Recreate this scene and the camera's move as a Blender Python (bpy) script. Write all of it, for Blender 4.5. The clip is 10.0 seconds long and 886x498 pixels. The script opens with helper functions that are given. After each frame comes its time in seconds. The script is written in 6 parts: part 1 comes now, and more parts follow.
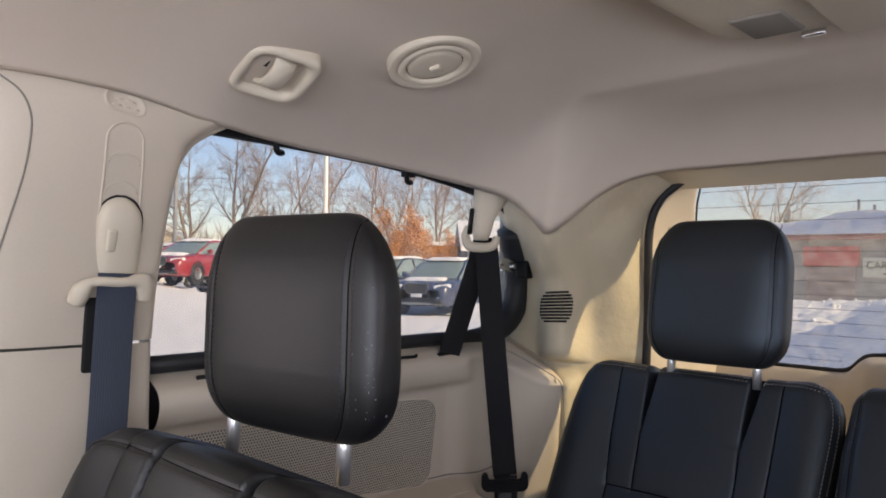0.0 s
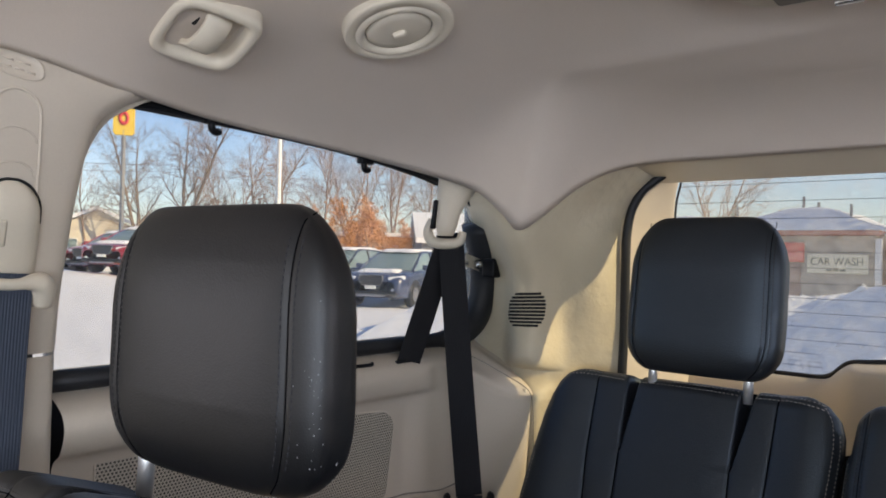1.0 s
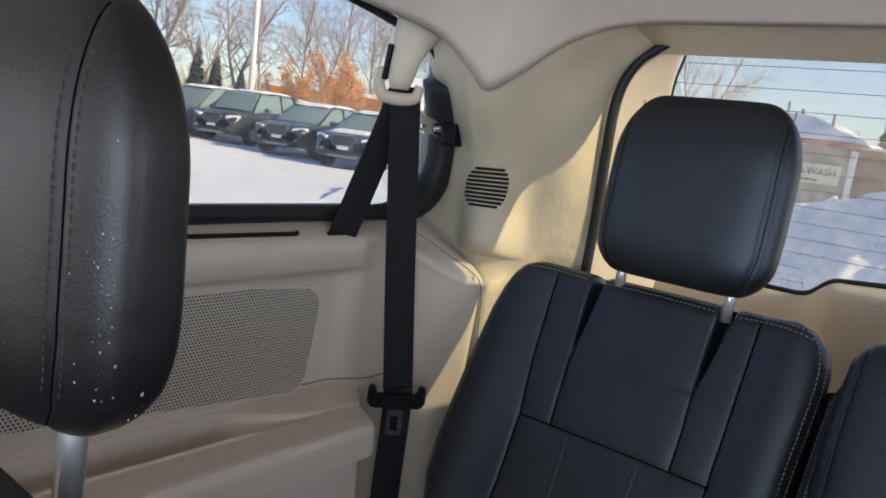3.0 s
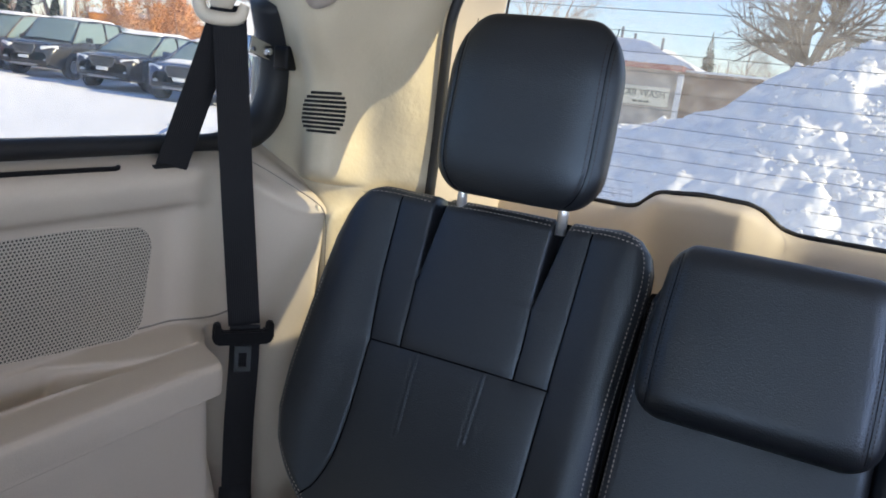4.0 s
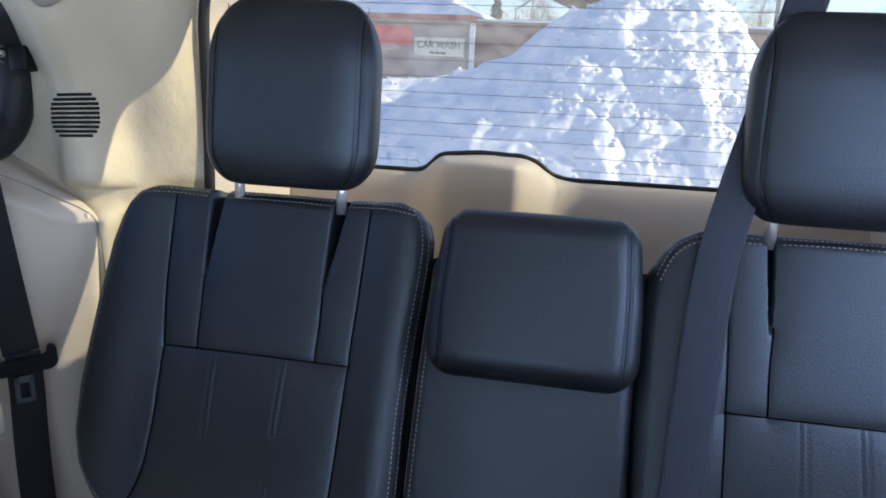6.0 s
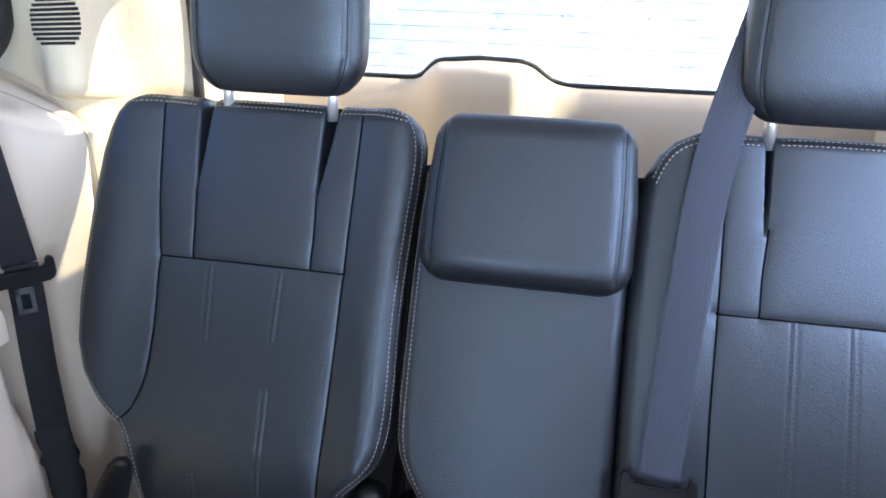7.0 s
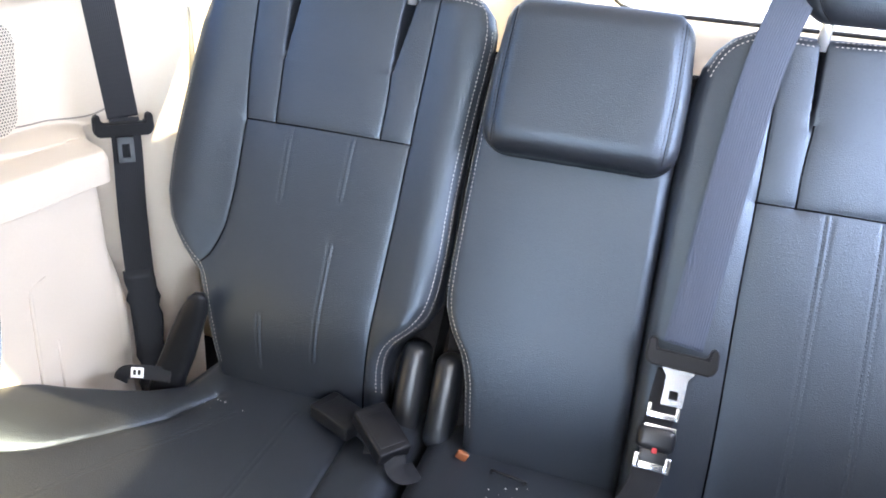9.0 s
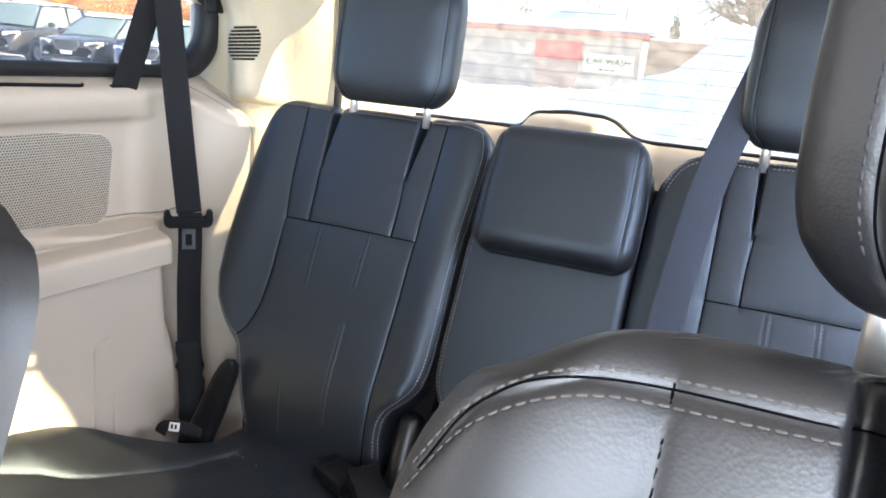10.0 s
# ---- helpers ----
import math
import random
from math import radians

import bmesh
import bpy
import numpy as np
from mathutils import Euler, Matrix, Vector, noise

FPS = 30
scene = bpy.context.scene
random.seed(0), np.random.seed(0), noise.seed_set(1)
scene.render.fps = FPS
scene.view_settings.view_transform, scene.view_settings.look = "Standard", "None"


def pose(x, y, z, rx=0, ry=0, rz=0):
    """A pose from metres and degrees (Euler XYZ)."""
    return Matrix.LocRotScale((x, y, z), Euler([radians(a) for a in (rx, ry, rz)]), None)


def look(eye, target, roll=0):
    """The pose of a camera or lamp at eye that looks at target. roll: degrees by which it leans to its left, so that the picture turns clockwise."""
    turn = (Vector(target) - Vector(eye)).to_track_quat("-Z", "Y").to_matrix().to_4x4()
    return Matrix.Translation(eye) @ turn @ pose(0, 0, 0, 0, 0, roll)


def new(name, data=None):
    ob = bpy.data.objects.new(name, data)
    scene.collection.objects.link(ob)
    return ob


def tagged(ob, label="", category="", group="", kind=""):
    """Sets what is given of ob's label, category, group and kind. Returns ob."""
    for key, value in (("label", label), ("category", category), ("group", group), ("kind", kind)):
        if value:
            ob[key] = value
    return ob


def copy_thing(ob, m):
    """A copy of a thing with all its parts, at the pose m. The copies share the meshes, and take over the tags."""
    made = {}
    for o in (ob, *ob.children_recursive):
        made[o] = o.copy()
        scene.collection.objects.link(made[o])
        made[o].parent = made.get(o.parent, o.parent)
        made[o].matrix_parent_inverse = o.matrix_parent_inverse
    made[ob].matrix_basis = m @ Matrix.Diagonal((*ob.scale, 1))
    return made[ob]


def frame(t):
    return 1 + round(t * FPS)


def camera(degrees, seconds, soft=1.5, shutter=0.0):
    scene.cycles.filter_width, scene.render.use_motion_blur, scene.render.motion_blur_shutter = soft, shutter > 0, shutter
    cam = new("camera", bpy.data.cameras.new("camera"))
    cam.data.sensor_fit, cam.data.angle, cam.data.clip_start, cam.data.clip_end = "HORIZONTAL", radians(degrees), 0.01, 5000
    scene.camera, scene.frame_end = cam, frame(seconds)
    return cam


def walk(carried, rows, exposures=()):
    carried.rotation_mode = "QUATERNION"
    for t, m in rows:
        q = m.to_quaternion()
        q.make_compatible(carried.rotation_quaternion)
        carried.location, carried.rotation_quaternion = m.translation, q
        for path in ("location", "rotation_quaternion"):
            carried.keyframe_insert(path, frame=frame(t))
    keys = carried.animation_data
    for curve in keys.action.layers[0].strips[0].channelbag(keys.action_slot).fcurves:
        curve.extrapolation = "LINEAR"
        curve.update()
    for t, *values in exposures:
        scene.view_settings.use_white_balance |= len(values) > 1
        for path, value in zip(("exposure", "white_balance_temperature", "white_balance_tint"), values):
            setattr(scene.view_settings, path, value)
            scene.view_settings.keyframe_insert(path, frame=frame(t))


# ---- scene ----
cam = camera(62.5, 10.0, soft=1.8)
PATH = [
    (0, (0.183, -0.07, 1.402), (-1.202, 1.373, 1.444), 0.8),
    (0.5, (0.125, -0.016, 1.432), (-1.133, 1.539, 1.443), -1.2),
    (1, (0.078, 0.025, 1.413), (-1.214, 1.551, 1.434), 1.4),
    (1.5, (0.018, 0.072, 1.4), (-1.349, 1.532, 1.419), 2.3),
    (2, (-0.033, 0.13, 1.415), (-1.426, 1.564, 1.371), 3.3),
    (2.5, (-0.028, 0.174, 1.417), (-1.362, 1.651, 1.216), 5.5),
    (2.7, (-0.023, 0.185, 1.412), (-1.306, 1.697, 1.155), 6.5),
    (3.8, (-0.004, 0.221, 1.393), (-0.915, 1.946, 0.951), 7.0),
    (4, (-0.004, 0.219, 1.395), (-0.836, 1.979, 0.934), 6.6),
    (4.5, (0.0, 0.231, 1.393), (-0.654, 2.059, 0.91), 5.5),
    (5, (0.019, 0.235, 1.414), (-0.496, 2.107, 0.934), 4.3),
    (5.2, (0.029, 0.239, 1.416), (-0.444, 2.122, 0.936), 3.8),
    (6.3, (0.058, 0.218, 1.431), (-0.301, 2.099, 0.855), 1.8),
    (6.5, (0.063, 0.221, 1.422), (-0.304, 2.087, 0.803), 1.5),
    (7, (0.064, 0.227, 1.416), (-0.297, 2.047, 0.668), 1.3),
    (7.5, (0.064, 0.219, 1.385), (-0.296, 2.001, 0.552), 1.7),
    (8, (0.067, 0.194, 1.355), (-0.313, 1.954, 0.484), 2.6),
    (8.5, (0.068, 0.157, 1.343), (-0.349, 1.912, 0.479), 3.7),
    (9, (0.093, 0.099, 1.322), (-0.392, 1.855, 0.498), 4.8),
    (9.5, (0.163, 0.027, 1.312), (-0.458, 1.813, 0.66), 5.0),
    (10, (0.288, -0.02, 1.332), (-0.48, 1.754, 0.819), 5.0),
]
EXPOSURES = [(0, 0.22, 7150, 25), (0.5, 0.24, 6950, 20), (1.2, 0.25, 6900, 20), (2.5, 0.32, 6800, 19), (4.0, 0.76, 6250, 18), (5.0, 1.02, 6050, 19), (5.5, 0.96, 5950, 19), (6.5, 0.55, 5650, 18), (6.8, 1.5, 5900, 18), (7.1, 2.35, 6050, 20), (7.5, 2.85, 6250, 21), (8.2, 3.22, 6500, 18), (9.1, 3.22, 6500, 18), (9.6, 3.0, 6500, 17), (10, 2.05, 6700, 17)]
walk(cam, [(t, look(eye, target, roll)) for t, eye, target, roll in PATH], EXPOSURES)

# ---- daylight: low winter sun from behind the van's driver side ----
SUN_TO = Vector((1.0, 0.27, 0.49)).normalized()
world = bpy.data.worlds.new("winter_sky")
scene.world = world
world.use_nodes = True
wn = world.node_tree
sky = wn.nodes.new("ShaderNodeTexSky")
sky.sky_type, sky.sun_disc = "NISHITA", False
sky.sun_elevation = math.asin(SUN_TO.z)
sky.sun_rotation = math.atan2(SUN_TO.x, SUN_TO.y)
sky.air_density, sky.dust_density, sky.ozone_density = 1.0, 0.4, 3.0
wn.links.new(sky.outputs[0], wn.nodes["Background"].inputs[0])
wn.nodes["Background"].inputs[1].default_value = 0.15
sun = new("sun", bpy.data.lights.new("sun", "SUN"))
sun.data.energy, sun.data.angle, sun.data.color = 5.0, radians(0.5), (1.0, 0.855, 0.50)
sun.matrix_world = look(SUN_TO * 50, (0, 0, 0))


def window_light(name, at, towards, wide, high, watts, colour):
    """Sky light that comes in by one of the van's window openings."""
    lamp = new(name, bpy.data.lights.new(name, "AREA"))
    lamp.data.shape, lamp.data.size, lamp.data.size_y = "RECTANGLE", wide, high
    lamp.data.energy, lamp.data.color = watts, colour
    lamp.matrix_world = look(at, towards)
    return lamp


window_light("windscreen_skylight", (.12, -2.12, 1.38), (.12, -1.75, 1.95), 1.30, .46, 13.0, (.76, .88, 1.0))
window_light("door_window_skylight_left", (-.79, -.42, 1.40), (0, -.35, 1.80), .95, .38, 2, (.92, .96, 1.0))
window_light("door_window_skylight_right", (.79, -.42, 1.40), (.15, -.22, 1.90), .95, .38, 13, (.70, .85, 1.0))
window_light("front_door_skylight_right", (.79, -1.45, 1.40), (.15, -1.0, 1.90), .95, .38, 13, (.70, .85, 1.0))
window_light("quarter_window_skylight_right", (.80, .76, 1.43), (.40, .86, 1.15), .72, .24, 2.6, (.70, .80, 1.0))

# ---- materials ----
def material(name, base, rough=0.5, metal=0.0, spots=None, grain=0.0, grain_scale=300.0, relief=0.0, relief_scale=200.0,
             voronoi=False, spec=0.5, coat=0.0, sheen=0.0, stain=0.12, stain_scale=6.0):
    """A surface with two scales of colour change (stains and grain) and a fine relief."""
    m = bpy.data.materials.new(name)
    m.use_nodes = True
    nt = m.node_tree
    b = nt.nodes["Principled BSDF"]
    b.inputs["Roughness"].default_value = rough
    b.inputs["Metallic"].default_value = metal
    b.inputs["Specular IOR Level"].default_value = spec
    b.inputs["Coat Weight"].default_value = coat
    b.inputs["Sheen Weight"].default_value = sheen
    co = nt.nodes.new("ShaderNodeTexCoord")
    n1 = nt.nodes.new("ShaderNodeTexNoise")
    n1.inputs["Scale"].default_value, n1.inputs["Detail"].default_value = stain_scale, 4.0
    nt.links.new(co.outputs["Object"], n1.inputs["Vector"])
    n2 = nt.nodes.new("ShaderNodeTexNoise")
    n2.inputs["Scale"].default_value, n2.inputs["Detail"].default_value = grain_scale, 2.0
    nt.links.new(co.outputs["Object"], n2.inputs["Vector"])
    ramp = nt.nodes.new("ShaderNodeMapRange")
    ramp.inputs[3].default_value, ramp.inputs[4].default_value = 1 - stain, 1 + stain
    nt.links.new(n1.outputs[0], ramp.inputs[0])
    ramp2 = nt.nodes.new("ShaderNodeMapRange")
    ramp2.inputs[3].default_value, ramp2.inputs[4].default_value = 1 - grain, 1 + grain
    nt.links.new(n2.outputs[0], ramp2.inputs[0])
    mul = nt.nodes.new("ShaderNodeMath")
    mul.operation = "MULTIPLY"
    nt.links.new(ramp.outputs[0], mul.inputs[0])
    nt.links.new(ramp2.outputs[0], mul.inputs[1])
    sc = nt.nodes.new("ShaderNodeVectorMath")
    sc.operation = "SCALE"
    sc.inputs[0].default_value = base
    nt.links.new(mul.outputs[0], sc.inputs["Scale"])
    nt.links.new(sc.outputs[0], b.inputs["Base Color"])
    rr = nt.nodes.new("ShaderNodeMapRange")
    rr.inputs[3].default_value, rr.inputs[4].default_value = max(0.02, rough - 0.07), min(1, rough + 0.07)
    nt.links.new(n1.outputs[0], rr.inputs[0])
    nt.links.new(rr.outputs[0], b.inputs["Roughness"])
    if relief:
        bump = nt.nodes.new("ShaderNodeBump")
        bump.inputs["Strength"].default_value, bump.inputs["Distance"].default_value = 1.0, relief
        if voronoi:
            tx = nt.nodes.new("ShaderNodeTexVoronoi")
            tx.inputs["Scale"].default_value = relief_scale
            src = tx.outputs["Distance"]
        else:
            tx = nt.nodes.new("ShaderNodeTexNoise")
            tx.inputs["Scale"].default_value, tx.inputs["Detail"].default_value = relief_scale, 3.0
            src = tx.outputs[0]
        nt.links.new(co.outputs["Object"], tx.inputs["Vector"])
        nt.links.new(src, bump.inputs["Height"])
        nt.links.new(bump.outputs[0], b.inputs["Normal"])
    return m


def glass(name, tint, gloss=0.06, dust=0.0):
    """A thin tinted pane: light goes straight through, with a weak mirror on top."""
    m = bpy.data.materials.new(name)
    m.use_nodes = True
    nt = m.node_tree
    nt.nodes.remove(nt.nodes["Principled BSDF"])
    out = nt.nodes["Material Output"]
    tr, gl, mx = (nt.nodes.new(k) for k in ("ShaderNodeBsdfTransparent", "ShaderNodeBsdfGlossy", "ShaderNodeMixShader"))
    tr.inputs[0].default_value = (*tint, 1)
    gl.inputs[0].default_value, gl.inputs["Roughness"].default_value = (1, 1, 1, 1), 0.0
    lw = nt.nodes.new("ShaderNodeLayerWeight")
    lw.inputs[0].default_value = 0.5
    pw, sc = nt.nodes.new("ShaderNodeMath"), nt.nodes.new("ShaderNodeMath")
    pw.operation, pw.inputs[1].default_value = "POWER", 5.0
    sc.operation, sc.inputs[1].default_value, sc.inputs[2].default_value = "MULTIPLY_ADD", 0.8, gloss / 2
    nt.links.new(lw.outputs["Facing"], pw.inputs[0])
    nt.links.new(pw.outputs[0], sc.inputs[0])
    nt.links.new(sc.outputs[0], mx.inputs[0])
    nt.links.new(tr.outputs[0], mx.inputs[1])
    nt.links.new(gl.outputs[0], mx.inputs[2])
    nt.links.new(mx.outputs[0], out.inputs[0])
    if dust:
        # a film of road dust that catches the sun
        film, mix2 = nt.nodes.new("ShaderNodeBsdfTranslucent"), nt.nodes.new("ShaderNodeMixShader")
        film.inputs[0].default_value = (.86, .84, .80, 1)
        co, fleck = nt.nodes.new("ShaderNodeTexCoord"), nt.nodes.new("ShaderNodeTexNoise")
        fleck.inputs["Scale"].default_value, fleck.inputs["Detail"].default_value = 38.0, 8.0
        rng_ = nt.nodes.new("ShaderNodeMapRange")
        rng_.inputs[1].default_value, rng_.inputs[2].default_value = 0.3, 0.75
        rng_.inputs[3].default_value, rng_.inputs[4].default_value = dust * .5, dust * 1.6
        nt.links.new(co.outputs["Object"], fleck.inputs["Vector"])
        nt.links.new(fleck.outputs[0], rng_.inputs[0])
        nt.links.new(rng_.outputs[0], mix2.inputs[0])
        nt.links.new(mx.outputs[0], mix2.inputs[1])
        nt.links.new(film.outputs[0], mix2.inputs[2])
        nt.links.new(mix2.outputs[0], out.inputs[0])
    return m


M = {}
M["headliner"] = material("headliner_fabric", (0.707, 0.610, 0.519), 0.95, relief=0.0006, relief_scale=900, grain=0.06, grain_scale=700, stain=0.05, spec=0.15)
M["plastic"] = material("beige_plastic", (0.605, 0.530, 0.435), 0.55, relief=0.0003, relief_scale=700, grain=0.03, stain=0.05, spec=0.3)
M["plastic_light"] = material("light_beige_plastic", (0.67, 0.595, 0.475), 0.45, relief=0.0002, relief_scale=900, grain=0.03, stain=0.04, spec=0.35)
M["pillar"] = material("grained_pillar_plastic", (0.63, 0.55, 0.40), 0.5, relief=0.0022, relief_scale=42, grain=0.03, stain=0.04, spec=0.3)
def hide(name, base, rough, spec, pebble, crease):
    """Leather: pebbled grain over soft creases, duller where it is rubbed."""
    m = material(name, base, rough, relief=pebble, relief_scale=620, voronoi=True, grain=0.25, stain=0.35, stain_scale=9, spec=spec)
    nt = m.node_tree
    b = nt.nodes["Principled BSDF"]
    fine = [n for n in nt.nodes if n.type == "BUMP"][0]
    co, soft, bump = (nt.nodes.new(k) for k in ("ShaderNodeTexCoord", "ShaderNodeTexNoise", "ShaderNodeBump"))
    soft.inputs["Scale"].default_value, soft.inputs["Detail"].default_value, soft.inputs["Roughness"].default_value = 17.0, 3.0, 0.55
    soft.inputs["Distortion"].default_value = 0.6
    bump.inputs["Strength"].default_value, bump.inputs["Distance"].default_value = 1.0, crease
    nt.links.new(co.outputs["Object"], soft.inputs["Vector"])
    nt.links.new(soft.outputs[0], bump.inputs["Height"])
    nt.links.new(bump.outputs[0], fine.inputs["Normal"])
    return m


M["leather"] = hide("black_leather", (0.0115, 0.0120, 0.0145), 0.40, 0.88, 0.00028, 0.0006)
# blue tint puts the sky's colour into the leather's reflections
M["leather"].node_tree.nodes["Principled BSDF"].inputs["Specular Tint"].default_value = (0.66, 0.83, 1.0, 1)
# second-row copy of the leather, darker and duller to offset too bright light
M["leather_dimmed"] = hide("dimmed_black_leather", (0.0060, 0.0062, 0.0075), 0.44, 0.57, 0.00009, 0.0005)
M["hinge"] = material("smooth_black_plastic", (0.010, 0.011, 0.013), 0.36, relief=0.00004, relief_scale=900)
M["scuff"] = material("pale_scuffs", (0.24, 0.24, 0.25), 0.7)
M["seam"] = material("dark_seam", (0.003, 0.003, 0.004), 1.0, spec=0.0)
M["thread_dark"] = material("charcoal_thread", (0.022, 0.023, 0.027), 0.6, grain=0.2, grain_scale=900, spec=0.3)
M["thread"] = material("pale_thread", (0.40, 0.39, 0.37), 0.7, grain=0.2, grain_scale=900)
# taupe second-row thread, its colour darkened further against strong lamp light
M["thread_taupe"] = material("dimmed_taupe_thread", (0.075, 0.068, 0.064), 0.8, grain=0.25, grain_scale=900, spec=0.2)
M["steel_dark"] = material("dark_steel", (0.22, 0.23, 0.24), 0.35, metal=1.0, stain=0.05)
M["post_steel"] = material("satin_steel", (0.86, 0.86, 0.86), 0.36, metal=0.85, stain=0.03)
M["chrome"] = material("brushed_chrome", (0.72, 0.72, 0.72), 0.22, metal=1.0, stain=0.03)
M["rubber"] = material("black_rubber", (0.012, 0.013, 0.016), 0.55, stain=0.2, relief=0.0003, relief_scale=400)
M["black_plastic"] = material("black_plastic", (0.006, 0.006, 0.007), 0.40, spec=0.22, relief=0.0003, relief_scale=800)
M["dark_hole"] = material("dark_gap", (0.006, 0.006, 0.006), 0.9)
M["carpet"] = material("dark_carpet", (0.012, 0.011, 0.011), 1.0, spec=0.1, relief=0.003, relief_scale=500, grain=0.4)
# grey-brown that paints shade in the console recess; joints and backings share it
M["recess"] = material("recess_shade_and_joint", (0.24, 0.215, 0.185), 0.8)
M["red"] = material("red_button", (0.38, 0.02, 0.02), 0.4)
M["paper"] = material("white_label", (0.78, 0.78, 0.76), 0.6)
M["orange"] = material("orange_tag", (0.17, 0.048, 0.012), 0.6)
M["side_glass"] = glass("side_glass", (0.90, 0.91, 0.92), dust=0.05)
M["rear_glass"] = glass("rear_glass", (0.85, 0.87, 0.88), dust=0.10)
M["front_glass"] = glass("front_glass", (0.88, 0.92, 0.90))
M["privacy_glass"] = glass("privacy_glass", (0.34, 0.35, 0.36))
M["paint"] = material("dark_van_paint", (0.05, 0.05, 0.06), 0.3, coat=0.6)


def webbing(name, base):
    """Seat-belt webbing with ribs that run along it (local x is across)."""
    m = material(name, base, 0.75, grain=0.15, grain_scale=1200, spec=0.35)
    nt = m.node_tree
    b = nt.nodes["Principled BSDF"]
    uv = nt.nodes.new("ShaderNodeUVMap")
    wave = nt.nodes.new("ShaderNodeTexWave")
    wave.wave_type, wave.bands_direction = "BANDS", "X"
    wave.inputs["Scale"].default_value = 5.0
    nt.links.new(uv.outputs[0], wave.inputs["Vector"])
    bump = nt.nodes.new("ShaderNodeBump")
    bump.inputs["Strength"].default_value, bump.inputs["Distance"].default_value = 0.8, 0.0005
    nt.links.new(wave.outputs[1], bump.inputs["Height"])
    nt.links.new(bump.outputs[0], b.inputs["Normal"])
    return m


M["belt"] = webbing("dark_grey_webbing", (0.0085, 0.009, 0.0115))
M["belt_grey"] = webbing("grey_webbing", (0.048, 0.060, 0.086))


def perforated():
    """Speaker mesh: a hexagonal field of small dark holes in a beige sheet."""
    m = material("perforated_speaker_mesh", (0.50, 0.45, 0.37), 0.6, stain=0.05)
    nt = m.node_tree
    b = nt.nodes["Principled BSDF"]
    old = b.inputs["Base Color"].links[0].from_socket
    co = nt.nodes.new("ShaderNodeTexCoord")
    sep = nt.nodes.new("ShaderNodeSeparateXYZ")
    nt.links.new(co.outputs["Object"], sep.inputs[0])

    def calc(op, a, c=None):
        n = nt.nodes.new("ShaderNodeMath")
        n.operation = op
        for i, v in enumerate((a, c)):
            if v is None:
                continue
            if isinstance(v, (int, float)):
                n.inputs[i].default_value = v
            else:
                nt.links.new(v, n.inputs[i])
        return n.outputs[0]

    def lattice(oy, oz, py=0.0052, pz=0.0090):
        y = calc("SUBTRACT", calc("FRACT", calc("ADD", calc("DIVIDE", sep.outputs[1], py), oy)), 0.5)
        z = calc("SUBTRACT", calc("FRACT", calc("ADD", calc("DIVIDE", sep.outputs[2], pz), oz)), 0.5)
        y, z = calc("MULTIPLY", y, py), calc("MULTIPLY", z, pz)
        return calc("SQRT", calc("ADD", calc("MULTIPLY", y, y), calc("MULTIPLY", z, z)))

    d = calc("MINIMUM", lattice(0, 0), lattice(0.5, 0.5))
    hole = calc("LESS_THAN", d, 0.0015)
    mix = nt.nodes.new("ShaderNodeMix")
    mix.data_type = "RGBA"
    nt.links.new(hole, mix.inputs[0])
    nt.links.new(old, mix.inputs[6])
    mix.inputs[7].default_value = (0.045, 0.04, 0.036, 1)
    nt.links.new(mix.outputs[2], b.inputs["Base Color"])
    return m


M["mesh"] = perforated()


from mathutils.bvhtree import BVHTree


# ---- mesh helpers ----
def part(name, data, mat, parent=None, label="", smooth=True):
    """One mesh object from a bmesh or from (vertices, faces), under a thing, a part or nothing."""
    me = bpy.data.meshes.new(name)
    if isinstance(data, bmesh.types.BMesh):
        data.to_mesh(me)
        data.free()
    else:
        me.from_pydata([tuple(map(float, v)) for v in data[0]], [], [tuple(int(i) for i in f) for f in data[1]])
        if len(data) > 2:
            layer = me.uv_layers.new(name="UVMap")
            for loop in me.loops:
                layer.data[loop.index].uv = data[2][loop.vertex_index]
    me.validate()
    me.materials.append(M[mat] if isinstance(mat, str) else mat)
    if smooth:
        me.polygons.foreach_set("use_smooth", [True] * len(me.polygons))
    ob = new(name, me)
    if parent:
        ob.parent = parent
        ob.matrix_parent_inverse = parent.matrix_world.inverted() if parent.parent is None else Matrix()
    if label:
        ob["label"] = label
    return ob


def thing(name, label, category, at=(0, 0, 0), group="", kind=""):
    ob = new(name)
    ob.location = at
    ob.empty_display_size = 0.05
    ob.matrix_world = Matrix.Translation(at)
    return tagged(ob, label, category, group, kind)


def merge(*lots):
    vs, fs = [], []
    for lot in lots:
        k = len(vs)
        vs += [tuple(v) for v in lot[0]]
        fs += [tuple(i + k for i in f) for f in lot[1]]
    return vs, fs


def moved(lot, m):
    return [tuple(m @ Vector(v)) for v in lot[0]], lot[1]


def grid_faces(rows, cols, wrap=False):
    fs = []
    for i in range(rows - 1):
        for j in range(cols if wrap else cols - 1):
            k = (j + 1) % cols
            fs.append((i * cols + j, i * cols + k, (i + 1) * cols + k, (i + 1) * cols + j))
    return fs


def catmull(points, per=8):
    p = [np.array(q, float) for q in points]
    p = [2 * p[0] - p[1]] + p + [2 * p[-1] - p[-2]]
    out = []
    for i in range(1, len(p) - 2):
        for k in range(per):
            t = k / per
            out.append(0.5 * (2 * p[i] + (p[i + 1] - p[i - 1]) * t + (2 * p[i - 1] - 5 * p[i] + 4 * p[i + 1] - p[i + 2]) * t * t
                              + (3 * p[i] - p[i - 1] - 3 * p[i + 1] + p[i + 2]) * t ** 3))
    out.append(p[-2])
    return np.array(out)


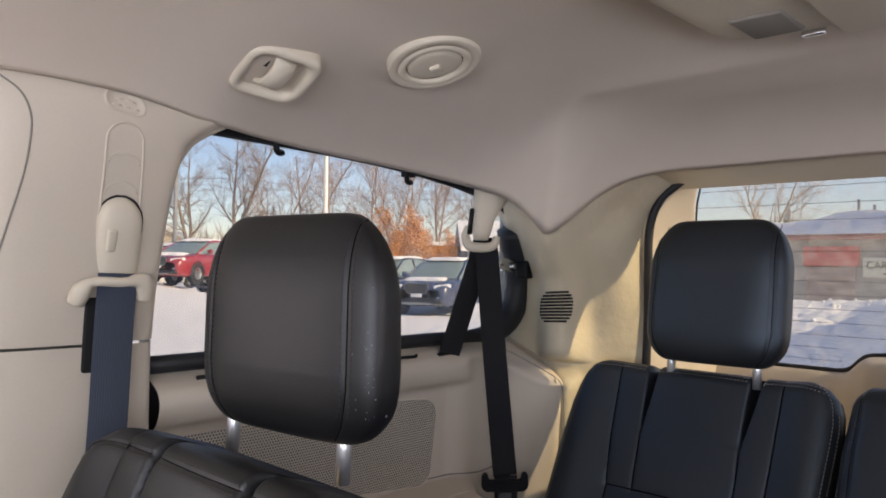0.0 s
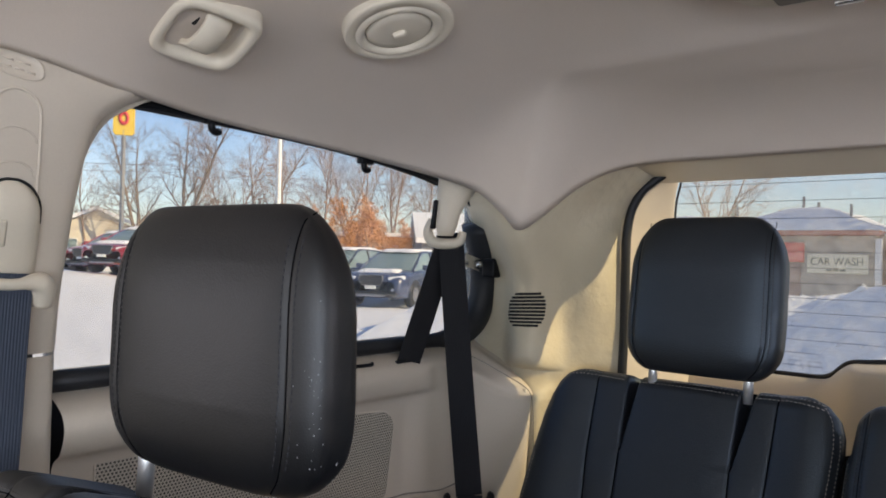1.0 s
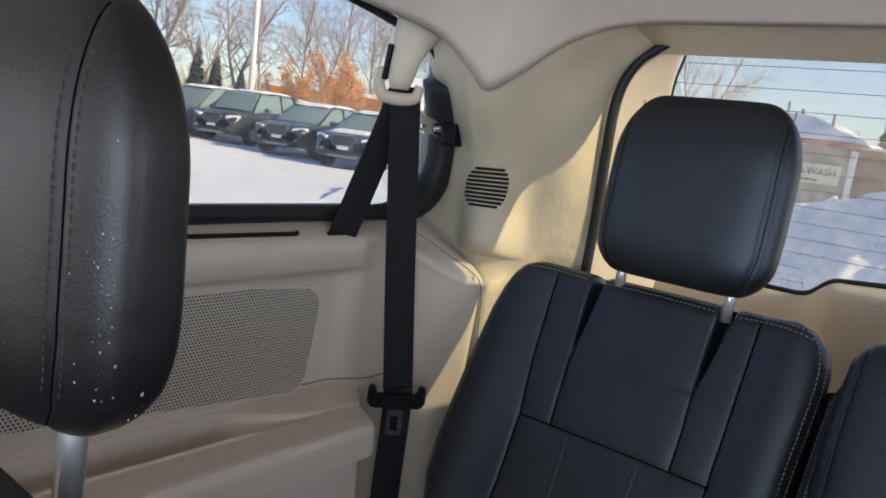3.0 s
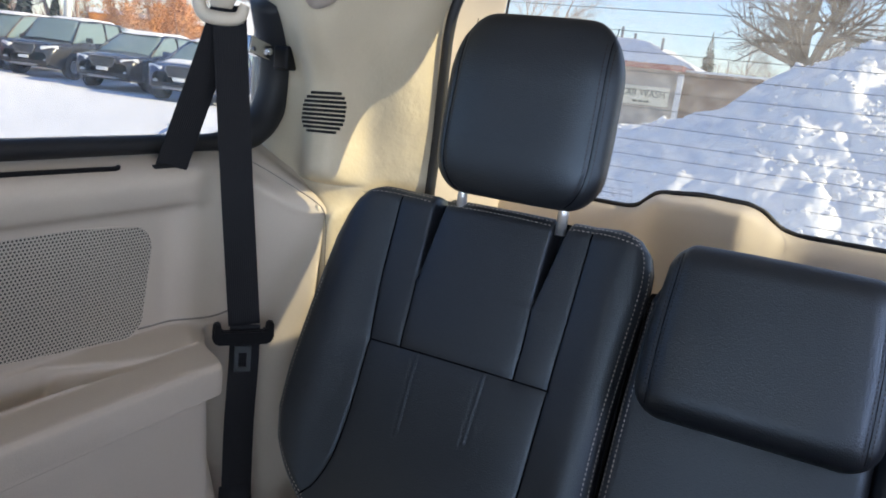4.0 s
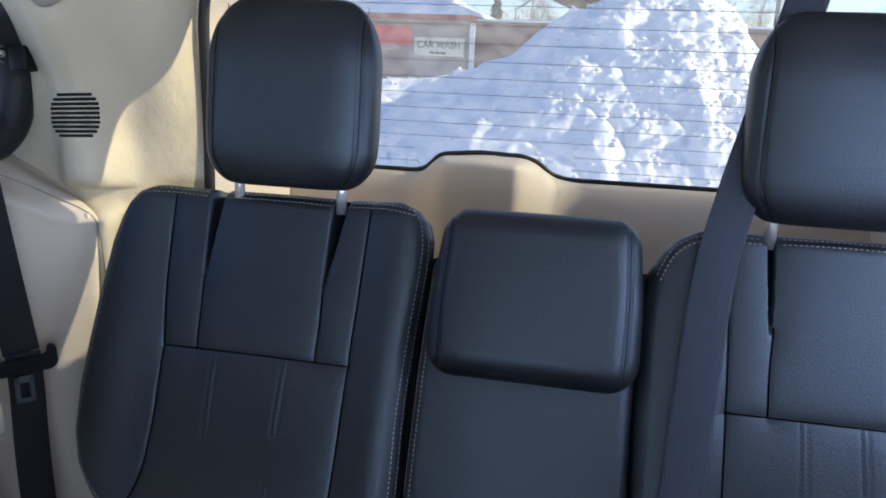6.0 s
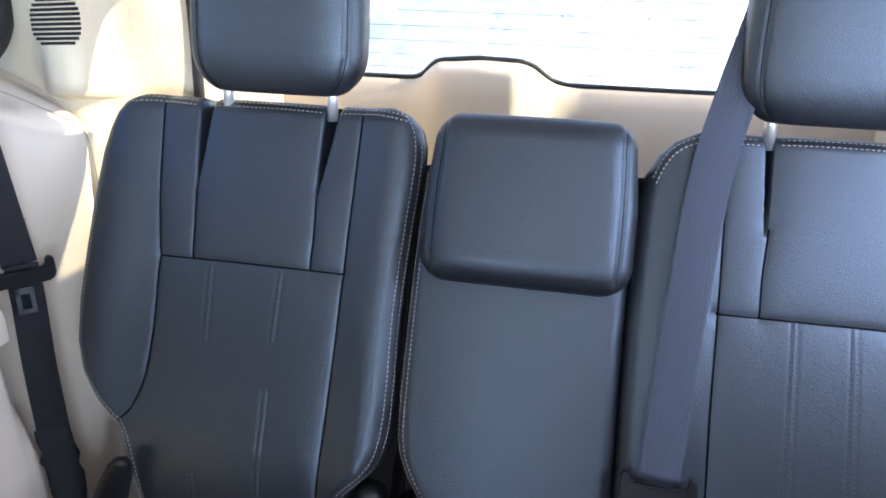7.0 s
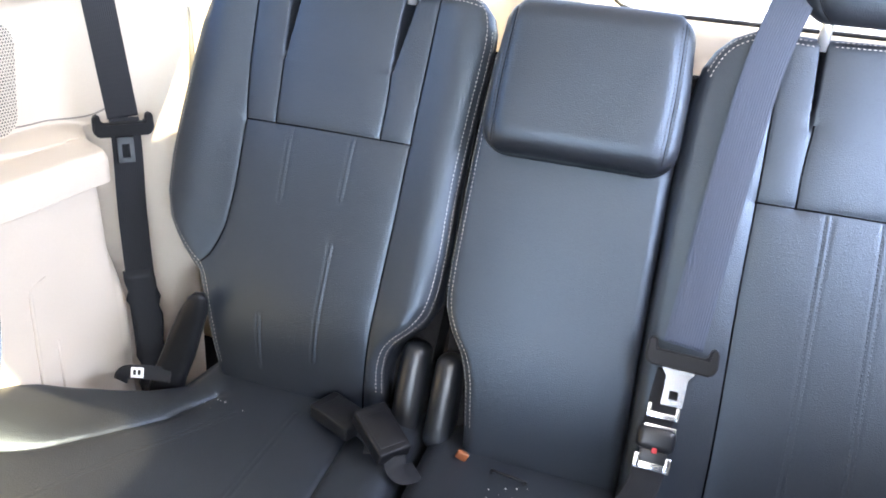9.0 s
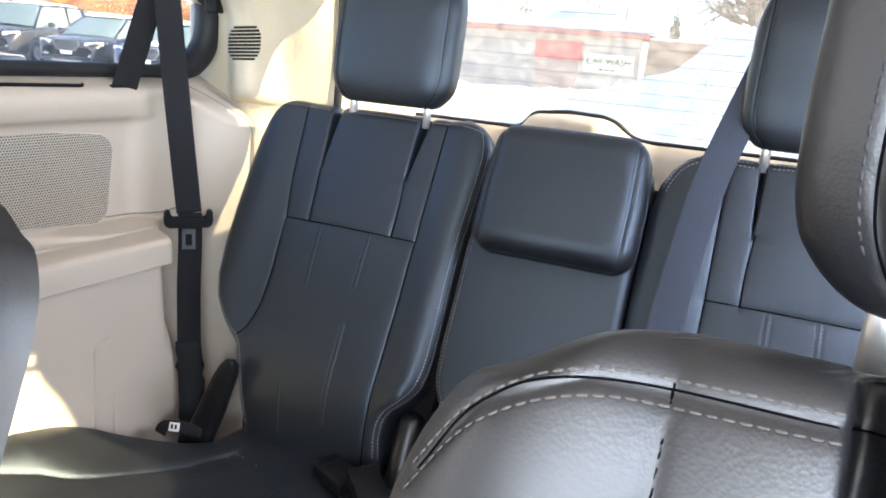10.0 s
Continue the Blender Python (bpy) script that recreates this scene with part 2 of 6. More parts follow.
def box(x0, y0, z0, x1, y1, z1, r=0.0, seg=3):
    bm = bmesh.new()
    bmesh.ops.create_cube(bm, size=1)
    for v in bm.verts:
        v.co = ((x0 + x1) / 2 + v.co.x * (x1 - x0), (y0 + y1) / 2 + v.co.y * (y1 - y0), (z0 + z1) / 2 + v.co.z * (z1 - z0))
    if r:
        bmesh.ops.bevel(bm, geom=bm.edges[:], offset=r, segments=seg, profile=0.5, affect="EDGES", clamp_overlap=True)
    vs = [tuple(v.co) for v in bm.verts]
    bm.verts.index_update()
    fs = [tuple(v.index for v in f.verts) for f in bm.faces]
    bm.free()
    return vs, fs


def tube(points, radius, sides=8, cap=True):
    """A round bar along points; radius is one number or one for each point."""
    p = [Vector(q) for q in points]
    rad = [radius] * len(p) if isinstance(radius, (int, float)) else radius
    vs = []
    side = None
    for i, q in enumerate(p):
        d = (p[min(i + 1, len(p) - 1)] - p[max(i - 1, 0)]).normalized()
        if side is None:
            side = d.cross(Vector((0, 0, 1)) if abs(d.z) < 0.9 else Vector((1, 0, 0))).normalized()
        side = (side - d * side.dot(d)).normalized()
        up = d.cross(side)
        for k in range(sides):
            a = 2 * math.pi * k / sides
            vs.append(tuple(q + (side * math.cos(a) + up * math.sin(a)) * rad[i]))
    fs = grid_faces(len(p), sides, True)
    if cap:
        fs += [tuple(range(sides - 1, -1, -1)), tuple(range((len(p) - 1) * sides, len(p) * sides))]
    return vs, fs


def ribbon(points, width, thick=0.0016, normal=None, per=10, twist=()):
    """A flat strap along smooth points, its broad side towards normal; twist: degrees at each point."""
    p = catmull(points, per)
    tw = np.interp(np.linspace(0, 1, len(p)), np.linspace(0, 1, len(twist)), twist) if len(twist) else np.zeros(len(p))
    vs, uv, run = [], [], 0.0
    n0 = Vector(normal)
    for i, q in enumerate(p):
        d = Vector(p[min(i + 1, len(p) - 1)] - p[max(i - 1, 0)]).normalized()
        side = d.cross(n0).normalized()
        side = Matrix.Rotation(radians(tw[i]), 3, d) @ side
        n = side.cross(d).normalized()
        run += 0 if i == 0 else float(np.linalg.norm(p[i] - p[i - 1]))
        for s, w in ((-1, -0.7), (-0.96, -1), (0.96, -1), (1, -0.7), (1, 0.7), (0.96, 1), (-0.96, 1), (-1, 0.7)):
            vs.append(tuple(Vector(q) + side * s * width / 2 + n * w * thick / 2))
            uv.append((s * 0.5, run * 20))
    return vs, grid_faces(len(p), 8, True) + [tuple(range(7, -1, -1)), tuple(range(len(vs) - 8, len(vs)))], uv


def seg_dist(u, v, line):
    """Distance from each (u, v) to a polyline."""
    best = np.full(np.shape(u), 9.0)
    for (a, b), (c, d) in zip(line, line[1:]):
        l2 = (c - a) ** 2 + (d - b) ** 2 + 1e-12
        t = np.clip(((u - a) * (c - a) + (v - b) * (d - b)) / l2, 0, 1)
        best = np.minimum(best, np.hypot(u - a - t * (c - a), v - b - t * (d - b)))
    return best


def spaced(n, dense=0.55):
    """n values from 0 to 1, closer together at both ends."""
    t = np.linspace(0, 1, n)
    return (1 - dense) * t + dense * (1 - np.cos(math.pi * t)) / 2


class Pad:
    """A stuffed, sewn panel in the (u, v) plane of a seat, w towards the sitter."""

    def __init__(self, origin, slope, left, right, v0, v1, depth, edge=0.03, height=None, foot=False):
        k = math.hypot(1, slope)
        self.o = np.array(origin, float)
        self.eu, self.ev, self.ew = np.array((1.0, 0, 0)), np.array((0, slope / k, 1 / k)), np.array((0, -1 / k, slope / k))
        self.left, self.right, self.v0, self.v1, self.depth, self.edge = left, right, v0, v1, depth, edge
        self.height = height or (lambda u, v: 0 * u)
        self.foot = 0.0 if foot else edge
        self.tail = 0.0                 # how much deeper the pad grows towards its foot

    def ends(self, v):
        return (np.interp(v, [p[1] for p in self.left], [p[0] for p in self.left]),
                np.interp(v, [p[1] for p in self.right], [p[0] for p in self.right]))

    def w(self, u, v):
        a, b = self.ends(v)
        near = sum(np.maximum(q, 1e-5) ** -4.0 for q in (u - a, b - u, self.v1 - v, v - self.v0 + self.foot + 0 * u)) ** -.25
        d = np.clip(near, 0, self.edge)
        t = 1 - d / self.edge
        return self.height(u, v) - self.edge * 0.9 * (1 - np.sqrt(np.clip(1 - t * t, 0, 1)))

    def at(self, u, v, lift=0.0):
        u, v = np.asarray(u, float), np.asarray(v, float)
        w = self.w(u, v) + lift
        return self.o + u[..., None] * self.eu + v[..., None] * self.ev + w[..., None] * self.ew

    def mesh(self, nu=150, nv=190, dense=0.5):
        vv = self.v0 + (self.v1 - self.v0) * spaced(nv, dense)
        a, b = self.ends(vv)
        uu = a[:, None] + (b - a)[:, None] * spaced(nu, 0.6)[None, :]
        vg = np.repeat(vv[:, None], nu, 1)
        pts = self.at(uu, vg).reshape(-1, 3)
        fs = grid_faces(nv, nu)
        # a coarse rim that closes the pad behind
        rim = [j for j in range(nu)] + [i * nu + nu - 1 for i in range(1, nv)] + [(nv - 1) * nu + j for j in range(nu - 2, -1, -1)] + [i * nu for i in range(nv - 2, 0, -1)]
        base = len(pts)
        mid = np.array([(pts[r] - self.o) for r in rim])
        wv = mid @ self.ew
        back = pts[rim] - (wv + self.depth + self.tail * np.clip(.25 - mid @ self.ev, 0, 1))[:, None] * self.ew
        allp = np.concatenate([pts, back])
        n = len(rim)
        fs += [(rim[i], base + i, base + (i + 1) % n, rim[(i + 1) % n]) for i in range(n)]
        fs.append(tuple(base + i for i in range(n)))
        return allp, fs


def out_of(pad, u, v, e=.0012):
    """Surface normal of a pad, towards the sitter."""
    n_ = np.cross(pad.at(u + e, v) - pad.at(u - e, v), pad.at(u, v + e) - pad.at(u, v - e))
    n_ = n_ / (np.linalg.norm(n_) + 1e-12)
    return n_ if n_ @ pad.ew > 0 else -n_


def stitches(pad, line, pitch=0.0062, length=0.0041, width=0.00066, lift=0.0005, per=12):
    """Single stitches along a line on a pad, each a small raised lozenge."""
    uv = catmull([(u, v, 0) for u, v in line], per)[:, :2]
    seg = np.hypot(*np.diff(uv, axis=0).T)
    run = np.concatenate([[0], np.cumsum(seg)])
    vs, fs = [], []
    for s in np.arange(0, run[-1] - length, pitch):
        ends = [np.array((np.interp(q, run, uv[:, 0]), np.interp(q, run, uv[:, 1]))) for q in (s, s + length)]
        nrm = out_of(pad, *((ends[0] + ends[1]) / 2))
        p, q = (pad.at(e[0], e[1]) + nrm * lift for e in ends)
        d = q - p
        d /= np.linalg.norm(d) + 1e-9
        side = np.cross(d, nrm)
        side = side / (np.linalg.norm(side) + 1e-9) * width
        k = len(vs)
        a, b = p + (q - p) * .2, p + (q - p) * .8
        top = nrm * width
        vs += [p, a + side, b + side, q, b - side, a - side, a + top, b + top]
        fs += [(k, k + 1, k + 6), (k + 1, k + 2, k + 7, k + 6), (k + 2, k + 3, k + 7), (k + 3, k + 4, k + 7), (k + 4, k + 5, k + 6, k + 7), (k + 5, k, k + 6)]
    return vs, fs


# ---- the van's shell (x: towards the driver's side, y: towards the tail, z: up from the snow) ----
def loft(sections, per_s=6, per_p=4):
    """A smooth sheet through cross sections that all have the same number of points."""
    rows = [catmull(s, per_p) for s in sections]
    cols = len(rows[0])
    grid = np.stack([catmull([r[j] for r in rows], per_s) for j in range(cols)], 1)
    return grid.reshape(-1, 3), grid_faces(len(grid), cols)


def mirrored(lot):
    return [(-v[0], v[1], v[2]) for v in lot[0]], [tuple(reversed(f)) for f in lot[1]]


# headliner: edge, shoulder and crown stations from the front to the tail, driver's half mirrored
EDGE = [(-.71, -2.0, 1.60), (-.71, -.6, 1.60), (-.71, 0, 1.606), (-.708, .27, 1.606), (-.718, .42, 1.586), (-.772, .58, 1.582), (-.770, .80, 1.569),
        (-.742, .93, 1.552), (-.69, 1.008, 1.528), (-.645, 1.03, 1.487), (-.615, 1.036, 1.460), (-.583, 1.058, 1.482), (-.53, 1.10, 1.537),
        (-.456, 1.136, 1.568), (-.30, 1.155, 1.574), (-.12, 1.165, 1.576), (0, 1.168, 1.576)]
CROWN = [(-.42, -2.0, 1.692), (-.42, -.6, 1.692), (-.42, 0, 1.692), (-.42, .26, 1.692), (-.42, .38, 1.692), (-.42, .54, 1.691), (-.42, .70, 1.688),
         (-.43, .78, 1.682), (-.44, .83, 1.675), (-.44, .86, 1.668), (-.43, .88, 1.663), (-.40, .91, 1.660), (-.36, .94, 1.656),
         (-.30, .97, 1.652), (-.20, 1.0, 1.649), (-.08, 1.01, 1.647), (0, 1.012, 1.647)]
ROLL = [1, 1, 1, 1, 1, 1, .9, .6, .3, 0, 0, 0, 0, 0, 0, 0, 0]          # 1: a tight rolled edge and a sloping side, 0: a round cove


def headliner():
    rows = []
    for e, c, k in zip(EDGE, CROWN, ROLL):
        e, c = np.array(e), np.array(c)
        m = e * (0.62 + .19 * k) + c * (0.38 - .19 * k)
        m[2] = (c[2] - 0.014) * (1 - k) + (e[2] + c[2]) / 2 * k
        mid = np.array((0, c[1], c[2] + 0.010 * (1 if c[1] < .7 else max(0, 1 - (c[1] - .7) / .3))))
        row = []
        for t in np.linspace(0, 1, 18):
            row.append(e * (1 - t) ** 2 + 2 * m * t * (1 - t) + c * t * t)
        for t in np.linspace(0, 1, 8)[1:]:
            s = t * t * (3 - 2 * t)
            q = c * (1 - t) + mid * t
            q[2] = c[2] * (1 - s) + mid[2] * s
            row.append(q)
        # a turned-under lip at the edge
        lip = e + np.array((0.0, 0.0, 0.012)) + (e - c) / np.linalg.norm((e - c)[:2] + 1e-9) * 0.006
        rows.append([lip] + row)
    cols = len(rows[0])
    grid = np.stack([catmull([r[j] for r in rows], 7) for j in range(cols)], 1)
    half = (grid.reshape(-1, 3), grid_faces(len(grid), cols))
    return merge(half, mirrored(half))


ceiling = part("ceiling", headliner(), "headliner")
tagged(ceiling, "taupe fabric headliner with a soft rolled edge over the windows", "headliner", kind="structure")


def side_sections(y):
    """Cross section of the quarter panel at y, as (|x|, z) from the window down to the floor."""
    dz = 0.008 - 0.02 * (y - 0.63)
    k = min(1, max(0, (y - 0.958) / 0.045))       # end of the armrest
    k = k * k * (3 - 2 * k)
    arm = lambda x: x * (1 - k) + (.745) * k
    rear = float(np.interp(y, [.60, .79, .90, .95], [.806, .806, .752, .752]))
    front, dip = .742, float(np.interp(y, [.40, .46, .782, .798, .89, .92], [0, .045, .045, .012, .005, 0]))
    pts = [(.868, 1.262), (.856, 1.252), (.834, 1.241), (.806, 1.230), (.789, 1.218), (.784, 1.200), (.794, 1.175), (.815, 1.155),
           (.822, 1.10), (.821, 1.03), (.820, .985 + dz * .6), (.8165, .975 + dz), (rear + .005, .970 + dz), (rear - .001, .968 + dz - dip), (front + .005, .967 + dz - dip), (front, .967 + dz), (arm(front - .006), .967 + dz), (arm(.690), .966 + dz), (arm(.679), .961 + dz), (arm(.675), .952 + dz),
           (arm(.675), .926 + dz * .7), (arm(.678), .918 + dz * .6), (arm(.706), .912 + dz * .5), (arm(.704), .885), (arm(.701), .82), (.70, .70), (.70, .56), (.70, .40)]
    # behind the armrest the side stands flush below the ledge
    flush = min(1, max(0, (y - 0.985) / 0.075))
    flush = flush * flush * (3 - 2 * flush)
    bend = np.interp(y, [.39, 1.03, 1.05, 1.08, 1.11, 1.14, 1.160, 1.172, 1.185, 1.21], [0, 0, .006, .028, .064, .100, .120, .122, .105, .06])
    drop = np.interp(bend, [0, .012, .09, .2], [0, 0, .048, .058])
    out = []
    for i, (x, z) in enumerate(pts):
        if i >= 5:
            x = x * (1 - flush) + (.790 + .012 * min(1, (1.2 - z) / .25)) * flush
        x2 = x - bend * (.15, .3, .6, .9)[min(i, 3)] if i < 4 else x - bend
        out.append((-x2, y, z - drop * ((0, .2, .5, .8)[i] if i < 4 else 1 if z > 1.14 else max(0, (z - .97) / .17))))
    return out


def wall_panel():
    ys = [.385, .40, .42, .46, .50, .60, .70, .76, .782, .798, .83, .88, .92, .955, .97, .99, 1.01, 1.03, 1.05, 1.075, 1.10, 1.125, 1.145, 1.160, 1.170, 1.180, 1.195, 1.21]
    secs = [side_sections(y) for y in ys]
    return loft(secs, 9, 7)


wl = wall_panel()
wall_left = part("wall_left", wl, "plastic")
tagged(wall_left, "beige moulded quarter panel with a window ledge and armrest", "side panel", kind="structure")
wall_right = part("wall_right", mirrored(wl), "plastic")
tagged(wall_right, "beige moulded quarter panel below the driver's side rear window", "side panel", kind="structure")

# rear pillars: plan profiles at rising heights
FOOT = [(-.80, 1.20), (-.74, 1.195), (-.695, 1.182), (-.662, 1.172), (-.640, 1.212), (-.612, 1.262), (-.556, 1.298)]
DP = [(.60, FOOT), (.95, FOOT), (1.11, FOOT), (1.165, FOOT),
      (1.195, [(-.86, 1.20), (-.80, 1.208), (-.745, 1.204), (-.695, 1.196), (-.645, 1.218), (-.604, 1.262), (-.555, 1.298)]),
      (1.235, [(-.86, 1.215), (-.81, 1.215), (-.75, 1.212), (-.692, 1.208), (-.645, 1.226), (-.600, 1.258), (-.554, 1.298)]),
      (1.30, [(-.86, 1.228), (-.81, 1.220), (-.75, 1.212), (-.690, 1.206), (-.645, 1.222), (-.594, 1.252), (-.553, 1.298)]),
      (1.38, [(-.85, 1.228), (-.80, 1.210), (-.74, 1.191), (-.678, 1.179), (-.630, 1.195), (-.584, 1.236), (-.558, 1.298)]),
      (1.45, [(-.84, 1.210), (-.79, 1.178), (-.72, 1.126), (-.652, 1.100), (-.602, 1.125), (-.572, 1.212), (-.560, 1.298)]),
      (1.51, [(-.83, 1.165), (-.77, 1.12), (-.70, 1.075), (-.615, 1.065), (-.56, 1.10), (-.556, 1.20), (-.551, 1.30)]),
      (1.57, [(-.81, 1.10), (-.75, 1.08), (-.68, 1.06), (-.58, 1.07), (-.50, 1.12), (-.505, 1.21), (-.497, 1.30)]),
      (1.64, [(-.79, 1.08), (-.73, 1.07), (-.66, 1.07), (-.55, 1.09), (-.45, 1.14), (-.44, 1.22), (-.43, 1.31)])]


def bulged(lot, cols, middle=.50, half=.140):
    """Raise the long rounded housing of the vent out of the pillar; it ends in a blunt nose over the ledge."""
    out = []
    for k, (x, y, z) in enumerate(lot[0]):
        f = (k % cols) / (cols - 1)
        rise = min(1, max(0, (z - 1.204) / .034))
        a = math.sqrt(max(0, 1 - (1 - rise) ** 2)) * float(np.interp(z, [1.2, 1.24, 1.33, 1.40, 1.46, 1.53], [.074, .076, .073, .066, .034, 0]))
        g = math.exp(-abs((f - middle) / half) ** 3.2) * a
        out.append((x + .35 * g, y - .93 * g, z))
    return out, lot[1]


dp = bulged(loft([[(x, y, z) for x, y in prof] for z, prof in DP], 14, 9), 55)
pillar_trim = part("trim_pillar_left", dp, "pillar")
tagged(pillar_trim, "light beige rear pillar cover, half in the sun", "pillar trim", kind="structure")
tagged(part("trim_pillar_right", mirrored(dp), "pillar"), "light beige rear pillar cover on the driver's side", "pillar trim", kind="structure")

# middle pillars with an upper and a lower cover, parted by a joint
def mid_pillar(levels):
    secs = []
    for z, x, xe, y1 in levels:
        secs.append([(-.90, y1 + .02, z), (-xe, y1 + .012, z), (-xe + .012, y1, z), (-x - .012, y1 - .012, z), (-x, y1 - .04, z), (-x + .004, .27, z), (-x, .20, z), (-x - .012, .165, z), (-x - .03, .155, z), (-.90, .15, z)])
    return loft(secs, 5, 4)


up = mid_pillar([(1.296, .775, .845, .385), (1.36, .765, .835, .385), (1.44, .748, .82, .388), (1.51, .726, .80, .391), (1.555, .716, .775, .402), (1.580, .714, .765, .432), (1.602, .716, .755, .470), (1.64, .725, .755, .52)])
lo = mid_pillar([(.40, .775, .85, .385), (.80, .775, .85, .385), (1.15, .778, .85, .385), (1.292, .778, .847, .385)])
for s, f in (("left", lambda q: q), ("right", mirrored)):
    tagged(part("trim_middle_upper_" + s, f(up), "plastic"), "beige upper cover of the middle pillar", "pillar trim", kind="structure")
    tagged(part("trim_middle_lower_" + s, f(lo), "plastic"), "beige lower cover of the middle pillar", "pillar trim", kind="structure")
    # sliding door inner skin with its window opening, and the front of the cabin
    door = []
    for y0, y1, z0, z1 in ((-2.3, .19, .40, 1.20), (-2.3, .19, 1.60, 1.68), (.06, .19, 1.20, 1.60), (-.95, -.80, 1.20, 1.60)):
        door.append(box(-.88, y0, z0, -.80, y1, z1, .012, 2))
    tagged(part("wall_door_" + s, f(merge(*door)), "plastic"), "beige sliding door lining with a window opening", "door lining", kind="structure")
    tagged(part("window_front_door_" + s, f(box(-.862, -2.2, 1.19, -.856, -.875, 1.61)), "front_glass", smooth=False), "clear front door window", "window", kind="structure")
    tagged(part("window_sliding_door_" + s, f(box(-.862, -.870, 1.19, -.856, .08, 1.61)), "privacy_glass", smooth=False), "dark tinted sliding door window", "window", kind="structure")
    # added block keeps outside daylight from leaking through the gap between the covers
    tagged(part("trim_backing_" + s, f(box(-.895, .17, 1.24, -.84, .37, 1.35)), "recess"), "added dark backing that stops light leaking at the pillar joint", "pillar trim", kind="structure")

# floor, outer roof, tail and nose that close the cabin
tagged(part("floor", box(-.90, -2.6, .36, .90, 1.80, .42, .01), "carpet"), "dark carpeted van floor", "floor", kind="structure")
# the box from x .44 is added to block a stray sun spot
tagged(part("roof_shell", merge(box(-.86, -1.6, 1.725, .86, 1.42, 1.76, .01), box(-.875, -2.2, 1.612, -.835, 1.10, 1.74, .01), box(.835, -2.2, 1.612, .875, 1.10, 1.74, .01),
                                box(-.86, 1.22, 1.608, .86, 1.354, 1.72, .01), box(.44, 1.35, 1.612, .86, 1.43, 1.72, .01), box(-.90, 1.235, .40, -.79, 1.42, 1.70, .02), box(.79, 1.235, .40, .90, 1.42, 1.70, .02)), "paint"),
       "dark outer roof and body shell", "body shell", kind="structure")
tagged(part("wall_front", merge(box(-.88, -2.35, .40, .88, -2.25, 1.08, .02), box(-.88, -2.6, 1.02, .88, -2.0, 1.08, .02)), "black_plastic"), "dark dashboard", "dashboard", kind="structure")
tagged(part("wall_belowsill", merge(box(-.90, .36, .38, -.865, 1.30, 1.25), box(.865, .36, .38, .90, 1.30, 1.25)), "paint"), "outer body side", "body shell", kind="structure")

# ---- quarter windows ----
WIN = [(.36, 1.262), (.80, 1.262), (1.06, 1.262), (1.13, 1.266), (1.18, 1.285), (1.205, 1.32), (1.212, 1.37), (1.205, 1.43), (1.18, 1.49), (1.13, 1.528), (1.06, 1.548),
       (.95, 1.567), (.80, 1.583), (.62, 1.592), (.36, 1.598)]


def gx(z):
    return -.838 + .10 * (z - 1.26)


def window_side(name, f, label):
    outline = [(gx(z), y, z) for y, z in WIN]
    pane = part(name, f((outline + [(x - .004, y, z) for x, y, z in outline],
                         [tuple(range(len(WIN))), tuple(range(2 * len(WIN) - 1, len(WIN) - 1, -1))] + [(i, i + len(WIN), (i + 1) % len(WIN) + len(WIN), (i + 1) % len(WIN)) for i in range(len(WIN))])),
                "side_glass", smooth=False)
    tagged(pane, label, "window", kind="structure")
    low = catmull([(gx(z) + .010, y, z - .008) for y, z in WIN[:9]], 5)
    part("seal", f(tube(low, [.013 + .015 * min(1, max(0, (y - 1.08) / .09)) + .010 * min(1, max(0, (z - 1.36) / .08)) for y, z in low[:, 1:]], 10)), "rubber", pane, "thick black rubber seal")
    top = catmull([(gx(z) + .012, y, z - .002) for y, z in WIN[8:]], 5)
    part("seal", f(tube(top, .0065, 8)), "rubber", pane)
    mold = catmull([(gx(z) + .020, y, z - .010) for y, z in WIN[10:]], 5)
    part("bead", f(tube(mold, .003, 8)), "rubber", pane)
    return pane


window_side("window_1", lambda q: q, "tinted fixed rear side window with a black seal")
window_side("window_2", mirrored, "tinted fixed rear side window, driver's side")


def sunshade_clip(y, z, name="sunshade_clip"):
    c = thing(name, "small black plastic sunshade hook hanging at the window's top edge", "hook", (gx(z) + .026, y, z), "sunshade hooks")
    x = gx(z) + .026
    part("base", box(x - .008, y - .014, z - .006, x + .006, y + .014, z + .010, .003), "black_plastic", c)
    hook = catmull([(x, y - .004, z + .002), (x + .002, y - .006, z - .008), (x + .001, y - .003, z - .014), (x, y + .004, z - .015), (x, y + .007, z - .013)], 5)
    part("prong", tube(hook, .0052, 8), "black_plastic", c)
    return c


sunshade_clip(.564, 1.586)
sunshade_clip(.842, 1.565)

latch = thing("window_latch", "grey metal window latch arm on a black bracket", "latch", (-.80, 1.165, 1.39))
part("arm", moved(box(-.018, -.034, -.013, .002, .018, .013, .003), Matrix.Translation((-.792, 1.150, 1.402)) @ Matrix.Rotation(radians(-12), 4, "X")), "chrome", latch, "bare metal arm")
part("bracket", moved(box(-.014, -.012, -.020, .016, .016, .018, .005), Matrix.Translation((-.782, 1.188, 1.394))), "black_plastic", latch)
part("pivot", moved(tube([(0, 0, -.004), (0, 0, .006)], .005, 10), Matrix.Translation((-.772, 1.135, 1.40)) @ Matrix.Rotation(radians(90), 4, "Y")), "chrome", latch)

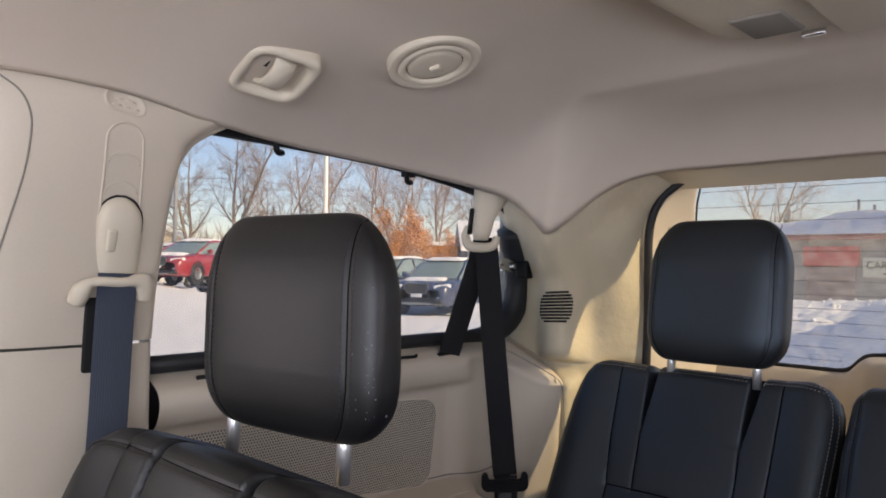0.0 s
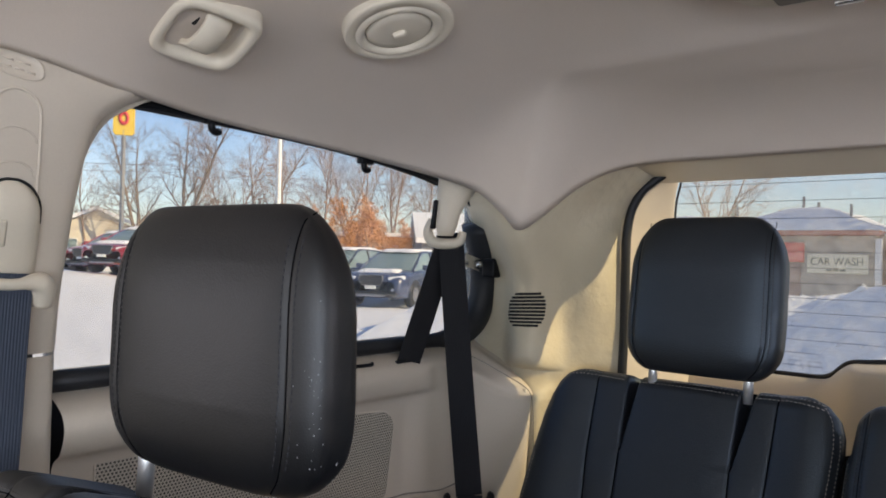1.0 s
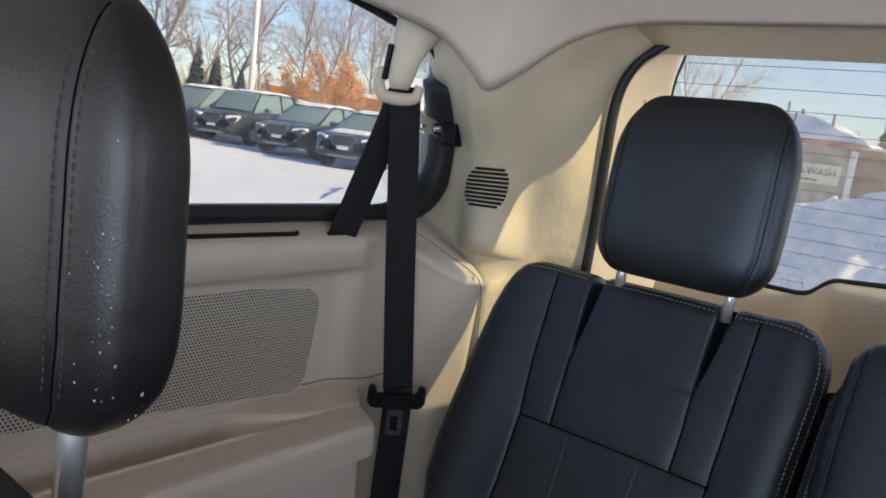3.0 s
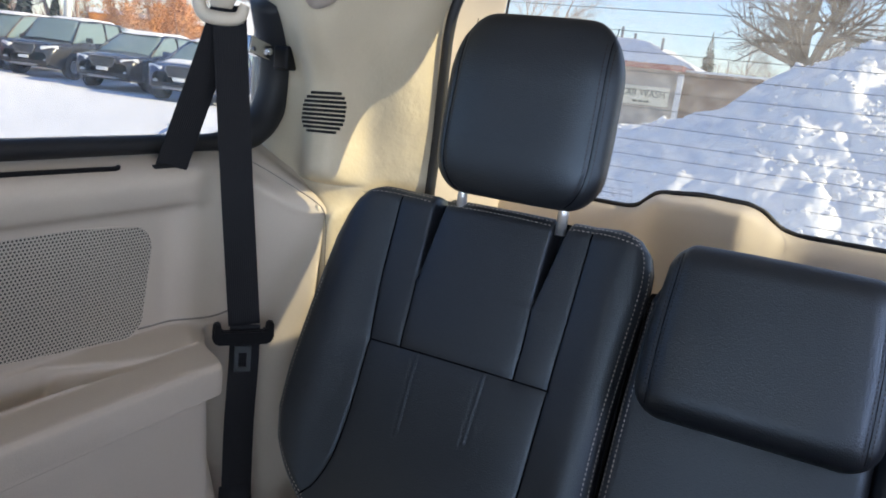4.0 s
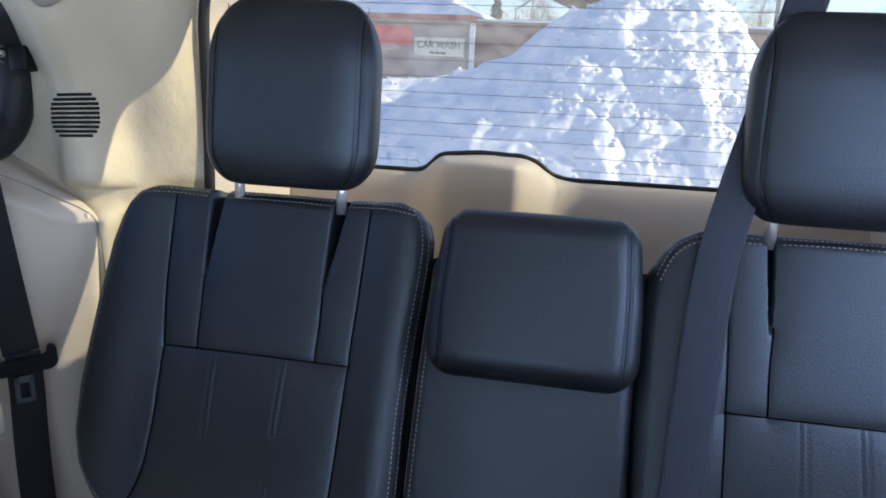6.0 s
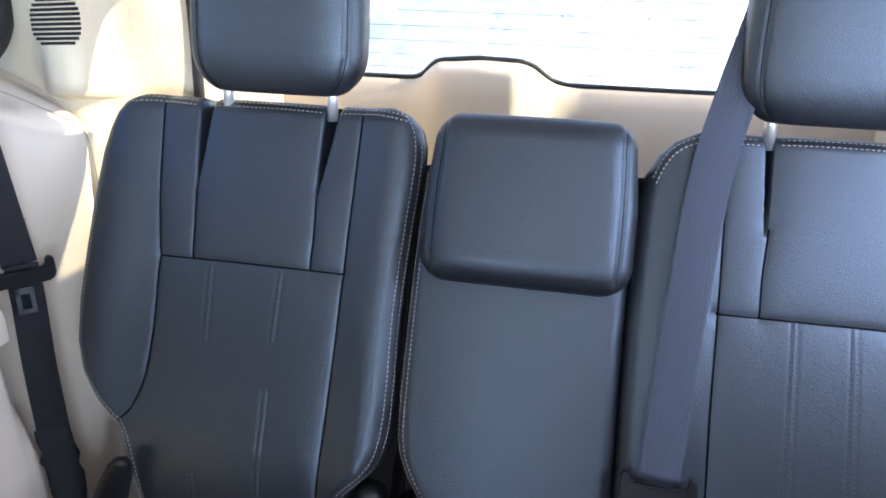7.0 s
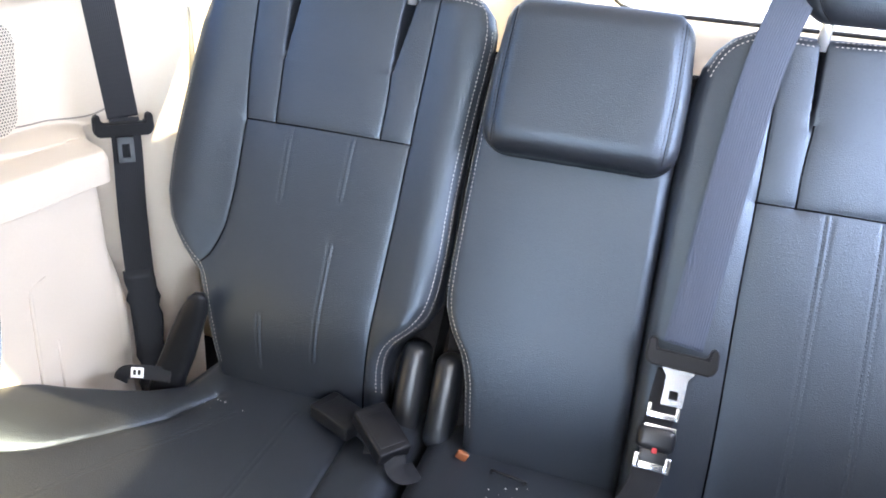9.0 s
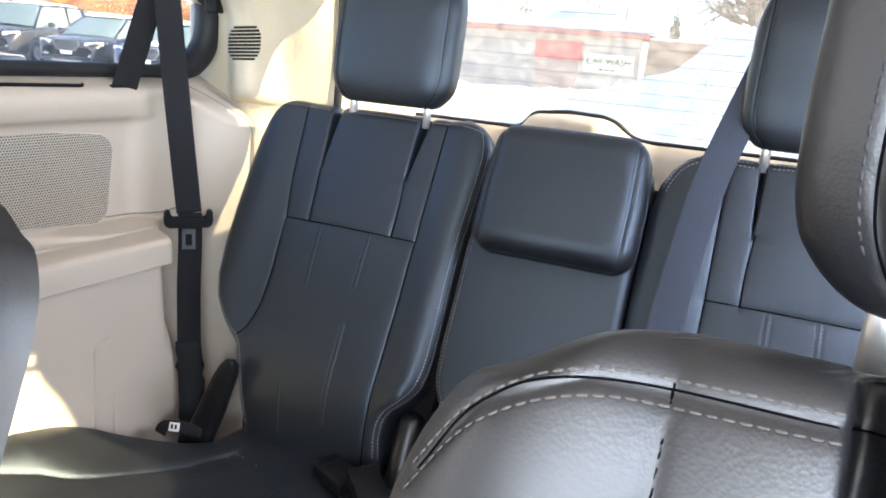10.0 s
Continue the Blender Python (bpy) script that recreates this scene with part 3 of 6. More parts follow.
# ---- tailgate: glass, header, side and lower linings ----
def rear_bottom(x):
    """Height of the lower glass edge, with the raised wiper cover off the middle."""
    up_ = np.interp(x, [-.325, -.30, -.285, -.265, -.25, -.17, -.085, -.055, -.035, -.018, .01, .03], [0, .004, .016, .036, .044, .053, .050, .040, .022, .008, .001, 0])
    return 1.172 + up_


def gy(z):
    """The tailgate glass leans forwards towards its top."""
    return 1.775 - (z - 1.17) * .90


xs = np.concatenate([np.linspace(-.60, -.35, 12), np.linspace(-.34, .05, 50), np.linspace(.06, .60, 20)])
low = [(x, gy(rear_bottom(x)), rear_bottom(x)) for x in xs]
left_edge = [(-.590, 1.24), (-.568, 1.35), (-.543, 1.46), (-.516, 1.53), (-.492, 1.57), (-.45, 1.645)]
ring = low + [(-x, gy(z), z) for x, z in left_edge] + [(x, gy(z), z) for x, z in reversed(left_edge)]
n = len(ring)
rear = part("window_3", (ring + [(x, y + .004, z + .003) for x, y, z in ring], [tuple(range(n)), tuple(range(2 * n - 1, n - 1, -1))]), "rear_glass", smooth=False)
tagged(rear, "tinted tailgate window with fine heater wires", "window", kind="structure")
for k in range(13):
    z = 1.195 + k * .0305
    half = .578 - .075 * max(0, (z - 1.24) / .33)
    spans = [(-half, half)] if z > 1.228 else [(-half, -.31), (.02, half)]
    for a, b in spans:
        part("heater_wire", tube([(a + (b - a) * i / 6, gy(z) - .003, z) for i in range(7)], .00045, 5), "black_plastic", rear)
for a, b in ((-.375, -.35), (-.335, -.31)):
    part("printed_frame", merge(*[tube([p, q], .0003, 4) for p, q in (((a, gy(1.182) - .003, 1.182), (a, gy(1.207) - .003, 1.207)), ((a, gy(1.207) - .003, 1.207), (b, gy(1.207) - .003, 1.207)), ((b, gy(1.207) - .003, 1.207), (b, gy(1.182) - .003, 1.182)))]), "black_plastic", rear)
part("seal", tube([(x, y - .006, z) for x, y, z in catmull(low[::2], 2)], .0050, 8), "rubber", rear, "black rubber glass edge")
for s in (-1, 1):
    rim = [(s * (x + .002), gy(z) - .004, z) for x, z in catmull([(a, b, 0) for a, b in left_edge], 5)[:, :2]]
    part("glass_rim", tube(rim, .0022, 6), "rubber", rear)

header = loft([[(x, 1.150, 1.590), (x, 1.168, 1.582), (x, 1.20, 1.583), (x, 1.26, 1.575), (x, 1.31, 1.567), (x, 1.343, 1.563), (x, 1.352, 1.60)] for x in (-.54, -.3, 0, .3, .54, .66)], 4, 4)
tagged(part("trim_header", header, "plastic_light"), "cream header lining above the tailgate window", "header trim", kind="structure")

hump = lambda x: float(np.interp(x, [-.33, -.27, -.235, -.09, -.055, .02], [0, .4, 1, 1, .4, 0]))
secs = []
for x in [-.66, -.60, -.50, -.40, -.36, -.33, -.30, -.275, -.25, -.22, -.16, -.11, -.085, -.06, -.035, -.01, .03, .08, .2, .4, .6, .66]:
    zb, h = float(rear_bottom(x)), hump(x)
    y0 = gy(zb)
    secs.append([(x, y0 + .012, zb - .012), (x, y0 - .004, zb - .006), (x, y0 - .012, zb - .004), (x, y0 - .026 - .050 * h, zb - .012 + .002 * h), (x, y0 - .045 - .045 * h, zb - .040 + .004 * h),
                 (x, y0 - .058 - .040 * h, zb - .085), (x, y0 - .062 - .04 * h, zb - .16), (x, y0 - .075 - .03 * h, 0.86), (x, y0 - .09, .55)])
tagged(part("trim_tailgate", loft(secs, 3, 4), "plastic"), "beige lower tailgate lining with a raised wiper cover", "tailgate trim", kind="structure")
for s, f in (("left", lambda q: q), ("right", mirrored)):
    rows = []
    for z, xg in ((1.05, -.610), (1.20, -.598), (1.30, -.579), (1.40, -.557), (1.48, -.537), (1.54, -.511), (1.575, -.489), (1.60, -.47)):
        yg = gy(z)
        xs_ = float(np.interp(z, [1.05, 1.42, 1.49, 1.535, 1.565, 1.60], [-.565, -.552, -.545, -.52, -.49, -.44]))
        rows.append([(xs_ - .03, 1.305, z), (xs_ - .008, 1.318, z), (xs_ - .008, 1.335, z), (xs_ * .6 + xg * .4, yg * .5 + 1.33 * .5, z), (xg + .004, yg - .02, z), (xg - .003, yg - .002, z)])
    tagged(part("trim_tailgate_side_" + s, f(loft(rows, 4, 4)), "plastic"), "beige side lining of the tailgate frame", "tailgate trim", kind="structure")
    tagged(part("trim_tail_" + s, f(merge(box(-.90, 1.32, .40, -.625, 1.80, 1.18, .02), box(-.90, 1.32, 1.1, -.66, 1.60, 1.62, .02))), "plastic"), "tail corner of the body", "body corner", kind="structure")
    seal = catmull([(-.556, 1.300, 1.0), (-.553, 1.300, 1.15), (-.551, 1.300, 1.222), (-.549, 1.300, 1.30), (-.549, 1.300, 1.40), (-.548, 1.300, 1.46), (-.540, 1.300, 1.505), (-.520, 1.300, 1.542), (-.498, 1.302, 1.560), (-.478, 1.304, 1.574)], 6)
    tagged(part("weatherstrip_" + s, f(tube(seal, [.0088 - .0030 * max(0, i / 54 - .55) for i in range(len(seal))], 10)), "rubber"), "black rubber weatherstrip round the tailgate opening", "weatherstrip", kind="structure")
tagged(part("wall_tail", box(-.66, 1.72, .38, .66, 1.80, 1.10, .02), "paint"), "outer tailgate skin", "tailgate", kind="structure")


# ---- seats ----
def sewn(seams, notches=(), soft=.006, pairs=(), bolsters=(), crown=.012, span=None, cut=.0007, foot=0.0):
    """Height of a sewn panel: valleys at the seams, deep slits at the notches, fine double rows, raised bolsters."""
    def h(u, v):
        w = np.zeros(np.broadcast(u, v).shape)
        for line in seams:
            d = seg_dist(u, v, line)
            w = w - cut * np.exp(-(d / .0026) ** 2) - soft * np.exp(-d / .013)
        for (u0, v0), (u1, v1), wide in notches:
            t = np.clip((v - v1) / (v0 - v1), 0, 1.2)
            c = u1 + (u0 - u1) * t
            hw = .0012 + wide * t
            w = w - .030 * np.where(v > v1, np.minimum(1, t * 3), 0) * np.exp(-((u - c) / hw) ** 4) - .007 * np.where(v > v1, t ** .5, 0) * np.exp(-(np.abs(u - c) / .02))
        for line in pairs:
            d = seg_dist(u, v, line)
            w = w - .0007 * np.exp(-((d - .0040) / .0020) ** 2) + .0004 * np.exp(-(d / .0022) ** 2)
        for c, half, tall in bolsters:
            w = w + tall * np.exp(-((u - c) / half) ** 2)
        if foot:
            w = w - foot * np.clip((.16 - v) / .16, 0, 2.0) ** 2
        if span:
            a, b = span
            w = w + crown * (1 - ((u - (a + b) / 2) / ((b - a) / 2)) ** 2)
        return w
    return h


def offset_line(line, du, dv=0.0):
    return [(u + du, v + dv) for u, v in line]


class Bolster:
    """A headrest body: rounded all round, u across, v up, its front towards the sitter."""

    def __init__(self, centre, slope, half, tall, deep, height, yaw=0.0):
        self.c, self.slope, self.half, self.tall, self.deep, self.height = np.array(centre, float), slope, half, tall, deep, height
        self.p, self.cy, self.sy = 3.4, math.cos(yaw), math.sin(yaw)
        self.eu, self.ew = np.array((self.cy, self.sy, 0)), np.array((self.sy, -self.cy, slope))

    def put(self, u, y, z):
        return np.stack([self.c[0] + u * self.cy - y * self.sy, self.c[1] + u * self.sy + y * self.cy, self.c[2] + z], -1)

    def sizes(self, v):
        t = v / self.tall
        top, foot = np.clip((v - self.tall + .088) / .088, 0, 1), np.clip((.056 - v) / .056, 0, 1)
        a = self.half * (np.interp(t, [0, .12, .35, .7, 1], [.94, .985, 1.0, .995, .985])) - .054 * (1 - np.sqrt(1 - top ** 2 * .999)) - .036 * (1 - np.sqrt(1 - foot ** 2 * .999))
        b = self.deep * np.interp(t, [0, .3, .8, 1], [.90, 1.0, .92, .84]) * (1 - .72 * (1 - np.sqrt(1 - top ** 2 * .999)) - .55 * (1 - np.sqrt(1 - foot ** 2 * .999)))
        return a, b

    def at(self, u, v, lift=0.0):
        u, v = np.asarray(u, float), np.asarray(v, float)
        a, b = self.sizes(v)
        f = b * np.clip(1 - np.abs(u / a) ** self.p, 0, 1) ** (1 / self.p) + self.height(u, v) + lift
        return self.put(u, self.slope * v - f, v + f * self.slope * .5)

    def mesh(self, rows=110, cols=260):
        pts = []
        th = np.linspace(0, 2 * math.pi, cols, endpoint=False)
        for v in self.tall * spaced(rows, .75):
            a, b = self.sizes(np.array(v))
            c, s = np.cos(th), np.sin(th)
            u = a * np.sign(c) * np.abs(c) ** (2 / self.p)
            f = b * np.sign(s) * np.abs(s) ** (2 / self.p)
            f = f + np.where(s > 0, self.height(u, v + 0 * u), 0) * np.minimum(1, np.abs(s) * 3)
            pts.append(self.put(u, self.slope * v - f, v + f * self.slope * .5))
        pts = np.concatenate(pts)
        fs = grid_faces(rows, cols, True) + [tuple(range(cols - 1, -1, -1)), tuple(range((rows - 1) * cols, rows * cols))]
        return pts, fs


def headrest(seat, cx, yc, z0, half, tall, slope, deep, posts, post_z, seam_at, yaw=0.0, hide="leather"):
    """A padded headrest on two chrome posts."""
    seams = [[(s * seam_at * .72, 0.0), (s * seam_at * .90, .020), (s * seam_at, .055), (s * seam_at, tall * .6), (s * seam_at * .97, tall)] for s in (-1, 1)]
    pad = Bolster((cx, yc, z0), slope, half, tall, deep, sewn(seams, soft=.0014, cut=.0012), yaw)
    rest = part("headrest", pad.mesh(), hide, seat, "padded black leather headrest")
    seam_cords(pad, seams, rest, .0006, .0001)
    for line in seams:
        fine = [tuple(q[:2]) for q in catmull([(u, v, 0) for u, v in line], 4)]
        for du in (-.0055, .0055):
            part("stitching", stitches(pad, [q for q in offset_line(fine, du) if .02 < q[1] < tall - .015], .0056, .0044, .0007, .0001, 2), "thread_dark", rest)
    for px in posts:
        py = yc + (px - cx) * math.tan(yaw)
        part("post", tube([(px, py, post_z - .03), (px, py + .003, z0 + .03)], .0074, 14), "post_steel", seat, "chrome headrest post")
    return rest, pad


def seam_cords(pad, seams, parent, radius=.0014, lift=.0001):
    """The dark sewn joints between the panels."""
    for line in seams:
        lo_, hi_ = (0, pad.tall) if isinstance(pad, Bolster) else (pad.v0, pad.v1)
        uv = catmull([(u, v, 0) for u, v in line], 14)[:, :2]
        uv = uv[(uv[:, 1] > lo_ + .004) & (uv[:, 1] < hi_ - .003)]
        if len(uv) > 2:
            part("seam", tube(pad.at(uv[:, 0], uv[:, 1], lift), radius, 5), "seam", parent)


# third row, narrow half
S3 = ((0, .90, .655), .46)
L3 = [(-.50, -.04), (-.504, .021), (-.519, .088), (-.540, .155), (-.572, .190), (-.606, .232), (-.622, .272), (-.628, .33), (-.627, .40), (-.624, .47), (-.618, .54),
      (-.610, .575), (-.600, .598), (-.585, .615), (-.560, .627), (-.53, .632)]
R3 = [(-.214, -.04), (-.216, .033), (-.217, .078), (-.206, .112), (-.174, .146), (-.158, .180), (-.153, .241), (-.155, .35), (-.152, .45), (-.147, .546), (-.149, .585),
      (-.156, .607), (-.170, .622), (-.19, .630), (-.20, .632)]
A3 = [(-.526, .64), (-.517, .496), (-.506, .402), (-.502, .30), (-.506, .233), (-.520, .19), (-.536, .170)]
B3 = [(-.463, .51), (-.459, .45), (-.457, .402)]
C3 = [(-.288, .51), (-.285, .45), (-.286, .402)]
D3 = [(-.234, .64), (-.236, .50), (-.238, .402), (-.239, .28), (-.245, .08), (-.248, -.05)]
H3 = [(-.506, .402), (-.40, .403), (-.236, .402)]
PAIRS3 = [[(-.427, .40), (-.423, .29)], [(-.325, .40), (-.3265, .305)], [(-.327, .235), (-.328, .06)], [(-.423, .11), (-.418, .03)]]
NOTCH3 = [((-.462, .635), (-.463, .50), .0075), ((-.277, .635), (-.288, .50), .0080)]


def flip(line):
    return [(-u, v) for u, v in line]


seat_a = thing("third_row_seat", "black leather folding rear seat, narrow half, with pale stitching", "car seat", (-.38, .7, .42), "rear bench")
pad_a = Pad(*S3, L3, R3, -.09, .632, .040, edge=.026,
            height=sewn([A3, B3, C3, D3, H3], NOTCH3, pairs=PAIRS3, bolsters=[(-.575, .04, .012), (-.19, .03, .007)], soft=.0034, foot=.05))
pad_a.tail = .7
back_a = part("backrest", pad_a.mesh(320, 260), "leather", seat_a, "black leather backrest with sewn panels")
seam_cords(pad_a, [A3, B3, C3, D3, H3], back_a)
for l in PAIRS3:
    for du in (-.0035, .0035):
        part("stitching", stitches(pad_a, offset_line(l, du), .006, .0045, .0006), "leather", back_a)
part("stitching", stitches(pad_a, [(u - .010, v) for u, v in R3 if v > 0]), "thread", back_a, "pale edge stitching")
part("stitching", stitches(pad_a, [(u - .003, v) for u, v in R3 if v > 0 and v < .60]), "thread", back_a, "pale edge stitching")
part("stitching", stitches(pad_a, [(u + .017, v) for u, v in L3 if .0 < v < .50]), "thread", back_a, "pale edge stitching")
part("stitching", stitches(pad_a, [(u + .010, v) for u, v in L3 if .0 < v < .30]), "thread", back_a, "pale edge stitching")
for dv in (.008, .015):
    for a, b in ((-.60, -.474), (-.452, -.292), (-.268, -.17)):
        part("stitching", stitches(pad_a, [(a, .632 - dv - (.010 if a < -.55 else 0)), ((a + b) / 2, .633 - dv), (b, .632 - dv - (.006 if b > -.2 else 0))]), "thread", back_a, "pale edge stitching")
headrest(seat_a, -.355, 1.168, 1.236, .1225, .250, .14, .042, (-.432, -.280), 1.232, .104)

# third row, wide half: middle place and outer place
seat_b = thing("third_row_seat", "black leather folding rear seat, wide half, with a folded middle headrest", "car seat", (.25, .7, .42), "rear bench")
LC = [(-.085, -.04), (-.086, .021), (-.094, .084), (-.106, .122), (-.125, .15), (-.141, .185), (-.146, .24), (-.146, .42), (-.141, .55), (-.125, .585), (-.11, .597)]
RC = [(.140, -.04), (.138, .05), (.133, .2), (.130, .4), (.130, .56), (.122, .588), (.11, .597)]
pad_c = Pad(*S3, LC, RC, -.09, .597, .06, edge=.018, height=sewn([], crown=.006, span=(-.14, .13), foot=.035))
pad_c.tail = .7
back_c = part("backrest", pad_c.mesh(90, 140), "leather", seat_b, "plain black leather middle backrest")
for du in (.004, .011):
    part("stitching", stitches(pad_c, [(u + du, v) for u, v in LC if .0 < v < .58]), "thread", back_c, "pale edge stitching")
LR = [(.140, -.04), (.139, .05), (.134, .2), (.131, .4), (.133, .52), (.140, .568), (.152, .592), (.17, .610), (.195, .622), (.215, .627)]
RR = [(-u, v - (.005 if v > .6 else 0)) for u, v in L3]
pad_b = Pad(*S3, LR, RR, -.09, .627, .06, edge=.020,
            height=sewn([flip(l) for l in (A3, B3, C3, D3, H3)], [((.281, .63), (.284, .50), .0022), ((.464, .63), (.463, .51), .0065)],
                        pairs=[[(.326, .40), (.336, -.02)], [(.392, .40), (.41, -.02)]], bolsters=[(.575, .04, .012), (.19, .035, .007)], soft=.0034, foot=.02))
pad_b.tail = .7
back_b = part("backrest", pad_b.mesh(320, 260), "leather", seat_b, "black leather backrest with sewn panels")
seam_cords(pad_b, [flip(l) for l in (A3, B3, C3, D3, H3)], back_b)
for k in (.007, .014):
    part("stitching", stitches(pad_b, [(.143 + k * .6, .568 - k), (.155 + k * .5, .594 - k), (.172 + k * .3, .611 - k), (.20, .622 - k), (.235, .625 - k), (.272, .625 - k)]), "thread", back_b, "pale edge stitching")
    part("stitching", stitches(pad_b, [(.294, .627 - k), (.37, .628 - k), (.45, .627 - k)]), "thread", back_b, "pale edge stitching")
for l in ([(.326, .40), (.336, -.02)], [(.392, .40), (.41, -.02)]):
    for du in (-.0035, .0035):
        part("stitching", stitches(pad_b, offset_line(l, du), .006, .004, .0007), "leather", back_b)
headrest(seat_b, .357, 1.168, 1.236, .1225, .250, .14, .042, (.280, .432), 1.232, .104)

# the middle headrest, folded down on the backrest
r = .038
half, tall = .131, .212
arc = [(r * (1 - math.cos(a)), r * (1 - math.sin(a))) for a in np.linspace(0, math.pi / 2, 18)]
side = [(half - a, b) for a, b in reversed(arc)] + [(half, tall * .5)] + [(half - a - .006, tall - b) for a, b in arc]
fold_o = np.array((0.0, .90, .655)) + pad_c.ev * .408 + pad_c.ew * .058
seams = [[(s * .112, -.01), (s * .113, .1), (s * .108, .22)] for s in (-1, 1)]
pad_f = Pad(fold_o, .46, flip(side), side, 0, tall, .06, edge=.034, foot=True, height=sewn(seams, soft=.0035, crown=.006, span=(-half, half)))
fold = part("headrest", pad_f.mesh(150, 130, .97), "leather", seat_b, "folded black leather middle headrest")
seam_cords(pad_f, seams, fold, .0005, .0003)
for s in (-1, 1):
    for du in (-.004, .004):
        part("stitching", stitches(pad_f, [(s * .112 + du, .02), (s * .113 + du, .10), (s * .109 + du, .19)], .0055, .0042, .0007), "thread_dark", fold)


def cushion(seat, x0, x1, y0, y1, z, seams, pairs, raise_left=0.0, raise_right=0.0):
    """A seat cushion: a pad that lies flat, u across and v towards the back."""
    h0 = sewn(seams, pairs=pairs, soft=.010, cut=.002)

    def h(u, v):
        side = np.interp(v, [0, .25, .32, .38, .43, .50], [1, .85, .62, .34, .14, 0])
        return h0(u, v) + side * (raise_left * np.exp(-((np.maximum(u, x0 + .03) - x0 - .03) / .075) ** 2) + raise_right * np.exp(-((np.minimum(u, x1 - .03) - x1 + .03) / .075) ** 2))
    left, right = [(x0 + .012, 0), (x0, .03), (x0, y1 - y0)], [(x1 - .012, 0), (x1, .03), (x1, y1 - y0)]
    curl = [(0, .34), (.022, .385), (.075, .43), (.15, .465), (.195, .50), (.205, y1 - y0)]      # the outer corner draws in beside the backrest
    if raise_left:
        left = left[:2] + [(x0 + a, b) for a, b in curl]
    if raise_right:
        right = right[:2] + [(x1 - a, b) for a, b in curl]
    pad = Pad((0, y0, z), 0, left, right, 0, y1 - y0, .13, edge=.035, height=h, foot=True)
    pad.ev, pad.ew = np.array((0, .9998, -.015)), np.array((0, .015, .9998))
    return pad, part("cushion", pad.mesh(300, 240), "leather", seat, "black leather seat cushion")


pc, cu = cushion(seat_a, -.735, -.150, .40, 1.005, .640, [[(-.675, .0), (-.672, .17), (-.640, .245), (-.576, .343), (-.505, .425), (-.47, .50)], [(-.235, 0), (-.24, .35), (-.25, .56)]], [[(-.60, .08), (-.565, .20), (-.530, .268), (-.497, .330), (-.457, .392), (-.418, .462)], [(-.33, 0), (-.335, .50)]], .085, .0)
pc2, cu2 = cushion(seat_b, -.140, .735, .40, 1.005, .630, [[(.13, 0), (.14, .56)], [(.24, 0), (.245, .56)], [(.60, 0), (.60, .28), (.52, .475)]], [[(.34, 0), (.34, .5)], [(.42, 0), (.42, .5)]], 0, .10)
# hinge covers in the gap between the halves, and the side frame
for i, (x, z1) in enumerate(((-.182, .748), (-.128, .740))):
    path = catmull([(x - .004, .955, .60), (x - .002, .945, .68), (x, .955, z1 - .02), (x + .004, .99, z1)], 6)
    part("hinge_cover", merge(*[moved(box(-.021, -.03, -.005, .021, .05, z1 - .60, .018, 4), Matrix.Translation((x, .955, .60)) @ Matrix.Rotation(radians(-22), 4, "X"))]), "hinge", seat_a if i == 0 else seat_b, "rounded black hinge cover")
cover = []
for c_, w_ in (((-.507, .926, .785), .012), ((-.509, .924, .775), .030), ((-.516, .921, .752), .042), ((-.530, .916, .712), .048), ((-.542, .911, .674), .052), ((-.556, .903, .635), .054), ((-.562, .898, .605), .054)):
    for u_, v_ in ((-.5, .004), (-.42, .0105), (-.2, .013), (.2, .013), (.42, .0105), (.5, .004), (.5, -.004), (-.5, -.004)):
        cover.append((c_[0] + w_ * u_ * .97 + v_ * .25, c_[1] + w_ * u_ * .25 - v_ * .92, c_[2] + v_ * .30))
part("side_frame", (cover, grid_faces(7, 8, True) + [tuple(range(7, -1, -1)), tuple(range(48, 56))]), "black_plastic", seat_a, "black plastic recliner cover")
# carpeted shells added unseen behind the backrests: they shade the wall, darken the gap
for owner_, lower_, upper_ in ((seat_a, (-.45, -.19), (-.555, -.1515)), (seat_b, (-.10, .45), (-.1475, .555))):
    levels_ = [(.62, .985, 1.075, .6), (.80, 1.035, 1.125, .95), (.96, 1.080, 1.145, 1), (1.08, 1.125, 1.178, 1), (1.135, 1.150, 1.190, 1), (1.150, 1.160, 1.184, .97)]
    rows_ = []
    for z_, y0_, y1_, k_ in levels_:
        x0_, x1_ = (lower_[i] * (1 - k_) + upper_[i] * k_ for i in (0, 1))
        rows_.append([(x0_, y0_, z_), (x1_, y0_, z_), (x1_, y1_ - .015, z_), (x1_ - .015, y1_, z_), (x0_ + .015, y1_, z_), (x0_, y1_ - .015, z_)])
    part("back_shell", ([q for r_ in rows_ for q in r_], grid_faces(6, 6, True) + [tuple(range(5, -1, -1)), tuple(range(30, 36))]), "carpet", owner_, "added dark carpeted panel behind the backrest that blocks the sun", smooth=False)
part("seat_base", box(-.66, .46, .42, -.16, .93, .53, .02), "carpet", seat_a)
part("seat_base", box(-.12, .46, .42, .66, .93, .53, .02), "carpet", seat_b)
part("loop", tube(catmull([(-.030, .905, .612), (-.030, .893, .632), (-.022, .888, .636), (.010, .886, .634), (.018, .889, .630), (.018, .905, .610)], 5), .0022, 8), "black_plastic", seat_b, "thin dark child-seat anchor loop")
tab = thing("orange_tag", "small orange tag tucked at the foot of the seat back", "tag", (-.082, .915, .632))
part("flap", moved(box(-.008, -.003, -.010, .009, .003, .005, .002), Matrix.Translation((-.077, .909, .632)) @ Matrix.Rotation(radians(20), 4, "Y")), "orange", tab)


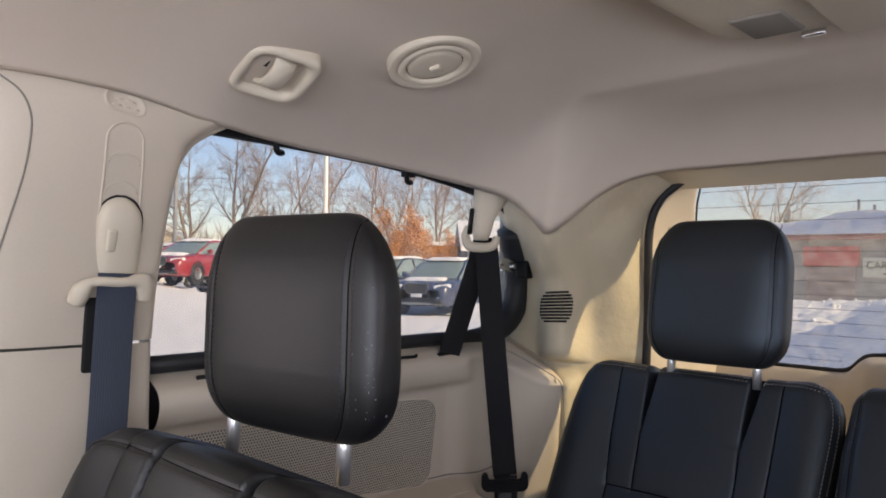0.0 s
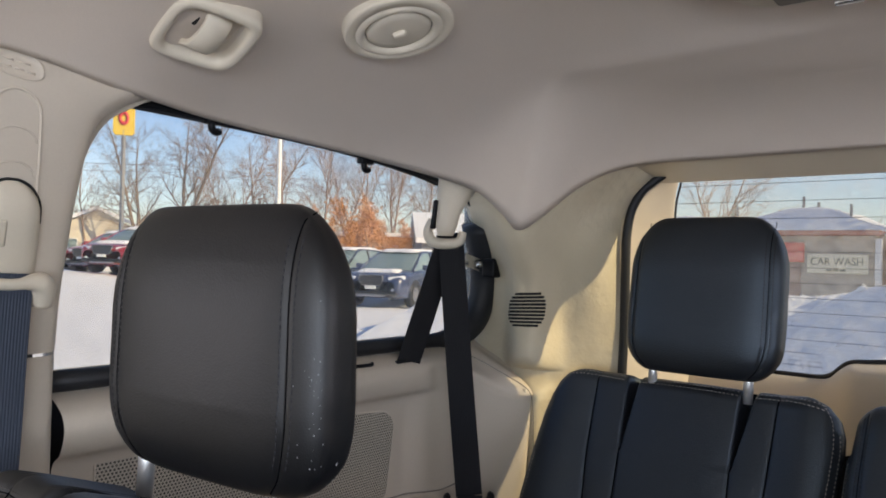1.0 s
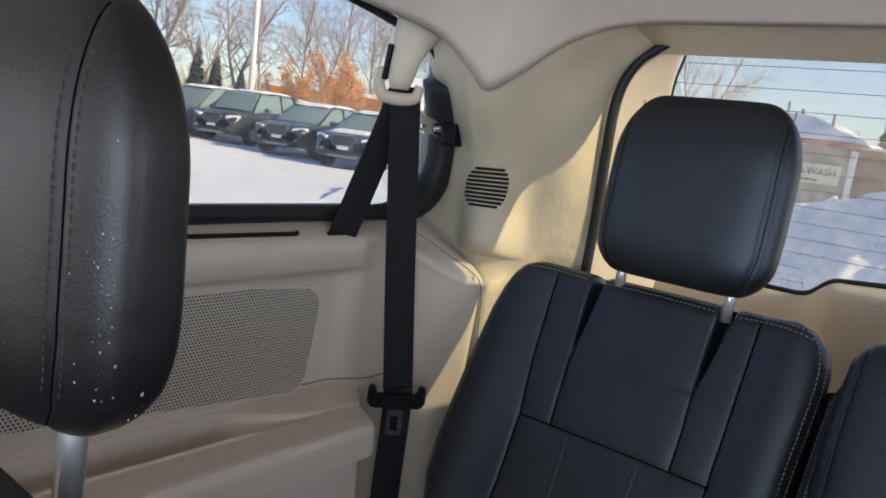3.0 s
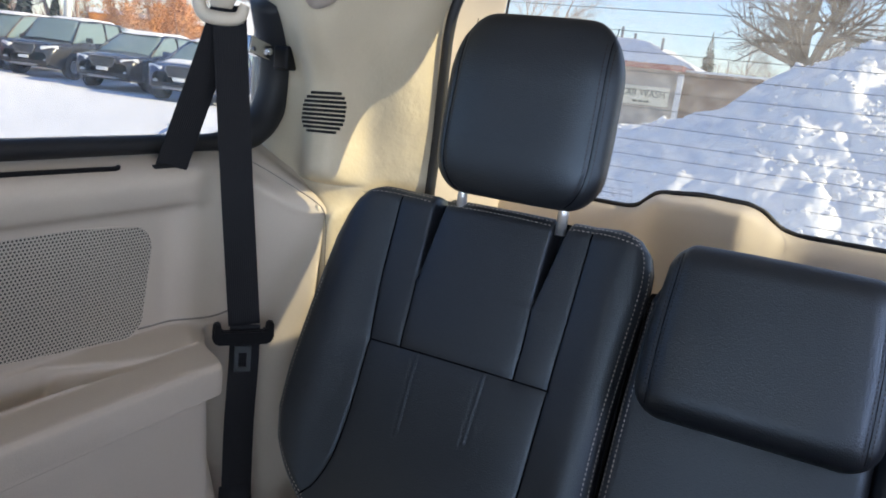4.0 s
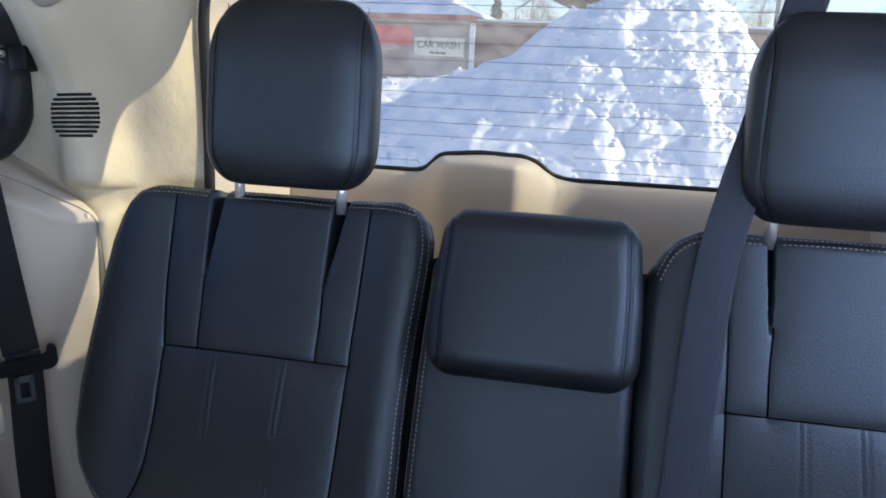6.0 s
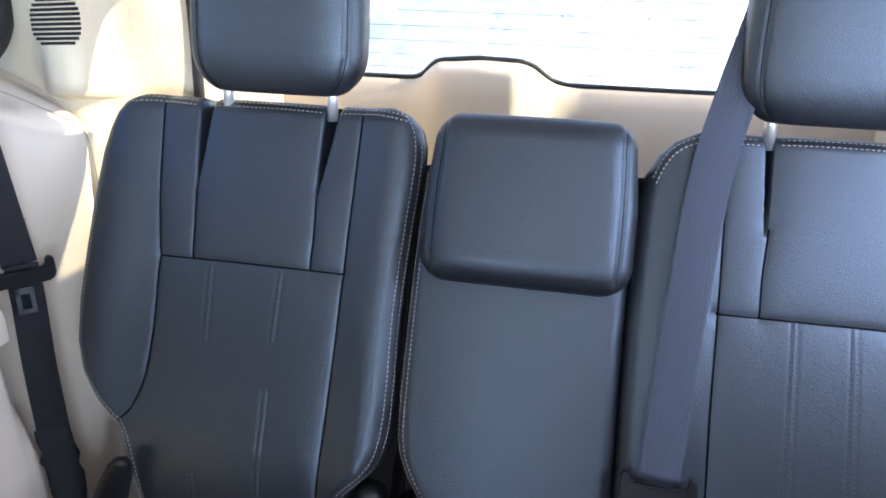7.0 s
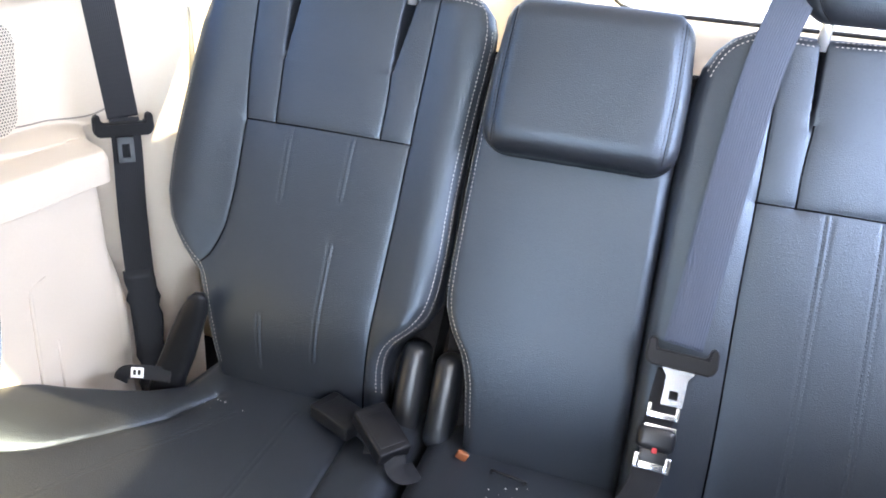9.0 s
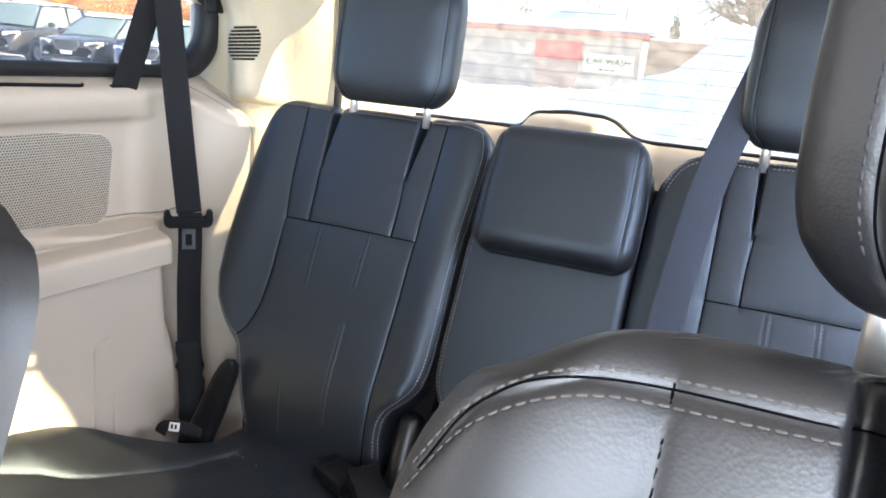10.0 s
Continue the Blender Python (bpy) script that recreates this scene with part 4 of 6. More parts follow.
rng = random.Random(17)
for owner_pad, n_, us, vs_ in ((pc, 7, (-.49, -.40), (.455, .488)), (pc2, 16, (-.03, .10), (.44, .485))):
    bits = []
    for _ in range(n_):
        p_ = owner_pad.at(rng.uniform(*us), rng.uniform(*vs_), .0008)
        sz = rng.uniform(.0005, .0012)
        bits.append(([tuple(p_ + np.array((rng.gauss(0, sz), rng.gauss(0, sz), rng.uniform(-.3, 1) * sz))) for _ in range(6)], [(0, 1, 2), (0, 2, 3), (0, 3, 4), (1, 4, 5), (2, 5, 3), (0, 1, 4)]))
    tagged(part("crumbs", merge(*bits), "paper", smooth=False), "small pale crumbs scattered at the back of the seat cushion", "crumbs", kind="stuff")


# second row: two alike chairs, each with a headrest
def second_row(cx, mid, hx, hy, hz, wide, yaw, y_top, z_top, deep, posts, label):
    seat = thing("second_row_seat", label, "car seat", (cx, .1, .42), "second row seats")
    sl = .38
    o = (cx, y_top - sl * (z_top - .70), .70)
    k = math.hypot(1, sl)
    top = (z_top - .70) * k
    g = wide - .252
    side = [(.235 + g, -.10), (.245 + g, .10), (.252 + g, .25), (.252 + g, top - .14), (.250 + g, top - .09), (.243 + g, top - .06), (.228 + g, top - .034), (.208 + g, top - .023), (.18 + g, top - .006), (.15 + g, top)]
    side = [tuple(q[:2]) for q in catmull([(u, v, 0) for u, v in side], 6)]
    a, b = ([(mid + s * .143, top + .02), (mid + s * .144, .35), (mid + s * .150, .2), (mid + s * .15, -.1)] for s in (1, -1))
    seams = [a, b, [(mid - .144, .27), (mid + .144, .27)], [(mid + .088, .37), (mid + .09, .27)], [(mid - .088, .37), (mid - .09, .27)],
             [(-.235 - g, top - .07), (-.215 - g, top - .040), (-.18 - g, top - .023), (-.10, top - .020), (0, top - .020), (.10, top - .020), (.18 + g, top - .023), (.215 + g, top - .040), (.235 + g, top - .07)]]
    pad = Pad(o, sl, flip(side), side, -.08, top, deep, edge=.030,
              height=sewn(seams, [((mid - .082, top), (mid - .088, .37), .006), ((mid + .082, top), (mid + .088, .37), .006)], soft=.004, bolsters=[(-.205 - g, .035, .010), (.205 + g, .035, .010)]))
    back = part("backrest", pad.mesh(230, 220), "leather_dimmed", seat, "black leather backrest with double pale stitching")
    seam_cords(pad, seams, back, .0005, .0001)
    for off in (-.0045, .0045):
        for u0, u1 in ((-.238 - g, mid - .090), (mid - .074, mid + .074), (mid + .090, .238 + g)):
            line = []
            for u in np.linspace(u0, u1, 9):
                line.append((u, float(np.interp(abs(u), [0, .10, .18 + g, .215 + g, .238 + g], [top - .020, top - .020, top - .023, top - .040, top - .074])) + off))
            part("stitching", stitches(pad, line, .0050, .0041, .0006, per=5), "thread_taupe", back, "pale double stitching")
    for s in (-1, 1):
        for off in (.004, .013):
            part("stitching", stitches(pad, [(s * (wide - off), v) for v in np.linspace(.02, top - .10, 8)], .0050, .0041, .00075), "thread_taupe", back, "pale double stitching")
    rest, hp = headrest(seat, hx, hy, hz, .130, .218, .001, .036, posts, z_top - .010, .100, yaw, "leather_dimmed")
    part("cushion", box(cx - .25, -.42, .66, cx + .25, .16, .80, .05, 4), "leather_dimmed", seat, "black leather seat cushion")
    part("pedestal", box(cx - .20, -.35, .42, cx + .20, .12, .66, .02), "black_plastic", seat)
    return seat, rest, hp


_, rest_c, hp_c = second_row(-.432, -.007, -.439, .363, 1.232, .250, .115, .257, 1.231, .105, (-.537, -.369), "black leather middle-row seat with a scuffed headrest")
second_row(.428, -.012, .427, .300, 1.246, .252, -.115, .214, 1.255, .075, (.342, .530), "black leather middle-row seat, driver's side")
# pale scuffs on the worn side of one headrest
rng = random.Random(4)
lots = []
for _ in range(36):
    u, v = .1260 - abs(rng.gauss(0, .0085)), rng.uniform(.012, .10) if rng.random() < .94 else rng.uniform(.10, .15)
    p = hp_c.at(u, v, .0002)
    size = rng.uniform(.0002, .00065)
    n_ = hp_c.ew * .5 + hp_c.eu * .85
    a_ = np.cross(n_, (0, 0, 1.0))
    ring_ = [p + a_ * size * rng.uniform(.5, 1.2) * math.cos(k) + np.array((0, 0, 1.0)) * size * rng.uniform(.6, 1.9) * math.sin(k) for k in np.linspace(0, 2 * math.pi, 7)[:-1]]
    lots.append((ring_, [tuple(range(6))]))
tagged(part("scuffs", merge(*lots), "scuff", rest_c, "pale scuff marks"), "pale scuff marks in worn leather", kind="stuff")


# ---- belts and buckles ----
def tongue_at(owner, centre, right, up_, out, size=1.0, blade=True, body="black_plastic"):
    """A belt tongue: a rounded black cross bar with a metal blade below."""
    c, r_, u_, o_ = (Vector(q) for q in (centre, right, up_, out))
    r_.normalize()
    o_ = (o_ - r_ * o_.dot(r_)).normalized()
    u_ = o_.cross(r_) if o_.cross(r_).dot(u_) > 0 else r_.cross(o_)
    m = Matrix((r_, u_, o_)).transposed().to_4x4()
    m.translation = c
    s = size
    outline = [(-.040, .017), (-.044, .014), (-.045, -.010), (-.038, -.019), (.038, -.019), (.045, -.010), (.044, .014), (.040, .017), (.034, .017), (.031, .003), (-.031, .003), (-.034, .017)]
    bm = bmesh.new()
    lo = bm.faces.new([bm.verts.new((x * s, y * s, -.006)) for x, y in outline])
    up2 = bmesh.ops.extrude_face_region(bm, geom=[lo])
    bmesh.ops.translate(bm, verts=[g for g in up2["geom"] if isinstance(g, bmesh.types.BMVert)], vec=(0, 0, .012))
    bmesh.ops.recalc_face_normals(bm, faces=bm.faces)
    bmesh.ops.bevel(bm, geom=list(bm.edges), offset=.0022, segments=3, affect="EDGES")
    bm.transform(m)
    bar = part("tongue", bm, body, owner, "black plastic belt tongue", smooth=False)
    if blade:
        bits = [([(-.023, -.016, .0016), (.023, -.016, .0016), (.0135, -.030, .0016), (-.0135, -.030, .0016), (-.023, -.016, -.001), (.023, -.016, -.001), (.0135, -.030, -.001), (-.0135, -.030, -.001)],
                 [(0, 3, 2, 1), (4, 5, 6, 7), (0, 1, 5, 4), (1, 2, 6, 5), (2, 3, 7, 6), (3, 0, 4, 7)])]
        for x0, x1, y0, y1 in ((-.0135, -.0055, -.066, -.030), (.0055, .0135, -.066, -.030), (-.0055, .0055, -.047, -.030), (-.0055, .0055, -.066, -.058)):
            bits.append(box(x0, y0, -.001, x1, y1, .0016))
        part("blade", moved(merge(*bits), m), "chrome", bar, "bare steel blade", smooth=False)
    return m


belt_l = thing("seat_belt", "dark grey rear seat belt hanging from its pillar guide", "seat belt", (-.66, 1.03, .64), "rear seat belts")
part("webbing", ribbon([(-.757, 1.030, 1.455), (-.752, 1.030, 1.42), (-.728, 1.030, 1.215), (-.708, 1.030, 1.06), (-.700, 1.030, 1.0)], .046, normal=(.75, -.66, 0)), "belt", belt_l)
part("webbing", ribbon([(-.700, 1.032, 1.0), (-.696, 1.028, .94), (-.688, 1.015, .84), (-.668, .995, .70), (-.655, .985, .62)], .044, normal=(.70, -.70, 0)), "belt", belt_l, "lower run of the belt")
part("webbing", ribbon([(-.764, 1.032, 1.448), (-.774, 1.020, 1.39), (-.789, .992, 1.29), (-.800, .974, 1.222)], .046, normal=(.96, -.25, 0.2)), "belt", belt_l, "rear run of the belt into the ledge")
tongue_at(belt_l, (-.694, 1.022, .992), (.64, .77, 0), (0, 0, 1), (.75, -.66, 0), blade=False)
part("blade", moved(merge(box(-.012, -.002, -.040, -.006, .002, 0), box(.006, -.002, -.040, .012, .002, 0), box(-.012, -.002, -.040, .012, .002, -.033), box(-.012, -.002, -.010, .012, .002, 0)), Matrix.Translation((-.690, 1.018, .972)) @ Matrix.Rotation(radians(46), 4, "Z")), "steel_dark", belt_l, "steel tongue blade", smooth=False)
guide = thing("belt_guide", "light beige belt guide cover hanging from the roof edge", "belt guide", (-.745, 1.0, 1.45))
sleeve = []
for q, rx, ry in (((-.738, 1.058, 1.595), .052, .028), ((-.746, 1.047, 1.555), .043, .025), ((-.749, 1.029, 1.52), .031, .020), ((-.751, 1.018, 1.492), .022, .017), ((-.753, 1.014, 1.465), .019, .014), ((-.754, 1.013, 1.450), .014, .010)):
    ring_ = []
    for a in np.linspace(0, 2 * math.pi, 20, endpoint=False):
        d = Vector((.62 * math.cos(a) * rx + .78 * math.sin(a) * ry, .78 * math.cos(a) * rx - .62 * math.sin(a) * ry, 0))
        ring_.append(tuple(Vector(q) + d))
    sleeve.append(ring_)
part("sleeve", ([v for r_ in sleeve for v in r_], grid_faces(len(sleeve), 20, True) + [tuple(range(100, 120))]), "plastic_light", guide)
lobe = catmull([(-.778, 1.004, 1.478), (-.786, 1.003, 1.458), (-.780, 1.008, 1.440), (-.757, 1.018, 1.436), (-.737, 1.030, 1.440), (-.731, 1.034, 1.458)], 6)
part("loop", tube(lobe, [.0070 + .0030 * math.sin(math.pi * i / (len(lobe) - 1)) for i in range(len(lobe))], 12), "plastic_light", guide, "rounded belt loop")
part("slot", moved(box(-.004, -.005, -.026, .004, .005, .026, .003), Matrix.Translation((-.768, .999, 1.487)) @ Matrix.Rotation(radians(8), 4, "Y")), "black_plastic", guide)

belt_r = thing("seat_belt", "grey belt lying across the rear seat back, its tongue hanging", "seat belt", (.18, .96, .70), "rear seat belts")
part("webbing", ribbon([(.330, 1.245, 1.66), (.292, 1.220, 1.50), (.258, 1.190, 1.36), (.232, 1.158, 1.262), (.212, 1.118, 1.175), (.197, 1.050, 1.035), (.187, .990, .905), (.182, .962, .848)], .049, normal=(-.05, -1, .35), twist=(25, 14, 8, 4, 2, 0, 0, 0)), "belt_grey", belt_r)
out3 = tuple(pad_b.ew)
tongue_at(belt_r, tuple(np.array((.183, .957, .838))), (1, 0, -.02), (0, .4, 1), out3)
part("strap", ribbon([(.175, .953, .815), (.172, .936, .775), (.170, .920, .742)], .036, .0022, normal=out3), "belt", belt_r)
part("anchor_plate", moved(merge(box(-.020, -.004, -.0015, .020, .004, .003, .001), box(-.020, -.004, -.0015, -.015, .014, .003, .001), box(.015, -.004, -.0015, .020, .014, .003, .001), box(-.020, -.020, -.0015, .020, -.012, .003, .001)), Matrix.Translation((.174, .924, .764)) @ Matrix.Rotation(radians(62), 4, "X")), "chrome", belt_r, "small steel plate")
mini = thing("buckle", "small black buckle with a red release at the seat's foot", "buckle", (.17, .90, .70), "buckles")
mt = Matrix.Translation((.172, .912, .734)) @ Matrix.Rotation(radians(62), 4, "X")
part("shell", moved(box(-.024, -.014, -.009, .024, .018, .011, .009, 5), mt), "hinge", mini)
part("tab", moved(box(-.017, -.030, -.006, .017, -.010, .005, .003, 3), mt), "hinge", mini)
part("release", moved(box(-.0035, -.016, .004, .0035, -.006, .0100, .001), mt), "red", mini, "red release button")
part("plate", moved(merge(box(-.023, -.040, -.0015, .023, -.028, .003, .002, 3), box(-.0235, -.0405, -.0018, -.014, -.019, .0032, .002, 3), box(.014, -.0405, -.0018, .0235, -.019, .0032, .002, 3)), mt), "chrome", mini, "steel end plate")
part("strap", ribbon([(.171, .896, .703), (.166, .884, .676), (.156, .872, .650), (.140, .862, .634)], .040, .004, normal=(0, -.8, .6)), "belt", mini)


def buckle(m, label, strap):
    b = thing("buckle", label, "buckle", tuple(m.translation), "buckles")
    part("shell", moved(merge(box(-.025, -.040, -.012, .025, .040, .012, .0035, 4), box(-.0195, -.030, .0113, .0195, .026, .0128, .0012, 2)), m), "black_plastic", b)
    part("release", moved(box(-.019, .039, -.008, .019, .043, .008, .002), m), "black_plastic", b)
    part("slot", moved(box(-.016, .0425, -.0018, .016, .0445, .0018), m), "dark_hole", b)
    part("strap", ribbon(strap, .030, .002, normal=(0, -.5, .85)), "belt", b)
    return b


buckle(Matrix.Translation((-.185, .866, .668)) @ Matrix.Rotation(radians(52), 4, "Z") @ Matrix.Rotation(radians(18), 4, "X"), "black belt buckle leaning in the gap between the seats",
       [(-.156, .842, .655), (-.150, .836, .642), (-.140, .842, .630), (-.128, .862, .622)])
buckle(Matrix.Translation((-.262, .900, .650)) @ Matrix.Rotation(radians(66), 4, "Z"), "black belt buckle lying flat on the seat cushion",
       [(-.226, .892, .648), (-.208, .884, .646), (-.196, .872, .640), (-.192, .858, .636)])
tagstrap = thing("strap_end", "black strap end with a small white label beside the rear seat", "strap", (-.60, .90, .64))
part("strap", ribbon([(-.545, .893, .646), (-.570, .886, .648), (-.592, .880, .648), (-.610, .875, .646), (-.618, .872, .640), (-.621, .871, .630)], .022, .003, normal=(.2, -.9, .45)), "belt", tagstrap)
for k in (0, 1):
    part("bar", ribbon([(-.588 - k * .007, .8777 - k * .0018, .6492 - k * .0004), (-.592 - k * .007, .8767 - k * .0018, .649 - k * .0004)], .008, .0006, normal=(.2, -.9, .45)), "black_plastic", tagstrap, "dark printed mark")
part("label", ribbon([(-.584, .8795, .6485), (-.603, .8745, .6475)], .016, .001, normal=(.2, -.9, .45)), "paper", tagstrap, "white sewn label")
sleeve_ = []
for k in range(15):
    f = k / 14
    c_ = Vector((-.676, 1.003, .752)).lerp(Vector((-.636, .968, .530)), f)
    for a_ in np.linspace(0, 2 * math.pi, 20, endpoint=False):
        r_ = 1 + .45 * noise.noise((math.cos(a_) * 1.5, math.sin(a_) * 1.5, f * 11)) + .30 * noise.noise((math.cos(a_) * 4, math.sin(a_) * 4, f * 21))
        d_ = Vector((.70, .71, 0)) * math.cos(a_) * .023 * r_ + Vector((.71, -.70, 0)) * math.sin(a_) * .006 * r_
        sleeve_.append(tuple(c_ + d_))
part("anchor", (sleeve_, grid_faces(15, 20, True) + [tuple(range(19, -1, -1)), tuple(range(280, 300))]), "belt", belt_l, "crumpled black anchor sleeve")

# middle-row belt on the pillar, with its height adjuster
belt_m = thing("seat_belt", "grey middle-row belt hanging on the pillar", "seat belt", (-.76, .3, .5), "middle row belts")
part("webbing", ribbon([(-.742, .308, 1.385), (-.748, .306, 1.30), (-.748, .302, 1.20), (-.742, .292, 1.05), (-.73, .285, .85), (-.72, .28, .55)], .047, normal=(1, -.1, 0)), "belt_grey", belt_m)
part("stop_button", tube([(-.7275, .283, .78), (-.7235, .283, .78)], .0075, 14), "black_plastic", belt_m, "small black stop button")
adj = thing("belt_adjuster", "beige belt height adjuster on the pillar", "belt adjuster", (-.75, .305, 1.42))
mid_tree = BVHTree.FromPolygons([tuple(v) for v in up[0]], up[1])
post_rise, post_out = Vector((.37, -.05, .93)).normalized(), Vector((.93, 0, -.37)).normalized()


def on_post(u, v, lift):
    """A point over the middle pillar's cover: u across, v up, from its middle."""
    q = Vector((-.718, .303, 1.522)) + Vector((0, u, 0)) + post_rise * v
    hit = mid_tree.ray_cast(q + post_out * .08, -post_out)[0]
    return tuple((hit or q) + post_out * lift)


shell, rows_n = [], 15
for i in range(rows_n):
    e = 1 - (1 - i / (rows_n - 1)) ** 2
    v = -.156 + .112 * e
    w = .0285 * (math.sqrt(max(0, 1 - ((e - .70) / .30) ** 2)) if e > .70 else 1 - .10 * (max(0, .25 - e) / .25) ** 2)
    h = .026 * (math.sqrt(max(0, 1 - ((e - .62) / .40) ** 2)) if e > .62 else 1.0)
    mid_ = Vector((-.718, .303, 1.522)) + Vector((0, .004 * (1 - e), 0)) + post_rise * v - post_out * .006
    for a_ in np.linspace(0, math.pi, 17):
        c_, s_ = math.cos(a_), math.sin(a_)
        shell.append(tuple(mid_ + Vector((0, math.copysign(abs(c_) ** .6, c_) * w, 0)) + post_out * (h * s_ ** .55)))
part("cover", (shell, grid_faces(rows_n, 17) + [tuple(range(16, -1, -1))]), "plastic_light", adj)
base_m = Matrix((Vector((0, 1, 0)), post_rise, post_out)).transposed().to_4x4()
base_m.translation = Vector((-.718, .303, 1.522)) + post_rise * -.095
rim_ = [Vector(shell[i * 17]) for i in range(3, rows_n - 1)] + [Vector(shell[i * 17 + 16]) for i in range(rows_n - 2, 2, -1)]
part("gap", tube([tuple(q + post_out * .0085 + (q - Vector((-.718, .303, 1.522)) - post_rise * -.10).normalized() * .0010) for q in rim_], .0016, 6), "dark_hole", adj, "dark gap round the cover")
part("button", moved(box(-.0175, -.016, .012, -.005, .014, .0215, .003, 3), base_m), "plastic_light", adj, "raised grip of the slider")
part("groove", moved(box(.0215, -.016, .008, .0232, .014, .012, .0006), base_m), "recess", adj)
part("guide", tube(catmull([(-.752, .262, 1.350), (-.742, .266, 1.366), (-.736, .278, 1.375), (-.731, .308, 1.374), (-.735, .331, 1.376), (-.741, .341, 1.370), (-.750, .344, 1.352)], 6), [.011, .011, .0115, .012, .012, .012, .011, .010, .009, .008, .007, .006, .006, .006, .006, .006, .006, .006, .006, .006, .006, .007, .008, .009, .010, .011, .012, .012, .0125, .0125, .0125, .0125, .012, .0115, .011, .011, .010][:37], 12), "plastic_light", adj, "beige belt guide with rounded ears")
stadium = [on_post(-.0245, -.07, .0004)] + [on_post(-.0245 + .002 * (k / 6), -.07 + .095 * k / 6, .0004) for k in range(1, 7)]
stadium += [on_post(-.0225 * math.cos(a_), .025 + .022 * math.sin(a_), .0004) for a_ in np.linspace(.15, math.pi - .15, 16)]
stadium += [on_post(.0225 + .003 * (k / 6), .025 - .095 * k / 6, .0004) for k in range(7)]
part("track", tube(stadium, .0016, 8), "plastic", adj, "moulded outline of the slider track")
for v in (-.006, -.041):
    part("track", tube([on_post(-.0205 * math.cos(a_), v + .016 * math.sin(a_), 0) for a_ in np.linspace(.1, math.pi - .1, 16)], .0011, 6), "plastic", adj, "moulded arc on the track")
part("slot", moved(box(-.004, -.028, -.085, .004, .028, .01, .003), Matrix.Translation((-.765, .305, 1.345)) @ Matrix.Rotation(radians(4), 4, "Y")), "dark_hole", adj, "dark belt slot")
edge_ = []
for y_, z_ in catmull([(.166, 1.606, 0), (.186, 1.588, 0), (.196, 1.566, 0), (.198, 1.540, 0), (.194, 1.490, 0), (.180, 1.410, 0), (.168, 1.330, 0)], 5)[:, :2]:
    hit = mid_tree.ray_cast(Vector((-.60, y_, z_)), Vector((-1, 0, 0)))[0]
    if hit:
        edge_.append((hit.x + .0004, y_, z_))
tagged(part("trim_joint", tube(edge_, .0012, 6), "recess"), "rounded joint where the door lining meets the pillar", "panel joint", kind="structure")
oval = thing("pillar_badge", "oval beige embossed cover on the upper pillar", "cover", (-.70, .30, 1.57))
disc_ = []
for k, lift in ((1.04, -.001), (1.0, .0016), (.96, .0026), (.90, .0024), (.87, .0008), (.45, .0012), (.01, .0014)):
    for a_ in np.linspace(0, 2 * math.pi, 36, endpoint=False):
        c_, s_ = math.cos(a_), math.sin(a_)
        u_ = .0250 * k * math.copysign(abs(c_) ** .75, c_)
        disc_.append(on_post(u_, .069 + .0125 * k * math.copysign(abs(s_) ** .75, s_) - .12 * u_, lift))
part("cover", (disc_, grid_faces(7, 36, True)), "plastic", oval)
for u0, u1, v in ((-.014, -.004, .073), (-.001, .012, .0715), (-.016, -.006, .0665), (-.003, .005, .065), (.008, .016, .0635)):
    part("emboss", tube([on_post(u0, v, .0012), on_post(u1, v - .12 * (u1 - u0), .0012)], .0011, 6), "plastic", oval)

# ---- fittings on the headliner ----
hook = thing("coat_hook", "beige recessed roof hook with a folded finger", "coat hook", (-.555, .43, 1.655))
hm = Matrix.Translation((-.602, .4392, 1.6385)) @ Matrix.Rotation(-.34, 4, "Y") @ Matrix.Rotation(-.17, 4, "X") @ Matrix.Rotation(-.109, 4, "Z")


def frame_ring(w, h, rin, rout, thick, sides=40):
    """A rounded square ring that bulges towards -z."""
    vs, rings_ = [], [(rout * 1.01, thick * 2.5), (rout, 0), (rout * .985, -thick * .6), ((rin + rout) / 2 * 1.04, -thick), (rin * 1.04, -thick * .8), (rin, -thick * .2), (rin * .96, thick * .9)]
    for rr, z in rings_:
        for a in np.linspace(0, 2 * math.pi, sides, endpoint=False):
            c, s = math.cos(a), math.sin(a)
            e = .45
            vs.append((w * rr * math.copysign(abs(c) ** e, c), h * rr * math.copysign(abs(s) ** e, s), z))
    return vs, grid_faces(len(rings_), sides, True)


part("bezel", moved(frame_ring(.051, .048, .74, 1.0, .008), hm), "plastic_light", hook, "raised rounded bezel")
cup = [(.051 * .72 * math.copysign(abs(math.cos(a)) ** .45, math.cos(a)) * k, .048 * .72 * math.copysign(abs(math.sin(a)) ** .45, math.sin(a)) * k, z) for k, z in ((1, .006), (.86, .020), (.5, .024)) for a in np.linspace(0, 2 * math.pi, 40, endpoint=False)]
part("cup", moved((cup, grid_faces(3, 40, True) + [tuple(range(80, 120))]), hm), "plastic", hook)
part("finger", moved(ribbon([(.030, .004, .012), (.020, .003, -.002), (.004, .001, -.008), (-.014, -.001, -.007), (-.027, -.003, .001), (-.031, -.003, .010)], .027, .0065, normal=(0, 0, -1)), hm), "plastic_light", hook, "folded hook finger")
part("gap", moved(box(.002, -.026, .002, .030, -.012, .020, .003), hm), "dark_hole", hook)
vent = thing("roof_vent", "round beige roof air vent with a thumb tab", "air vent", (-.50, .62, 1.668))
vm = Matrix.Translation((-.492, .613, 1.6655)) @ Matrix.Rotation(-.30, 4, "Y") @ Matrix.Rotation(-.04, 4, "X")


